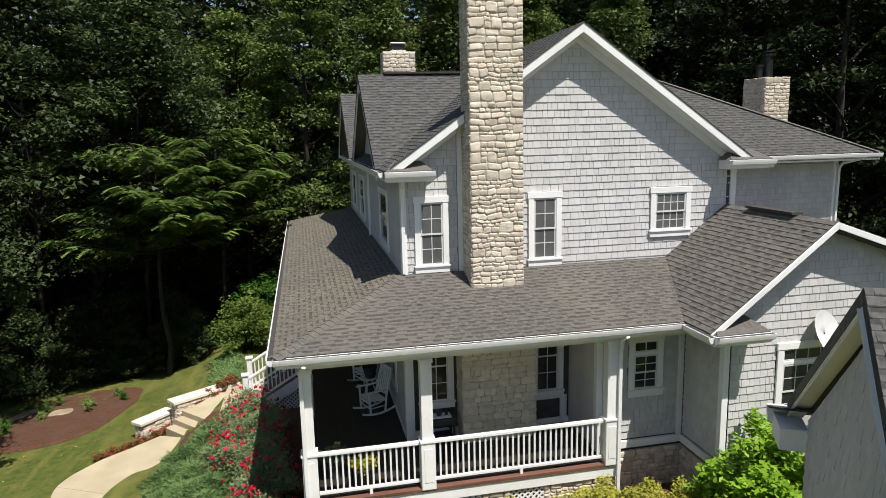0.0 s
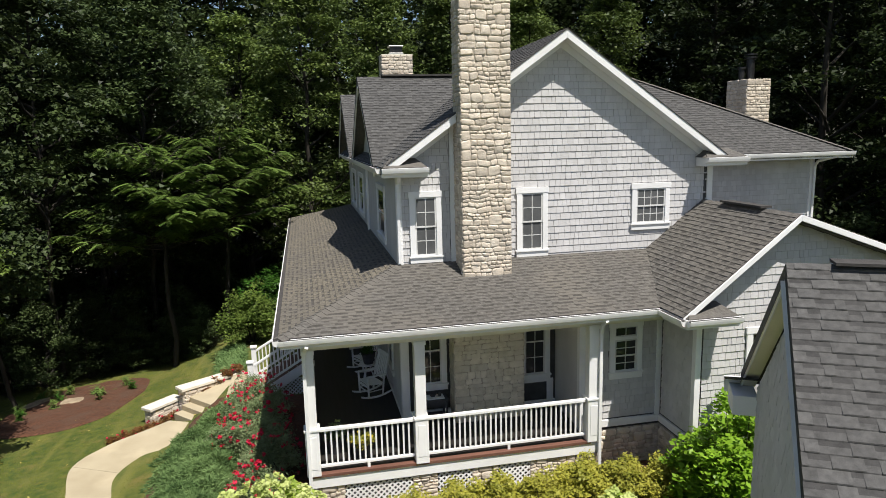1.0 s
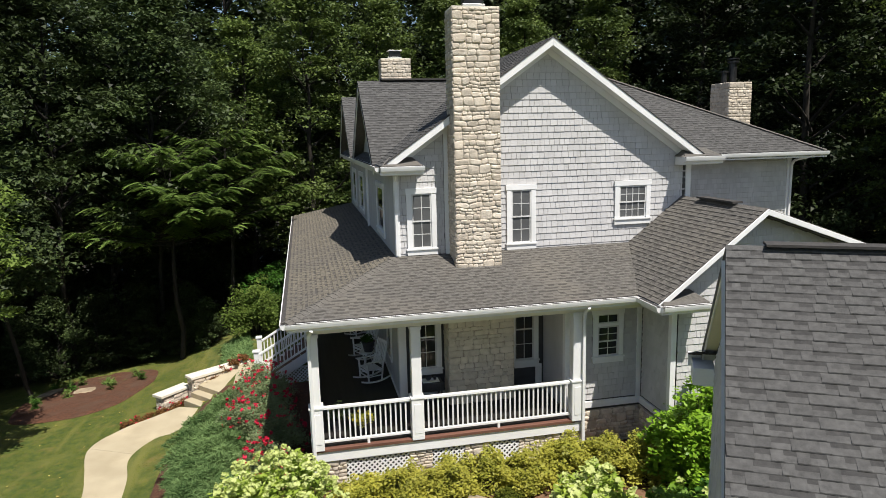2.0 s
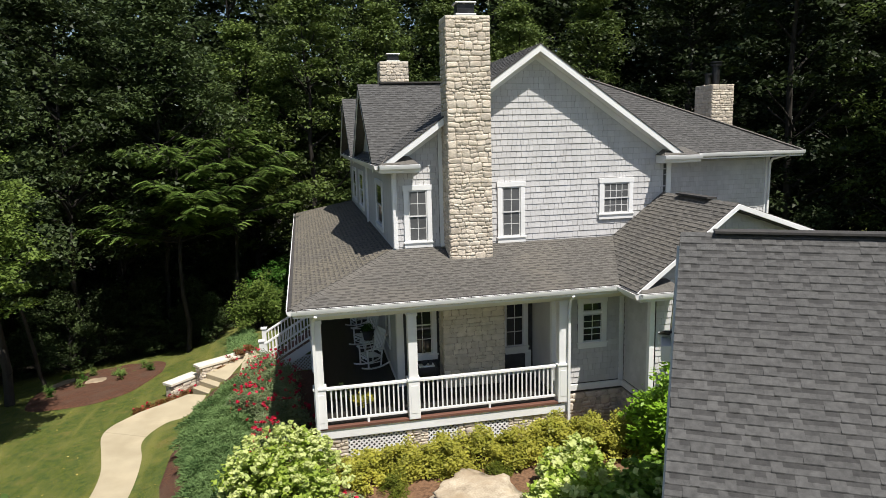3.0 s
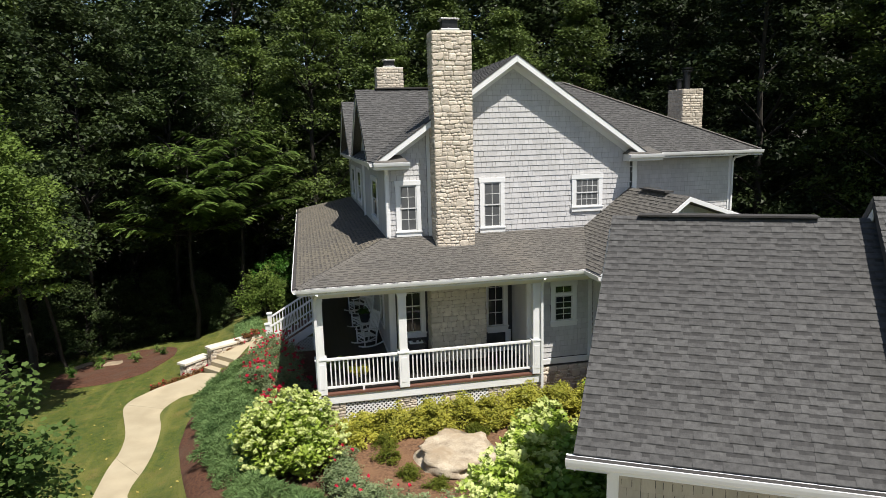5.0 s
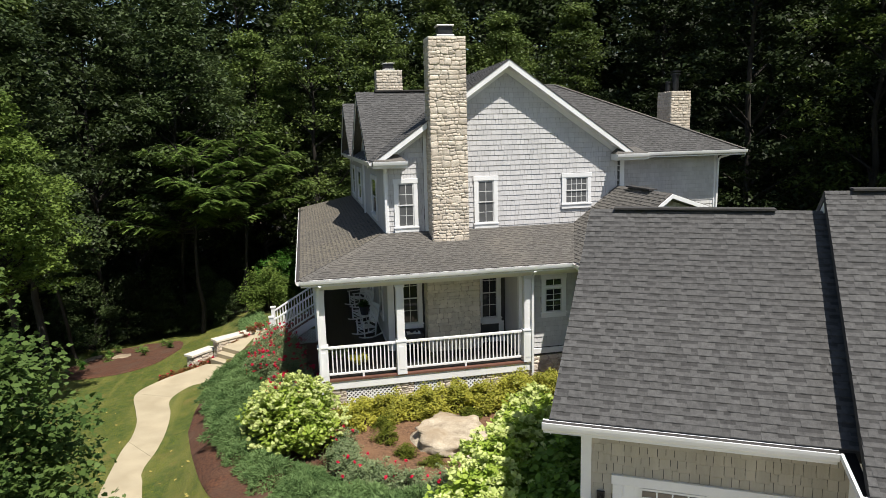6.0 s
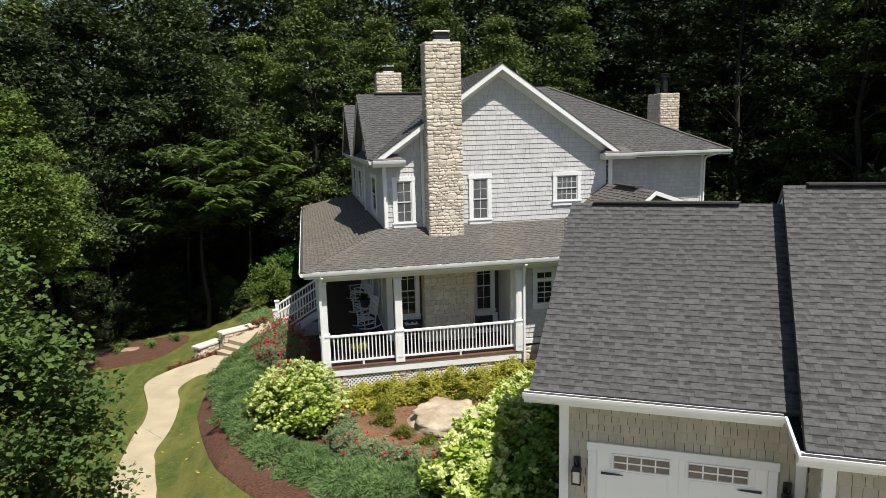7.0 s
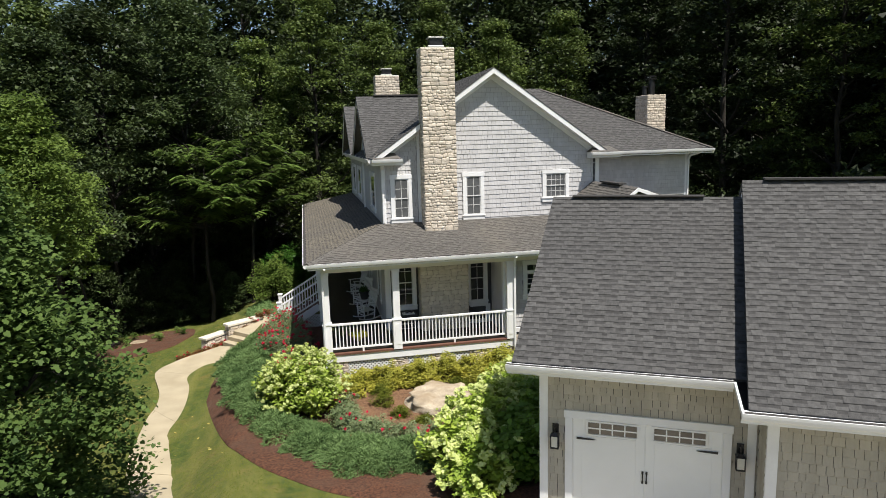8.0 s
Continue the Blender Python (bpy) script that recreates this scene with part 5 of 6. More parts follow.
# ---------------------------------------------------------------- woods
def leaves_mesh(name, centres, radii, per, size, material, seed, flat=0.5, up=0.35, aspect=0.55, tri=False):
    """Many small leaves gathered in clumps round the centres, each a folded rhomb."""
    r = np.random.RandomState(seed)
    cs = np.repeat(np.asarray(centres), per, axis=0)
    rr = np.repeat(np.asarray(radii), per)
    n = len(cs)
    d = r.normal(size=(n, 3))
    d /= np.linalg.norm(d, axis=1)[:, None]
    d *= (r.rand(n) ** 0.45 * rr)[:, None]
    d[:, 2] *= flat
    p = cs + d
    nor = r.normal(size=(n, 3))
    nor[:, 2] = np.abs(nor[:, 2]) + up * 3
    nor += d * 0.6
    nor /= np.linalg.norm(nor, axis=1)[:, None]
    t = np.cross(nor, r.normal(size=(n, 3)))
    t /= np.linalg.norm(t, axis=1)[:, None]
    b = np.cross(nor, t)
    L = size * r.uniform(0.6, 1.3, n)[:, None]
    W = L * aspect
    dip = nor * L
    if tri:
        rim = [p - t * L * 0.5 + b * W * 0.5, p - t * L * 0.4 - b * W * 0.5, p + t * L * 0.5 - dip * 0.12]
    elif aspect >= 0.8:
        rim = [p - t * L * 0.38, p - t * L * 0.5 + b * W * 0.28, p - t * L * 0.1 + b * W / 2 - dip * 0.08, p + t * L * 0.5 - dip * 0.12, p - t * L * 0.1 - b * W / 2 - dip * 0.08, p - t * L * 0.5 - b * W * 0.28]
    else:
        rim = [p - t * L / 2, p + b * W / 2 - dip * 0.06, p + t * L / 2 - dip * 0.10, p - b * W / 2 - dip * 0.06]
    c = len(rim)
    v = np.stack(rim, axis=1).reshape(-1, 3)
    me = bpy.data.meshes.new(name)
    me.vertices.add(c * n)
    me.vertices.foreach_set("co", v.ravel())
    me.loops.add(c * n)
    me.loops.foreach_set("vertex_index", np.arange(c * n, dtype=np.int32))
    me.polygons.add(n)
    me.polygons.foreach_set("loop_start", np.arange(0, c * n, c, dtype=np.int32))
    me.materials.append(material)
    me.update()
    me.validate()
    return me


def limb(s, p, q, r0, r1, bend, rnd, n=4):
    pts = [p.lerp(q, i / n) + Vector((rnd.uniform(-1, 1), rnd.uniform(-1, 1), rnd.uniform(-0.5, 0.5))) * bend * (0 if i in (0, n) else 1) for i in range(n + 1)]
    for i in range(n):
        s.tube(pts[i], pts[i + 1], r0 + (r1 - r0) * i / n, r0 + (r1 - r0) * (i + 1) / n, 5, False)


def tree(h, spread, seed, clumps, per, leaf, material, low=0.25, trunk=0.22, label="tall dark green deciduous tree in full leaf", category="tree", clump=1.1, flat=0.5, aspect=0.55, tri=False):
    rnd = random.Random(seed)
    e = thing("tree", None, label, category, "woodland trees")
    s, boughs = Solid(), Solid()
    top = Vector((rnd.uniform(-0.6, 0.6), rnd.uniform(-0.6, 0.6), h * 0.9))
    limb(s, Vector((0, 0, -0.6)), top, trunk, 0.05, 0.25, rnd, 7)
    centres, radii = [], []
    for i in range(clumps):
        z = low + (1 - low) * rnd.random() ** 0.85
        prof = math.sin(min(1.0, (1.04 - z) / (1.04 - low) * 1.35) * math.pi / 2) * (0.55 + 0.45 * min(1, (z - low) / 0.18 + 0.3))
        a, rr = rnd.uniform(0, 6.283), spread * prof * math.sqrt(rnd.uniform(0.3, 1.0))
        rr *= 0.8 + 0.35 * math.sin(3 * a + seed) * math.sin(z * 9 + seed)
        c = Vector((math.cos(a) * rr, math.sin(a) * rr, z * h))
        centres.append(c)
        radii.append(clump * rnd.uniform(0.5, 1.4))
        if i % 7 == 0:
            base = Vector((0, 0, max(low * h * 0.7, c.z - rr * 0.7)))
            limb(boughs, base + (top - Vector((0, 0, top.z))) * (base.z / h), c, 0.06 + 0.03 * rnd.random(), 0.015, 0.15, rnd)
    part("trunk", s, M_BARK, e, smooth=True)
    part("bough", boughs, M_BARK, e, smooth=True, kind="stuff")
    crown = new("crown", leaves_mesh("crown", [tuple(c) for c in centres], radii, per, leaf, material, seed, flat, aspect=aspect, tri=tri))
    crown.parent = e
    return e


def at(x, y, turn=0.0, size=1.0, dz=0.0):
    return Matrix.Translation((x, y, ground_z(x, y) + dz)) @ Matrix.Rotation(turn, 4, "Z") @ Matrix.Scale(size, 4)


def bed_stems(e, centres, h, rnd, material):
    s = Solid()
    for c in centres[::4]:
        s.tube((c[0] * 0.15, c[1] * 0.15, -0.05), (c[0] * 0.85, c[1] * 0.85, c[2]), 0.012, 0.004, 5, False)
    part("stem", s, material, e)


def shrub(name, x, y, r, h, clumps, per, leaf, material, label, category, group="", seed=1, bloom=None, aspect=0.55, clump=0.22, squash=1.0, turn=0.0, dz=0.0, base=0.15):
    """A rounded shrub of leafy clumps with stems, and flowers where bloom = (count, size, material)."""
    rnd = random.Random(seed)
    e = thing(name, at(x, y, turn, 1.0, dz), label, category, group)
    centres, radii = [], []
    for i in range(clumps):
        a = rnd.uniform(0, 6.283)
        el = math.asin(rnd.uniform(0.0, 1.0))
        rr = rnd.uniform(0.55, 1.0) * (0.88 + 0.2 * math.sin(3 * a + seed) * math.cos(2 * el + seed))
        centres.append((math.cos(a) * math.cos(el) * r * rr, math.sin(a) * math.cos(el) * r * rr * squash, h * base + math.sin(el) * h * (1 - base) * rr))
        radii.append(clump * rnd.uniform(0.7, 1.25))
    bed_stems(e, centres, h, rnd, M_BARK)
    ob = new("foliage", leaves_mesh("foliage", centres, radii, per, leaf, material, seed, 0.8, 0.45, aspect))
    ob.parent = e
    if bloom:
        n, size, mat = bloom
        pts = []
        for i in range(n):
            a, el = rnd.uniform(0, 6.283), math.asin(rnd.uniform(0.05, 1.0))
            rr = rnd.uniform(0.93, 1.08)
            pts.append((math.cos(a) * math.cos(el) * r * rr, math.sin(a) * math.cos(el) * r * rr * squash, h * base + math.sin(el) * h * (1 - base) * rr + clump * 0.3))
        me = leaves_mesh("blossom", pts, [size * rnd.uniform(0.35, 0.6) for _ in pts], 14, size * 0.55, mat, seed + 9, 0.8, 0.2, 0.9)
        fo = tagged(new("blossom", me), kind="stuff")
        fo.parent = e
    return e


def feathers(name, spots, length, material, seed, per=9):
    """Arching feathery sprays rising from the spots (x, y, z, size)."""
    r = np.random.RandomState(seed)
    sp = np.asarray(spots)
    p = np.repeat(sp[:, :3], per, axis=0)
    sz = np.repeat(sp[:, 3], per)[:, None]
    n = len(p)
    a = r.uniform(0, 2 * np.pi, n)
    el = r.uniform(0.15, 1.1, n)
    d = np.stack([np.cos(a) * np.cos(el), np.sin(a) * np.cos(el), np.sin(el)], axis=1)
    p = p + r.normal(size=(n, 3)) * 0.07 * np.array([1, 1, 0.5])
    L = length * sz * r.uniform(0.6, 1.3, n)[:, None]
    s = np.cross(d, r.normal(size=(n, 3)))
    s /= np.linalg.norm(s, axis=1)[:, None]
    w = L * 0.085
    tip = p + d * L - np.array([0, 0, 1.0]) * L * 0.2
    v = np.stack([p + d * L * 0.15 + s * w, p + d * L * 0.15 - s * w, tip], axis=1).reshape(-1, 3)
    me = bpy.data.meshes.new(name)
    me.vertices.add(3 * n)
    me.vertices.foreach_set("co", v.ravel())
    me.loops.add(3 * n)
    me.loops.foreach_set("vertex_index", np.arange(3 * n, dtype=np.int32))
    me.polygons.add(n)
    me.polygons.foreach_set("loop_start", np.arange(0, 3 * n, 3, dtype=np.int32))
    me.materials.append(material)
    me.update()
    me.validate()
    return new(name, me)


# ---------------------------------------------------------------- garden surfaces
PATH_L = [(-6.75, 5.98), (-7.45, 5.42), (-8.25, 4.95), (-8.8, 4.35), (-8.95, 3.5), (-8.55, 2.0), (-8.24, 0.8), (-8.11, -0.4), (-8.16, -1.4), (-8.1, -3.0), (-8.0, -4.7), (-7.55, -6.3), (-6.9, -8.2), (-6.0, -10.5), (-4.8, -14.0), (-3.6, -17.6), (-2.6, -19.0)]
PATH_R = [(-5.9, 5.6), (-6.0, 5.0), (-6.3, 4.3), (-6.95, 3.6), (-7.3, 2.6), (-7.17, 1.35), (-7.05, -0.2), (-7.08, -1.65), (-7.2, -2.8), (-7.05, -3.85), (-6.72, -5.2), (-6.2, -7.0), (-5.6, -8.8), (-4.6, -11.0), (-3.3, -14.0), (-2.4, -15.9), (-1.4, -17.3)]


def garden_path():
    a, b = smooth_line([(x, y, 0) for x, y in PATH_L], 6), smooth_line([(x, y, 0) for x, y in PATH_R], 6)
    e = tagged(thing("path"), "curving tan concrete garden path through the lawn", "path", kind="structure")
    cut = [0, 22, 44, 62, len(a) - 1]
    for c0, c1 in zip(cut, cut[1:]):
        s = Solid()
        for i in range(c0, c1 + 1):
            for p in (a[i], b[i]):
                q = p
                if c0 and i == c0:
                    q = p.lerp(a[i + 1] if p is a[i] else b[i + 1], 0.06)
                z = ground_z(p.x * 0.999, p.y)
                zc = (ground_z(a[i].x, a[i].y) + ground_z(b[i].x, b[i].y)) / 2
                s.v += [(q.x, q.y, zc + 0.05), (q.x, q.y, zc - 0.35)]
        n = c1 - c0
        for i in range(n):
            o = 4 * i
            s.f += [(o, o + 2, o + 6, o + 4), (o, o + 4, o + 5, o + 1), (o + 2, o + 3, o + 7, o + 6)]
        s.f += [(0, 1, 3, 2), (4 * n, 4 * n + 2, 4 * n + 3, 4 * n + 1)]
        part("slab", s, M_CONCRETE, e)


garden_path()
BED = [(-6.43, -0.66), (-5.88, -3.2), (-5.16, -5.8), (-4.27, -7.7), (-3.3, -9.0), (-2.35, -10.0), (-1.0, -10.9), (0.6, -11.8), (2.2, -11.2), (4.5, -7.5), (6.4, -6.4), (9.5, -6.0), (9.5, -3.1), (5.9, -3.0), (5.9, -1.7), (4.2, -1.7),
       (4.2, -2.0), (-2.2, -2.0), (-2.2, 5.3), (-4.2, 5.3), (-5.2, 6.2), (-6.0, 5.4), (-6.3, 3.2), (-6.5, 1.2)]
bed_line = [(p.x, p.y) for p in smooth_line([(x, y, 0) for x, y in BED[:10]], 5)] + BED[10:]
sheet("mulch_bed", steps_of(-6.8, 9.6, 0.13), steps_of(-12, 6.4, 0.13), M_MULCH, 0.05, bed_line, 0.05, label="red-brown bark mulch bed round the porch", category="mulch bed")
DRY = [(-2.2, -3.6), (-2.0, -4.6), (-1.5, -5.6), (-1.0, -6.6), (-0.1, -7.4), (0.6, -8.4), (1.2, -7.6), (2.2, -6.0), (4.0, -4.9), (5.0, -4.2), (4.0, -3.5), (1.0, -3.5), (-2.2, -3.6)]
dry = [(p.x, p.y) for p in smooth_line([(x, y, 0) for x, y in DRY], 6)]
sheet("mulch_bed", steps_of(-2.4, 5.2, 0.11), steps_of(-8.6, -3.2, 0.11), M_DRYMULCH, 0.085, dry, 0.05, label="dry sun-bleached bark mulch round the boulder", category="mulch bed")
ISLAND = [(-8.8, 11.7), (-9.1, 13.9), (-9.75, 14.6), (-10.6, 14.9), (-11.9, 14.9), (-12.7, 14.3), (-13.1, 13.0), (-13.6, 11.1), (-13.2, 9.0), (-12.6, 7.9), (-11.1, 7.5), (-10.1, 7.65), (-9.35, 8.4), (-9.0, 10.1), (-8.8, 11.7)]
isl = [(p.x, p.y) for p in smooth_line([(x, y, 0) for x, y in ISLAND], 6)]
sheet("mulch_bed", steps_of(-14.2, -8.3, 0.2), steps_of(7.0, 15.4, 0.2), M_MULCH, 0.05, isl, 0.07, label="island bed of brown mulch in the lawn", category="mulch bed")


def rock(name, x, y, sx, sy, sz, seed, label, rough=0.22, sink=0.25, material=None):
    """A weathered rock, flattened on top and uneven all round."""
    bm = bmesh.new()
    bmesh.ops.create_icosphere(bm, subdivisions=4, radius=1.0)
    for v in bm.verts:
        d = v.co.normalized()
        k = 1 + rough * noise.fractal(d * 1.5 + Vector((seed, seed * 2, 0)), 1.0, 2.0, 4) + 0.1 * noise.noise(d * 3.1 + Vector((seed, 0, 3))) + 0.05 * noise.noise(d * 7 + Vector((seed, 0, 7))) + 0.02 * noise.noise(d * 17 + Vector((seed, 2, 7)))
        c = d * k
        c.z = min(c.z, 0.62 + 0.08 * noise.noise(c * 2 + Vector((seed, 1, 1))))
        if abs(c.x) > 0.75:
            c.x *= 0.94
        v.co = Vector((c.x * sx, c.y * sy, c.z * sz))
    me = bpy.data.meshes.new(name)
    bm.to_mesh(me)
    bm.free()
    me.materials.append(material or M_BOULDER)
    me.polygons.foreach_set("use_smooth", [True] * len(me.polygons))
    ob = new(name, me)
    ob.matrix_basis = at(x, y, seed * 0.7, 1.0, sz * 0.5 - sink)
    return tagged(ob, label, "boulder")


rock("boulder", 0.98, -5.08, 1.2, 0.95, 0.42, 3, "large flat-topped tan boulder lying in mulch", 0.42, sink=0.06)
rock("stepping_stone", -11.45, 11.7, 0.5, 0.36, 0.2, 5, "flat tan stone in the island bed", 0.15, 0.10, M_FLATSTONE)
rock("stepping_stone", -13.1, 12.3, 0.8, 0.22, 0.18, 6, "flat tan stone at the edge of the island bed", 0.15, 0.08, M_FLATSTONE)


# steps, low walls and porch stairs
def cap_wall(pts, top, low, w, seed, label):
    e = thing("garden_wall", None, label, "garden wall", "low walls by the steps")
    line = [Vector((x, y, 0)) for x, y in pts]
    for i, (p, q) in enumerate(zip(line, line[1:])):
        d = (q - p).normalized()
        nn = Vector((d.y, -d.x, 0))
        core = part("core", Solid().slab([p - nn * w * 0.42 + Vector((0, 0, low)), q - nn * w * 0.42 + Vector((0, 0, low)), q + nn * w * 0.42 + Vector((0, 0, low)), p + nn * w * 0.42 + Vector((0, 0, low))], (0, 0, top - low - 0.02)), M_MORTAR, e)
        stonework(core, p + nn * w * 0.42 + Vector((0, 0, low)), d, nn, (q - p).length, top - low - 0.03, 0.05, seed + i, (0.3, 0.12))
        if i == 0:
            stonework(core, p - nn * w * 0.42 + Vector((0, 0, low)), nn, -d, w * 0.84, top - low - 0.03, 0.05, seed + 20, (0.3, 0.12))
        a, b = p - d * (0.09 if i == 0 else -0.004), q + d * (0.09 if i == len(line) - 2 else -0.004)
        part("capstone", Solid().slab([a - nn * w * 0.62 + Vector((0, 0, top)), b - nn * w * 0.62 + Vector((0, 0, top)), b + nn * w * 0.62 + Vector((0, 0, top)), a + nn * w * 0.62 + Vector((0, 0, top))], (0, 0, 0.10)), M_CAP, e, "pale limestone capstone", bevel=0.015)


cap_wall([(-7.5, 6.62), (-6.76, 7.42)], -1.60, -2.3, 0.40, 201, "low ledge-stone wall with a pale limestone cap beside the path")
cap_wall([(-6.5, 6.98), (-5.6, 7.6), (-4.75, 8.2)], -1.15, -2.2, 0.40, 231, "low ledge-stone wall with pale caps above the steps")
sdir, sacr = Vector((0.74, 0.67, 0)).normalized(), Vector((0.67, -0.74, 0)).normalized()
p0 = Vector((-6.66, 6.42, 0))
steps_thing = thing("garden_steps", None, "tan concrete steps rising from the path to the porch", "steps")
for i in range(3):
    zt = -1.72 + 0.175 * i
    a = p0 + sdir * (0.30 * i) - sacr * 0.05 + Vector((0, 0, zt))
    b = p0 + sdir * (0.30 * i) + sacr * 1.25 + Vector((0, 0, zt))
    run = sdir * 0.34
    if i == 2:
        run = sdir * 2.1 + Vector((0, 0, 0.24))
    part("step" if i < 2 else "landing", Solid().slab([a, b, b + run, a + run], (0, 0, -0.5)), M_CONCRETE, steps_thing, bevel=0.012)
part("landing", Solid().box(-4.95, -3.7, 5.3, 7.9, -1.5, -1.10), M_CONCRETE, steps_thing, bevel=0.012)

stairs = thing("porch_stairs", None, "white porch stairs with railings and lattice skirt", "stairs")
SY0, SY1 = 5.45, 7.0
for i in range(6):
    zt = FZ - 0.18 * (i + 1)
    part("tread", Solid().box(-2.36 - 0.28 * (i + 1) - 0.02, -2.36 - 0.28 * i, SY0, SY1, zt - 0.035, zt), M_DECK, stairs, bevel=0.005)
    part("riser", Solid().box(-2.36 - 0.28 * i - 0.02, -2.36 - 0.28 * i, SY0, SY1, zt, zt + 0.145), M_WHITE, stairs)
for yy in (SY0 - 0.02, SY1 + 0.02):
    part("stringer", Solid().bar((-2.36, yy, -0.18), (-4.08, yy, -1.18), 0.04, 0.30), M_WHITE, stairs)
    nw = part("newel_post", Solid().box(-4.17, -4.01, yy - 0.08, yy + 0.08, -1.2, 0.10), M_WHITE, stairs, bevel=0.008)
    part("cap", Solid().box(-4.20, -3.98, yy - 0.11, yy + 0.11, 0.10, 0.15), M_WHITE, nw, bevel=0.008)
    hr = part("handrail", Solid().bar((-2.36, yy, 0.95), (-4.05, yy, -0.04), 0.09, 0.07), M_WHITE, stairs, bevel=0.01)
    part("bottom_rail", Solid().bar((-2.36, yy, 0.14), (-4.05, yy, -0.85), 0.06, 0.06), M_WHITE, hr)
    for i in range(1, 14):
        t = i / 14
        x, zb = -2.36 - 1.69 * t, 0.14 - 0.99 * t
        part("baluster", Solid().box(x - 0.018, x + 0.018, yy - 0.018, yy + 0.018, zb, zb + 0.80), M_WHITE, hr)
lattice(-3.2, -2.36, -1.35, -0.55, SY0 + 0.03, None, stairs)
# side rail of the porch
railing((-2.26, -1.95, FZ), (-2.26, 5.4, FZ))
for yy in (2.0, 5.45, 7.0, 10.0, 14.0, 16.6):
    porch_post(-2.26, yy)


# ---------------------------------------------------------------- porch furniture
def rocking_chair(m, group="porch rocking chairs"):
    e = thing("rocking_chair", m, "white painted slatted wooden rocking chair on the porch", "rocking chair", group)
    W = 0.27
    for sx in (-W, W):
        pts = [Vector((sx, -0.45 + 0.95 * i / 8, 0.025 + 0.09 * ((i - 4) / 4) ** 2)) for i in range(9)]
        s = Solid()
        for p in pts:
            s.v += [(p.x + a, p.y, p.z + b) for a, b in ((-0.018, -0.022), (0.018, -0.022), (0.018, 0.022), (-0.018, 0.022))]
        for k in range(8):
            s.f += [(4 * k + i, 4 * k + (i + 1) % 4, 4 * k + 4 + (i + 1) % 4, 4 * k + 4 + i) for i in range(4)]
        s.f += [(3, 2, 1, 0), (32, 33, 34, 35)]
        part("rocker", s, M_WHITE, e)
        part("leg", Solid().bar((sx, -0.22, 0.06), (sx, -0.24, 0.62), 0.04, 0.04), M_WHITE, e)
        part("back_post", Solid().bar((sx, 0.20, 0.06), (sx, 0.24, 0.44), 0.04, 0.04).bar((sx, 0.24, 0.44), (sx, 0.44, 1.14), 0.04, 0.04), M_WHITE, e)
        part("armrest", Solid().bar((sx * 1.08, -0.32, 0.635), (sx * 1.08, 0.30, 0.62), 0.09, 0.025), M_WHITE, e, bevel=0.006)
        part("stretcher", Solid().bar((sx, -0.22, 0.2), (sx, 0.21, 0.2), 0.025, 0.025), M_WHITE, e)
    for i in range(6):
        y = -0.24 + 0.085 * i
        part("seat_slat", Solid().box(-W - 0.02, W + 0.02, y, y + 0.07, 0.40 - 0.012 * i, 0.42 - 0.012 * i), M_WHITE, e)
    for i in range(6):
        x = -0.22 + 0.088 * i
        part("back_slat", Solid().bar((x, 0.25, 0.46), (x, 0.43, 1.08), 0.055, 0.015, (0, 1, 0)), M_WHITE, e)
    part("top_rail", Solid().bar((-W - 0.02, 0.43, 1.10), (W + 0.02, 0.43, 1.10), 0.03, 0.10), M_WHITE, e, bevel=0.01)
    part("front_rail", Solid().bar((-W, -0.22, 0.33), (W, -0.22, 0.33), 0.025, 0.06).bar((-W, -0.22, 0.2), (W, -0.22, 0.2), 0.025, 0.025), M_WHITE, e)
    return e


rc = rocking_chair(Matrix.Translation((-0.62, 1.85, FZ)) @ Matrix.Rotation(radians(-68), 4, "Z"))
copy_thing(rc, Matrix.Translation((-0.62, 3.9, FZ)) @ Matrix.Rotation(radians(-62), 4, "Z"))
copy_thing(rc, Matrix.Translation((-0.6, 6.2, FZ)) @ Matrix.Rotation(radians(-72), 4, "Z"))


def side_table(m):
    e = thing("side_table", m, "small dark wooden table with a lower shelf against the porch wall", "table")
    part("tabletop", Solid().box(-0.36, 0.36, -0.22, 0.22, 0.60, 0.64), M_WICKER, e, bevel=0.006)
    part("shelf", Solid().box(-0.32, 0.32, -0.18, 0.18, 0.16, 0.19), M_WICKER, e)
    part("apron", Solid().box(-0.32, 0.32, -0.18, 0.18, 0.48, 0.60), M_WICKER, e)
    for x in (-0.32, 0.32):
        for y in (-0.18, 0.18):
            part("leg", Solid().box(x - 0.025, x + 0.025, y - 0.025, y + 0.025, 0, 0.60), M_WICKER, e)


side_table(Matrix.Translation((0.66, -0.30, FZ)))
tray = thing("serving_tray", Matrix.Translation((0.72, -0.32, FZ + 0.64)), "pale tray with dark crockery on the porch table", "tray")
part("tray", Solid().box(-0.22, 0.22, -0.14, 0.14, 0.0, 0.03), M_WHITE, tray, bevel=0.01)
part("bowl", Solid().tube((-0.05, 0, 0.03), (-0.05, 0, 0.13), 0.05, 0.10, 14), M_WICKER, tray)
part("cup", Solid().tube((0.12, 0, 0.03), (0.12, 0, 0.11), 0.035, 0.045, 12), M_WICKER, tray)
ct = thing("patio_table", Matrix.Translation((-0.62, 2.9, FZ)), "small white table between the rocking chairs", "table")
part("tabletop", Solid().tube((0, 0, 0.50), (0, 0, 0.53), 0.24, 0.24, 20), M_WHITE, ct)
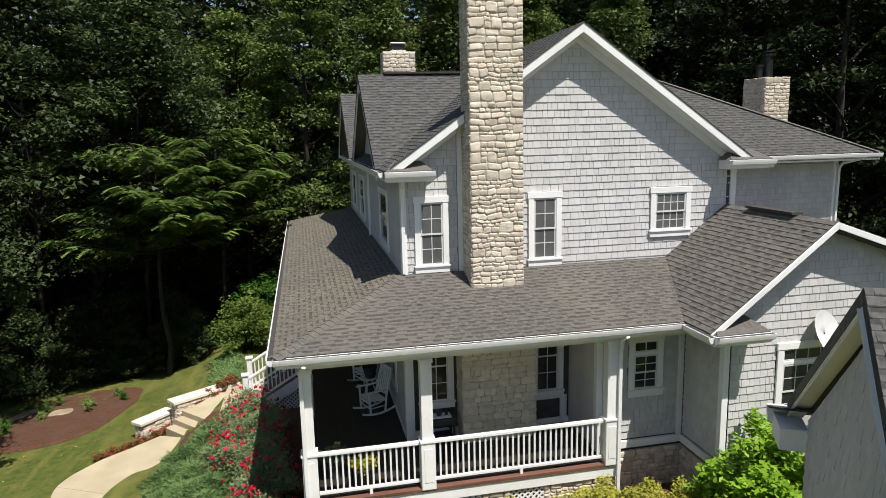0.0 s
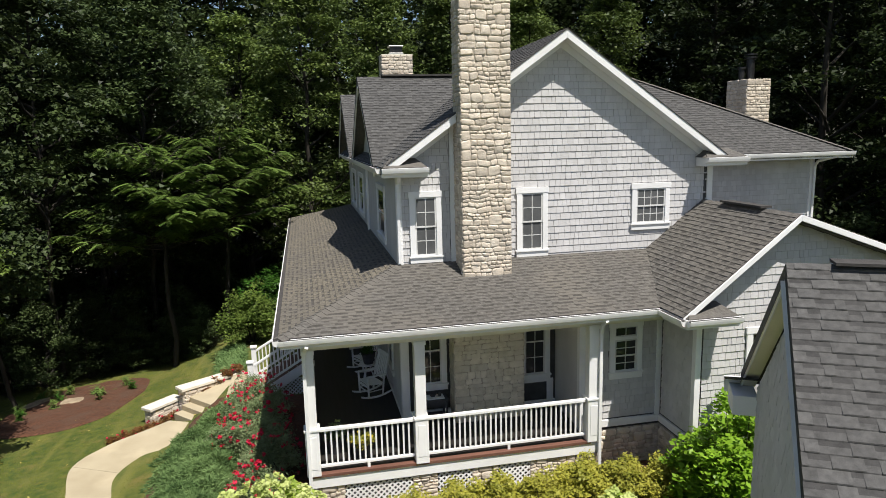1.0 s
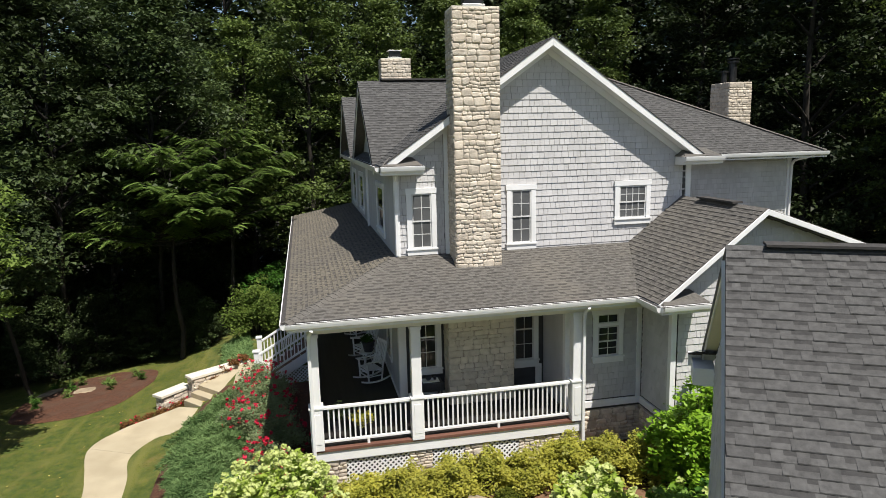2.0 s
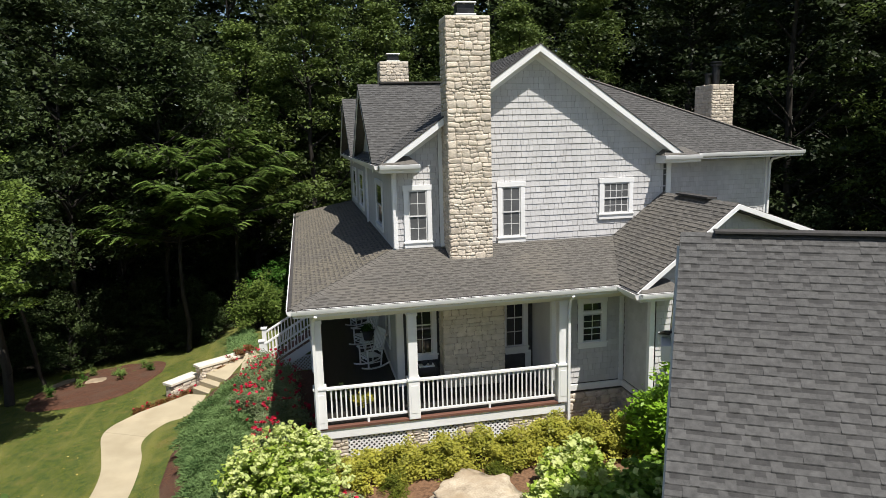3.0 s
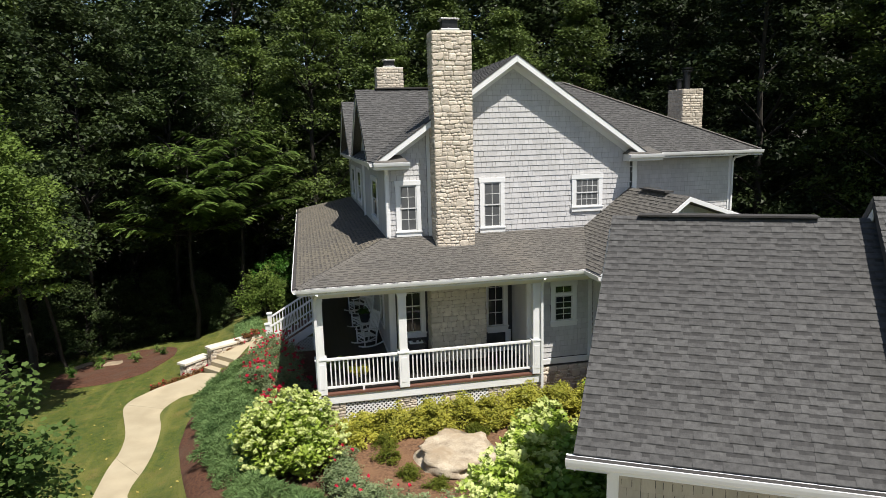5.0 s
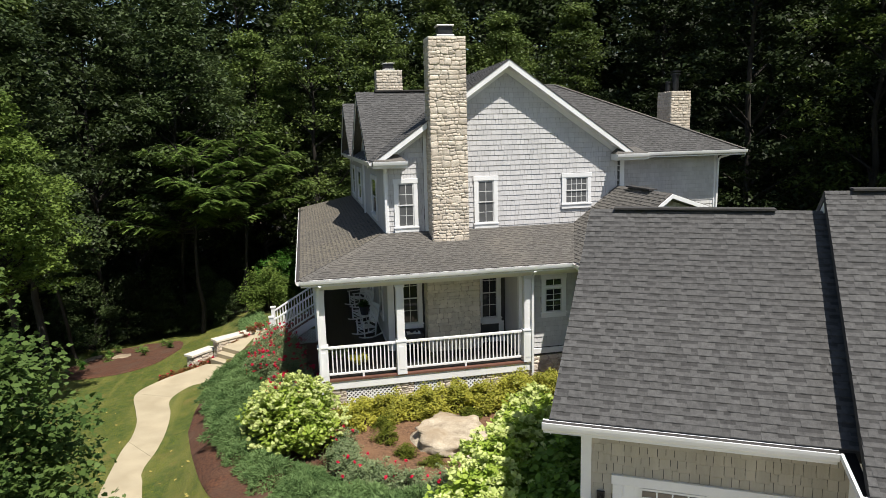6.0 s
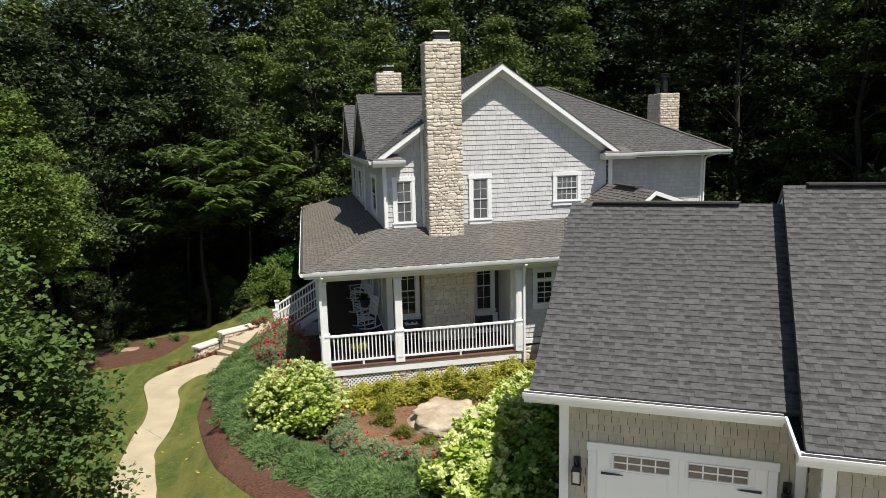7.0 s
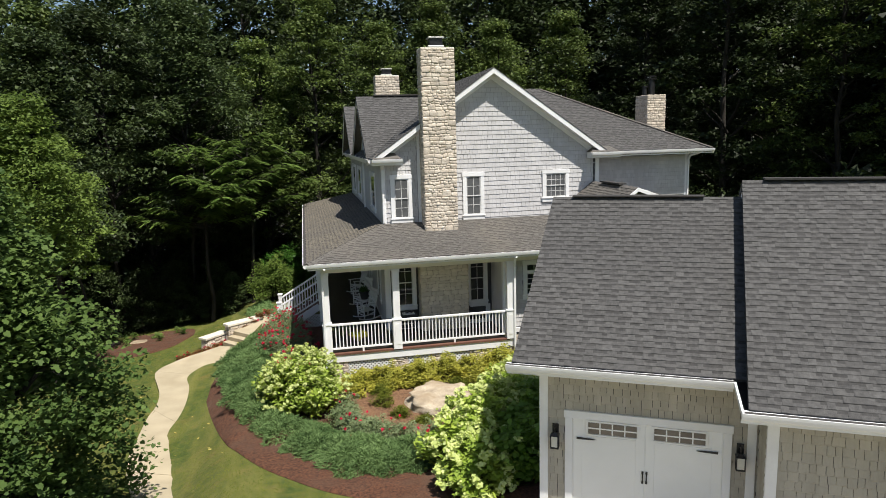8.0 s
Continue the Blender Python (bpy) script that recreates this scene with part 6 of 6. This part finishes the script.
for i in range(3):
    a = i * 2.094
    part("leg", Solid().bar((0.06 * math.cos(a), 0.06 * math.sin(a), 0.5), (0.2 * math.cos(a), 0.2 * math.sin(a), 0), 0.03, 0.03), M_WHITE, ct)


def potted(x, y, z, r, h, leafmat, bloom, label, seed):
    e = shrub("potted_plant", x, y, r, h, 26, 34, 0.055, leafmat, label, "potted plant", "", seed, bloom, clump=0.12)
    e.matrix_basis = Matrix.Translation((x, y, z + 0.28))
    part("pot", Solid().tube((0, 0, -0.28), (0, 0, 0.02), 0.13, 0.19, 18).tube((0, 0, 0.0), (0, 0, 0.04), 0.205, 0.205, 18), M_WICKER, e)


M_YELLOW = leafy("yellow_petal", (0.55, 0.42, 0.03), (0.75, 0.62, 0.10), 0.3, 0.5, 0.1)
potted(-1.75, -1.25, FZ, 0.32, 0.42, M_ROSELEAF, (12, 0.08, M_BLOOM), "dark pot with grey-green foliage and white flowers", 301)
potted(-1.2, -1.6, FZ, 0.30, 0.30, M_AZALEA, (9, 0.06, M_YELLOW), "dark pot with trailing yellow flowers", 302)
potted(-0.58, 2.9, FZ + 0.53, 0.2, 0.25, M_MAPLE, None, "small dark pot plant on the porch table", 303)

# ---------------------------------------------------------------- planting
M_LAWNTREE = leafy("sunlit_leaf", (0.062, 0.105, 0.02), (0.18, 0.25, 0.052), 0.35, 0.6, 0.1)


def lawn_blades():
    """Short grass blades over the part of the lawn that lies nearest."""
    r = np.random.RandomState(88)
    bed, out = inside_poly(bed_line), []
    loop = inside_poly(PATH_L + PATH_R[::-1])
    isle = inside_poly(isl)
    while len(out) < 110000:
        x, y = r.uniform(-17, -2.5), r.uniform(-13, 18)
        if x < -2.2 - (y + 10) * 0.2 and not bed(x, y) and not loop(x, y) and not isle(x, y):
            out.append((x, y, ground_z(x, y)))
    p = np.array(out)
    n = len(p)
    a = r.uniform(0, 2 * np.pi, n)
    lean = r.uniform(1.4, 3.4, n)
    d = np.stack([np.cos(a) * lean, np.sin(a) * lean, np.ones(n)], axis=1)
    s = np.stack([-np.sin(a), np.cos(a), np.zeros(n)], axis=1)
    L = r.uniform(0.012, 0.022, n)[:, None]
    v = np.stack([p - s * 0.008, p + s * 0.008, p + d * L], axis=1).reshape(-1, 3)
    me = bpy.data.meshes.new("grass")
    me.vertices.add(3 * n)
    me.vertices.foreach_set("co", v.ravel())
    me.loops.add(3 * n)
    me.loops.foreach_set("vertex_index", np.arange(3 * n, dtype=np.int32))
    me.polygons.add(n)
    me.polygons.foreach_set("loop_start", np.arange(0, 3 * n, 3, dtype=np.int32))
    me.materials.append(M_GRASS)
    me.update()
    me.validate()
    tagged(new("grass", me), "short mown green and straw-coloured grass", "grass", kind="stuff")


lawn_blades()


def fallen_leaves():
    """A few dry yellow leaves lying on the lawn."""
    rnd = random.Random(91)
    bed, loop, s = inside_poly(bed_line), inside_poly(PATH_L + PATH_R[::-1]), Solid()
    for _ in range(150):
        x, y = rnd.uniform(-15, -5), rnd.uniform(-9, 9)
        if bed(x, y) or loop(x, y):
            continue
        z, a, q = ground_z(x, y) + 0.035, rnd.uniform(0, 6.28), rnd.uniform(0.03, 0.06)
        c, d = Vector((math.cos(a), math.sin(a), rnd.uniform(-0.3, 0.3))) * q, Vector((-math.sin(a), math.cos(a), rnd.uniform(-0.3, 0.3))) * q * 0.6
        o = Vector((x, y, z))
        s.add([o - c, o - d, o + c, o + d], [(0, 1, 2, 3)])
    tagged(part("fallen_leaves", s, M_DRYLEAF), "dry yellow leaves scattered on the mown lawn", "leaves", kind="stuff")


fallen_leaves()
HYL = "lime-green hydrangea shrub covered in pale blooms"
shrub("hydrangea", -3.08, -4.15, 1.35, 1.75, 170, 60, 0.13, M_HYDRANGEA, HYL + " at the porch corner", "shrub", "hydrangeas", 401, (300, 0.14, M_BLOOM), clump=0.28)
for i, (x, y, r, h) in enumerate(((3.2, -5.0, 0.85, 1.15), (2.6, -6.2, 0.9, 1.3), (1.85, -7.3, 0.95, 1.4), (1.15, -8.4, 1.0, 1.5), (0.55, -9.5, 0.95, 1.4), (0.5, -10.7, 0.8, 1.2))):
    shrub("hydrangea", x, y, r, h, 90, 46, 0.14, M_HYDRANGEA, HYL + " beside the garage wall", "shrub", "hydrangeas", 410 + i, (70, 0.18, M_BLOOM), clump=0.26)
for i, (x, y, r, h) in enumerate(((2.75, -8.1, 0.75, 1.6), (2.0, -9.3, 0.75, 1.6), (3.6, -6.8, 0.8, 1.4), (1.6, -10.4, 0.6, 1.5), (4.5, -6.2, 0.8, 1.2))):
    shrub("shrub", x, y, r, h, 80, 46, 0.15, M_BROAD, "deep green broad-leaved shrub against the garage wall", "shrub", "broad-leaved shrubs", 420 + i, (10, 0.16, M_BLOOM), clump=0.26, aspect=0.8)
for i, (x, y, r, h) in enumerate(((-1.35, -3.2, 0.76, 0.68), (-0.4, -3.15, 0.80, 0.74), (0.55, -3.25, 0.82, 0.86), (1.5, -3.1, 0.84, 0.92), (2.4, -3.25, 0.82, 0.82), (3.3, -3.05, 0.9, 1.0), (4.2, -3.35, 0.85, 1.05), (5.0, -3.6, 0.8, 1.0))):
    shrub("azalea", x, y, r, h, 95, 80, 0.08, M_AZALEA, "yellow-green clipped azalea bush in the row before the porch", "shrub", "azaleas before the porch", 430 + i, clump=0.19)
shrub("shrub", 6.2, -4.35, 1.62, 2.55, 230, 60, 0.14, M_BRIGHT, "bright green rounded leafy bush before the shingled wing", "shrub", "", 450, clump=0.28, aspect=0.6)
shrub("shrub", 8.1, -5.2, 0.8, 1.2, 60, 40, 0.14, M_HYDRANGEA, "yellow-green leafy shrub beside the garage", "shrub", "", 451, clump=0.24)
shrub("shrub", 5.9, -6.0, 1.1, 1.15, 80, 40, 0.20, M_MAPLE, "dark green large-leaved shrub in the mulch bed", "shrub", "", 452, clump=0.3, aspect=0.95)
for i, (x, y, r, h) in enumerate(((-3.2, -0.2, 0.75, 1.25), (-3.5, 1.0, 0.85, 1.35), (-3.65, 2.3, 0.85, 1.4), (-3.6, 3.6, 0.8, 1.3), (-4.3, 1.6, 0.6, 0.9), (-4.2, 3.2, 0.65, 1.1), (-4.0, 4.3, 0.6, 1.25), (-3.5, -1.5, 0.6, 1.0))):
    shrub("rose_bush", x, y, r, h, 110, 60, 0.06, M_ROSELEAF, "grey-green rose bush full of red flowers beside the porch", "shrub", "rose bushes", 460 + i, (60 if i == 7 else 30, 0.10, M_ROSE), clump=0.24)
for i, (x, y) in enumerate(((-1.95, -4.9), (-2.0, -5.6), (-1.75, -6.3), (-1.2, -6.9), (-0.6, -7.5), (0.0, -8.0), (-1.6, -7.0))):
    shrub("rose_bush", x, y, 0.58, 0.62, 44, 60, 0.06, M_ROSELEAF, "low grey-green rose with a few red flowers in mulch", "shrub", "low roses in the mulch", 480 + i, (4, 0.09, M_ROSE), clump=0.16)
for i, (x, y, r, h) in enumerate(((-0.75, -4.7, 0.42, 0.5), (-0.35, -5.6, 0.35, 0.3), (0.15, -6.3, 0.35, 0.25), (1.9, -5.5, 0.5, 0.45), (1.7, -3.9, 0.4, 0.35), (-0.75, -3.9, 0.4, 0.45))):
    shrub("perennial", x, y, r, h, 34, 44, 0.085, M_GRASS, "small green perennial clump growing in mulch", "plant", "perennials", 490 + i, clump=0.13, aspect=0.25)
for i, (x, y) in enumerate(((-9.4, 12.3), (-9.9, 13.3), (-10.9, 12.7), (-12.2, 12.4), (-11.9, 11.0), (-10.4, 11.3), (-13.0, 12.9), (-13.0, 10.8), (-10.5, 12.0), (-12.6, 9.9), (-12.0, 13.2))):
    shrub("perennial", x, y, 0.15, 0.5, 9, 12, 0.26, M_SUMAC if i % 3 else M_MAPLE, "young upright green plant in the island bed", "plant", "plants of the island bed", 500 + i, clump=0.14, aspect=0.12)
shrub("shrub", -4.7, 13.6, 1.65, 2.6, 150, 60, 0.13, M_LAWNTREE, "broad green shrub behind the porch stairs", "shrub", "", 520, clump=0.36)
shrub("shrub", -3.9, 16.8, 1.8, 3.2, 150, 60, 0.13, M_MAPLE, "broad green shrub by the porch end", "shrub", "", 521, clump=0.36)
for i, (x, y) in enumerate(((-7.35, 6.05), (-6.98, 6.45), (-6.12, 7.05), (-5.8, 7.28), (-5.45, 7.52), (-5.1, 7.78), (-7.7, 5.85), (-8.0, 5.6), (-6.72, 6.72), (-4.8, 7.98), (-8.3, 5.4))):
    shrub("bedding_plant", x, y, 0.24, 0.24, 20, 40, 0.06, M_COLEUS, "red and bronze bedding plants along the low wall", "plant", "bedding plants by the wall", 530 + i, (3, 0.08, M_ROSE), clump=0.10, dz=0.0 if i in (0, 1, 6, 7, 8, 10) else 0.22)

# spreading juniper
JUN = [(-4.15, 5.2), (-4.7, 4.75), (-5.25, 4.05), (-5.7, 3.0), (-5.75, 1.0), (-5.4, -1.6), (-4.5, -4.6), (-3.65, -6.1), (-2.9, -7.4), (-2.0, -8.6), (-1.0, -9.3), (0.0, -9.3), (0.1, -8.6), (-1.1, -8.2), (-2.3, -6.9), (-2.7, -5.9), (-3.7, -5.4), (-4.3, -4.2), (-4.3, -1.0), (-4.6, 2.0), (-4.2, 4.0)]
jin = inside_poly(JUN)
rj = random.Random(61)
mounds = []
for _ in range(9000):
    x, y = rj.uniform(-6.5, 0.5), rj.uniform(-9.9, 6.7)
    r = rj.uniform(0.45, 0.8)
    if jin(x, y) and all((x - a) ** 2 + (y - b) ** 2 > (0.72 * max(r, c)) ** 2 for a, b, c in mounds):
        mounds.append((x, y, r))


def juniper(name, mounds, per, length, material, seed, tall=0.62):
    """Low mounds of feathery sprays that fan out and up from each plant's heart."""
    r = np.random.RandomState(seed)
    m = np.repeat(np.array([(x, y, ground_z(x, y), q) for x, y, q in mounds]), per, axis=0)
    n = len(m)
    a, k = r.uniform(0, 2 * np.pi, n), np.sqrt(r.rand(n))
    out = np.stack([np.cos(a), np.sin(a), np.zeros(n)], axis=1)
    lobes = 0.86 + 0.2 * np.sin(5 * a + m[:, 0] * 7)
    high = tall * m[:, 3] * (1 - 0.85 * k ** 2) * r.uniform(0.45, 1.12, n)
    p = np.stack([m[:, 0], m[:, 1], m[:, 2] + 0.04], axis=1) + out * (k * m[:, 3] * lobes)[:, None]
    p[:, 2] += high
    d = out * (0.35 + 0.75 * k)[:, None] + np.stack([np.zeros(n), np.zeros(n), 0.75 - 0.45 * k], axis=1) + r.normal(size=(n, 3)) * 0.6
    d /= np.linalg.norm(d, axis=1)[:, None]
    L = (length * r.uniform(0.5, 1.3, n))[:, None]
    s = np.cross(d, r.normal(size=(n, 3)))
    s /= np.linalg.norm(s, axis=1)[:, None]
    tip = p + d * L - np.array([0, 0, 1.0]) * L * 0.12
    v = np.stack([p + s * L * 0.1, p - s * L * 0.1, tip], axis=1).reshape(-1, 3)
    me = bpy.data.meshes.new(name)
    me.vertices.add(3 * n)
    me.vertices.foreach_set("co", v.ravel())
    me.loops.add(3 * n)
    me.loops.foreach_set("vertex_index", np.arange(3 * n, dtype=np.int32))
    me.polygons.add(n)
    me.polygons.foreach_set("loop_start", np.arange(0, 3 * n, 3, dtype=np.int32))
    me.materials.append(material)
    me.update()
    me.validate()
    return new(name, me)


tagged(juniper("juniper_groundcover", mounds, 3300, 0.125, M_JUNIPER, 62), "blue-green spreading juniper mounds covering the bank", "groundcover", kind="stuff")
spots = []
while len(spots) < 420:
    x, y = rj.uniform(-7.8, -4.6), rj.uniform(8.6, 14)
    if x < -4.6 - (y - 8.6) * 0.1 and x > -5.5 - (y - 8.6) * 0.12:
        spots.append((x, y, ground_z(x, y) + rj.uniform(0.0, 0.22), rj.uniform(0.6, 1.0)))
tagged(feathers("juniper_groundcover", spots, 0.24, M_JUNIPER, 63, 45), "blue-green juniper behind the low wall", "groundcover", kind="stuff")


# ---------------------------------------------------------------- woods
def frond_tree(x, y, seed):
    """A small tree of level arching boughs set with long pinnate leaves."""
    rnd = random.Random(seed)
    e = thing("tree", at(x, y), "small tree with long level sprays of pinnate green leaves", "tree", "woodland trees")
    s, v, f = Solid(), [], []
    limb(s, Vector((0, 0, -0.5)), Vector((0.3, 0.2, 10.0)), 0.14, 0.04, 0.15, rnd, 6)
    for b in range(62):
        a = rnd.uniform(0, 6.283)
        z0 = rnd.uniform(6.4, 10.4)
        ln = rnd.uniform(1.4, 4.3) * (1.1 - (z0 - 6.4) / 8.0)
        d = Vector((math.cos(a), math.sin(a), rnd.uniform(-0.05, 0.12)))
        p, q = Vector((0, 0, z0 - 1.0)), Vector((0, 0, z0)) + d * ln
        limb(s, p, q, 0.04, 0.01, 0.1, rnd, 4)
        for k in range(22):
            t = rnd.uniform(0.3, 1.0)
            o = p.lerp(q, t)
            fa = a + rnd.uniform(-1.5, 1.5)
            fd = Vector((math.cos(fa), math.sin(fa), rnd.uniform(-0.1, 0.25))).normalized()
            fl = rnd.uniform(0.5, 0.85)
            sd = Vector((-fd.y, fd.x, 0)).normalized()
            for j in range(9):
                tt = 0.15 + 0.85 * j / 9
                c = o + fd * fl * tt + Vector((0, 0, -0.38 * fl * tt * tt))
                for sg in (-1, 1):
                    L = 0.23 * (1.15 - 0.5 * abs(tt - 0.5))
                    tip = c + sd * sg * L + fd * L * 0.35 + Vector((0, 0, -0.05))
                    m = c.lerp(tip, 0.5)
                    i0 = len(v)
                    v += [tuple(c), tuple(m + fd * 0.05), tuple(tip), tuple(m - fd * 0.05)]
                    f.append((i0, i0 + 1, i0 + 2, i0 + 3))
    part("trunk", s, M_BARK, e, smooth=True)
    me = bpy.data.meshes.new("crown")
    me.from_pydata(v, [], f)
    me.materials.append(M_SUMAC)
    new("crown", me).parent = e


frond_tree(-8.4, 15.6, 71)
frond_tree(-6.2, 18.0, 72)


def woods():
    near = [tree(19, 5.0, 101, 150, 135, 0.21, M_FOREST, 0.24, 0.24, clump=0.95, flat=0.45, aspect=0.8, tri=True), tree(20, 5.2, 102, 150, 135, 0.21, M_FOREST2, 0.22, 0.26, clump=1.05, flat=0.42, aspect=0.8, tri=True),
            tree(17, 4.8, 103, 150, 130, 0.21, M_FOREST, 0.20, 0.2, clump=1.0, flat=0.45, aspect=0.8, tri=True)]
    deep = [tree(25, 6.0, 104, 130, 90, 0.34, M_FOREST, 0.03, 0.3, clump=1.8, aspect=0.8, tri=True), tree(23, 6.0, 105, 130, 90, 0.34, M_FOREST2, 0.03, 0.3, clump=1.8, aspect=0.8, tri=True)]
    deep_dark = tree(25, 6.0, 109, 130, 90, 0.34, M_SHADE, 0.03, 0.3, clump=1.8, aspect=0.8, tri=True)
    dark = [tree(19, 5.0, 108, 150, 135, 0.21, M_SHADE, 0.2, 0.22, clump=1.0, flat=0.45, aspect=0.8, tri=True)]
    low = [tree(6.5, 2.6, 106, 90, 85, 0.18, M_FOREST, 0.02, 0.08, "dark leafy understorey tree at the wood's edge", clump=0.75, aspect=0.8, tri=True)]
    edge = [tree(18, 5.6, 107, 190, 140, 0.20, M_FOREST, 0.33, 0.13, clump=1.05, flat=0.45, aspect=0.8, tri=True)]
    rnd = random.Random(7)
    plan = [(edge, -13.4, 16.6, 1.0), (edge, -9.6, 19.2, 1.05)]
    for x, y in ((-22.5, 11), (-16.0, 20.5), (-23, 6), (-20.5, 18), (-12.5, 21.5), (-9.5, 23), (-5.5, 24.5), (-1.5, 22), (2.5, 21), (6.5, 22), (10.5, 21), (14.5, 19), (18.5, 15), (20.5, 9.5), (23, 4.5), (25.5, 12), (22, 20),
                 (-24, 11), (-27, 20), (27, 0), (30, 7), (-19, 23), (-14, 27), (-3.5, 28), (4.5, 27), (12, 26)):
        plan.append((near, x, y, rnd.uniform(0.9, 1.12)))
    for row, (y0, dx) in enumerate(((30, 5.4), (37, 5.8))):
        x = -38 + rnd.uniform(0, 3)
        while x < 46:
            plan.append((deep, x, y0 + rnd.uniform(-1.5, 1.5), rnd.uniform(0.9, 1.2)))
            x += dx * rnd.uniform(0.85, 1.15)
    # the last six stand out of view, added to shade the right-hand woods
    for x, y in ((-32, 4), (-33, 14), (-37, 9), (-31, 24), (32, 16), (36, 4), (37, 12), (31, 22), (38, -4), (-38, -2), (23.5, -5), (28, -1), (32.5, 4), (28, -9), (34, -5), (37, 9)):
        plan.append((deep, x, y, rnd.uniform(0.9, 1.2)))
    for x, y in ((-18, 14), (-15, 22), (-11, 24.5), (-7, 24), (-3, 21), (-20, 19), (-19, 9.5), (16, 16), (20, 13), (19, 6.5), (24, 8), (22, 16), (-24, 15), (0, 25), (16, 22), (26, 4), (-9, 27), (-17, 25), (-19.5, 13)):
        plan.append((low, x, y, rnd.uniform(0.8, 1.2)))
    for x, y in ((-18, 16.4), (-16.6, 17.4), (-15, 17.2), (-13.4, 18.2), (-11.8, 17.8), (-10.3, 17.2), (-8.6, 16.8), (-7.2, 16.4)):
        plan.append((low, x, y, rnd.uniform(0.38, 0.52)))
    for x, y in ((-15.4, 16.2), (-13.9, 15.9), (-12.2, 16.6), (-10.6, 17.6), (-8.4, 18.4)):
        plan.append((low, x, y, rnd.uniform(0.55, 0.75)))
    used = set()
    for kinds, x, y, size in plan:
        k = rnd.choice(kinds)
        # trees beyond x = 15 get the leaves coloured as if in shade
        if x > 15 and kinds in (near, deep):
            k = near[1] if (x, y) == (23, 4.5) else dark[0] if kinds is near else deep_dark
        # the middle trees take the leaves coloured as sunlit
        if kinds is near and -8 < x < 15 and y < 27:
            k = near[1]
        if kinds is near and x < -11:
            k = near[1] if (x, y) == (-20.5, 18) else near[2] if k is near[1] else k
        m = at(x, y, rnd.uniform(0, 6.28), size)
        if k.name in used:
            copy_thing(k, m)
        else:
            k.matrix_basis = m
            used.add(k.name)


woods()


def far_woods():
    """The dense wood behind, one mass of foliage with an uneven top."""
    r = np.random.RandomState(77)
    line = [(x, 45 + 3 * math.sin(x * 0.3)) for x in range(-62, 78, 3)] + [(50 + 3 * math.sin(y), y) for y in range(-14, 45, 3)] + [(-50 + 3 * math.sin(y), y) for y in range(-10, 45, 3)]
    centres, radii = [], []
    for x, y in line:
        top = 26 + 4 * math.sin(x * 0.45 + y * 0.2) + 2.5 * math.sin(x * 1.1 + y)
        z = 0.5
        while z < top:
            centres.append((x + r.uniform(-1.2, 1.2), y + r.uniform(-2, 2), z + ground_z(x, y)))
            radii.append(r.uniform(2.2, 3.4))
            z += r.uniform(1.6, 2.4)
    ob = new("woodland", leaves_mesh("woodland", centres, radii, 80, 0.95, M_FOREST, 78, 0.8, aspect=0.8, tri=True))
    tagged(ob, "dense dark green wood behind the nearer trees", "woodland", kind="stuff")


far_woods()
# maple whose crown hangs over the lawn, and two trees behind it
lt = tree(11.2, 3.0, 111, 300, 140, 0.13, M_LAWNTREE, 0.41, 0.16, "light green leafy maple overhanging the lawn", clump=0.72, flat=0.4, aspect=0.8, tri=True)
lt.matrix_basis = at(-12.85, 3.9, 1.0)
bt = tree(15.0, 2.6, 112, 150, 110, 0.19, M_FOREST, 0.42, 0.20, "tall tree with a sunlit brown trunk at the lawn's edge", clump=0.95, aspect=0.8, tri=True)
bt.matrix_basis = at(-14.1, 9.8, 0.3)
sl = tree(9.5, 2.0, 113, 90, 90, 0.18, M_FOREST, 0.5, 0.09, "slender leaning tree at the lawn's edge", clump=0.8, aspect=0.8, tri=True)
sl.matrix_basis = at(-13.0, 11.2, 0.9) @ Matrix.Rotation(0.2, 4, Vector((0.62, -0.78, 0)))
# tree close to the lawn path
ct = tree(8.2, 2.95, 110, 520, 135, 0.118, M_REDBUD, -0.05, 0.12, "broad dark green tree with heart-shaped leaves on the lawn", clump=0.68, flat=0.7, aspect=0.85)
ct.matrix_basis = at(-9.25, -9.1, 0.4)
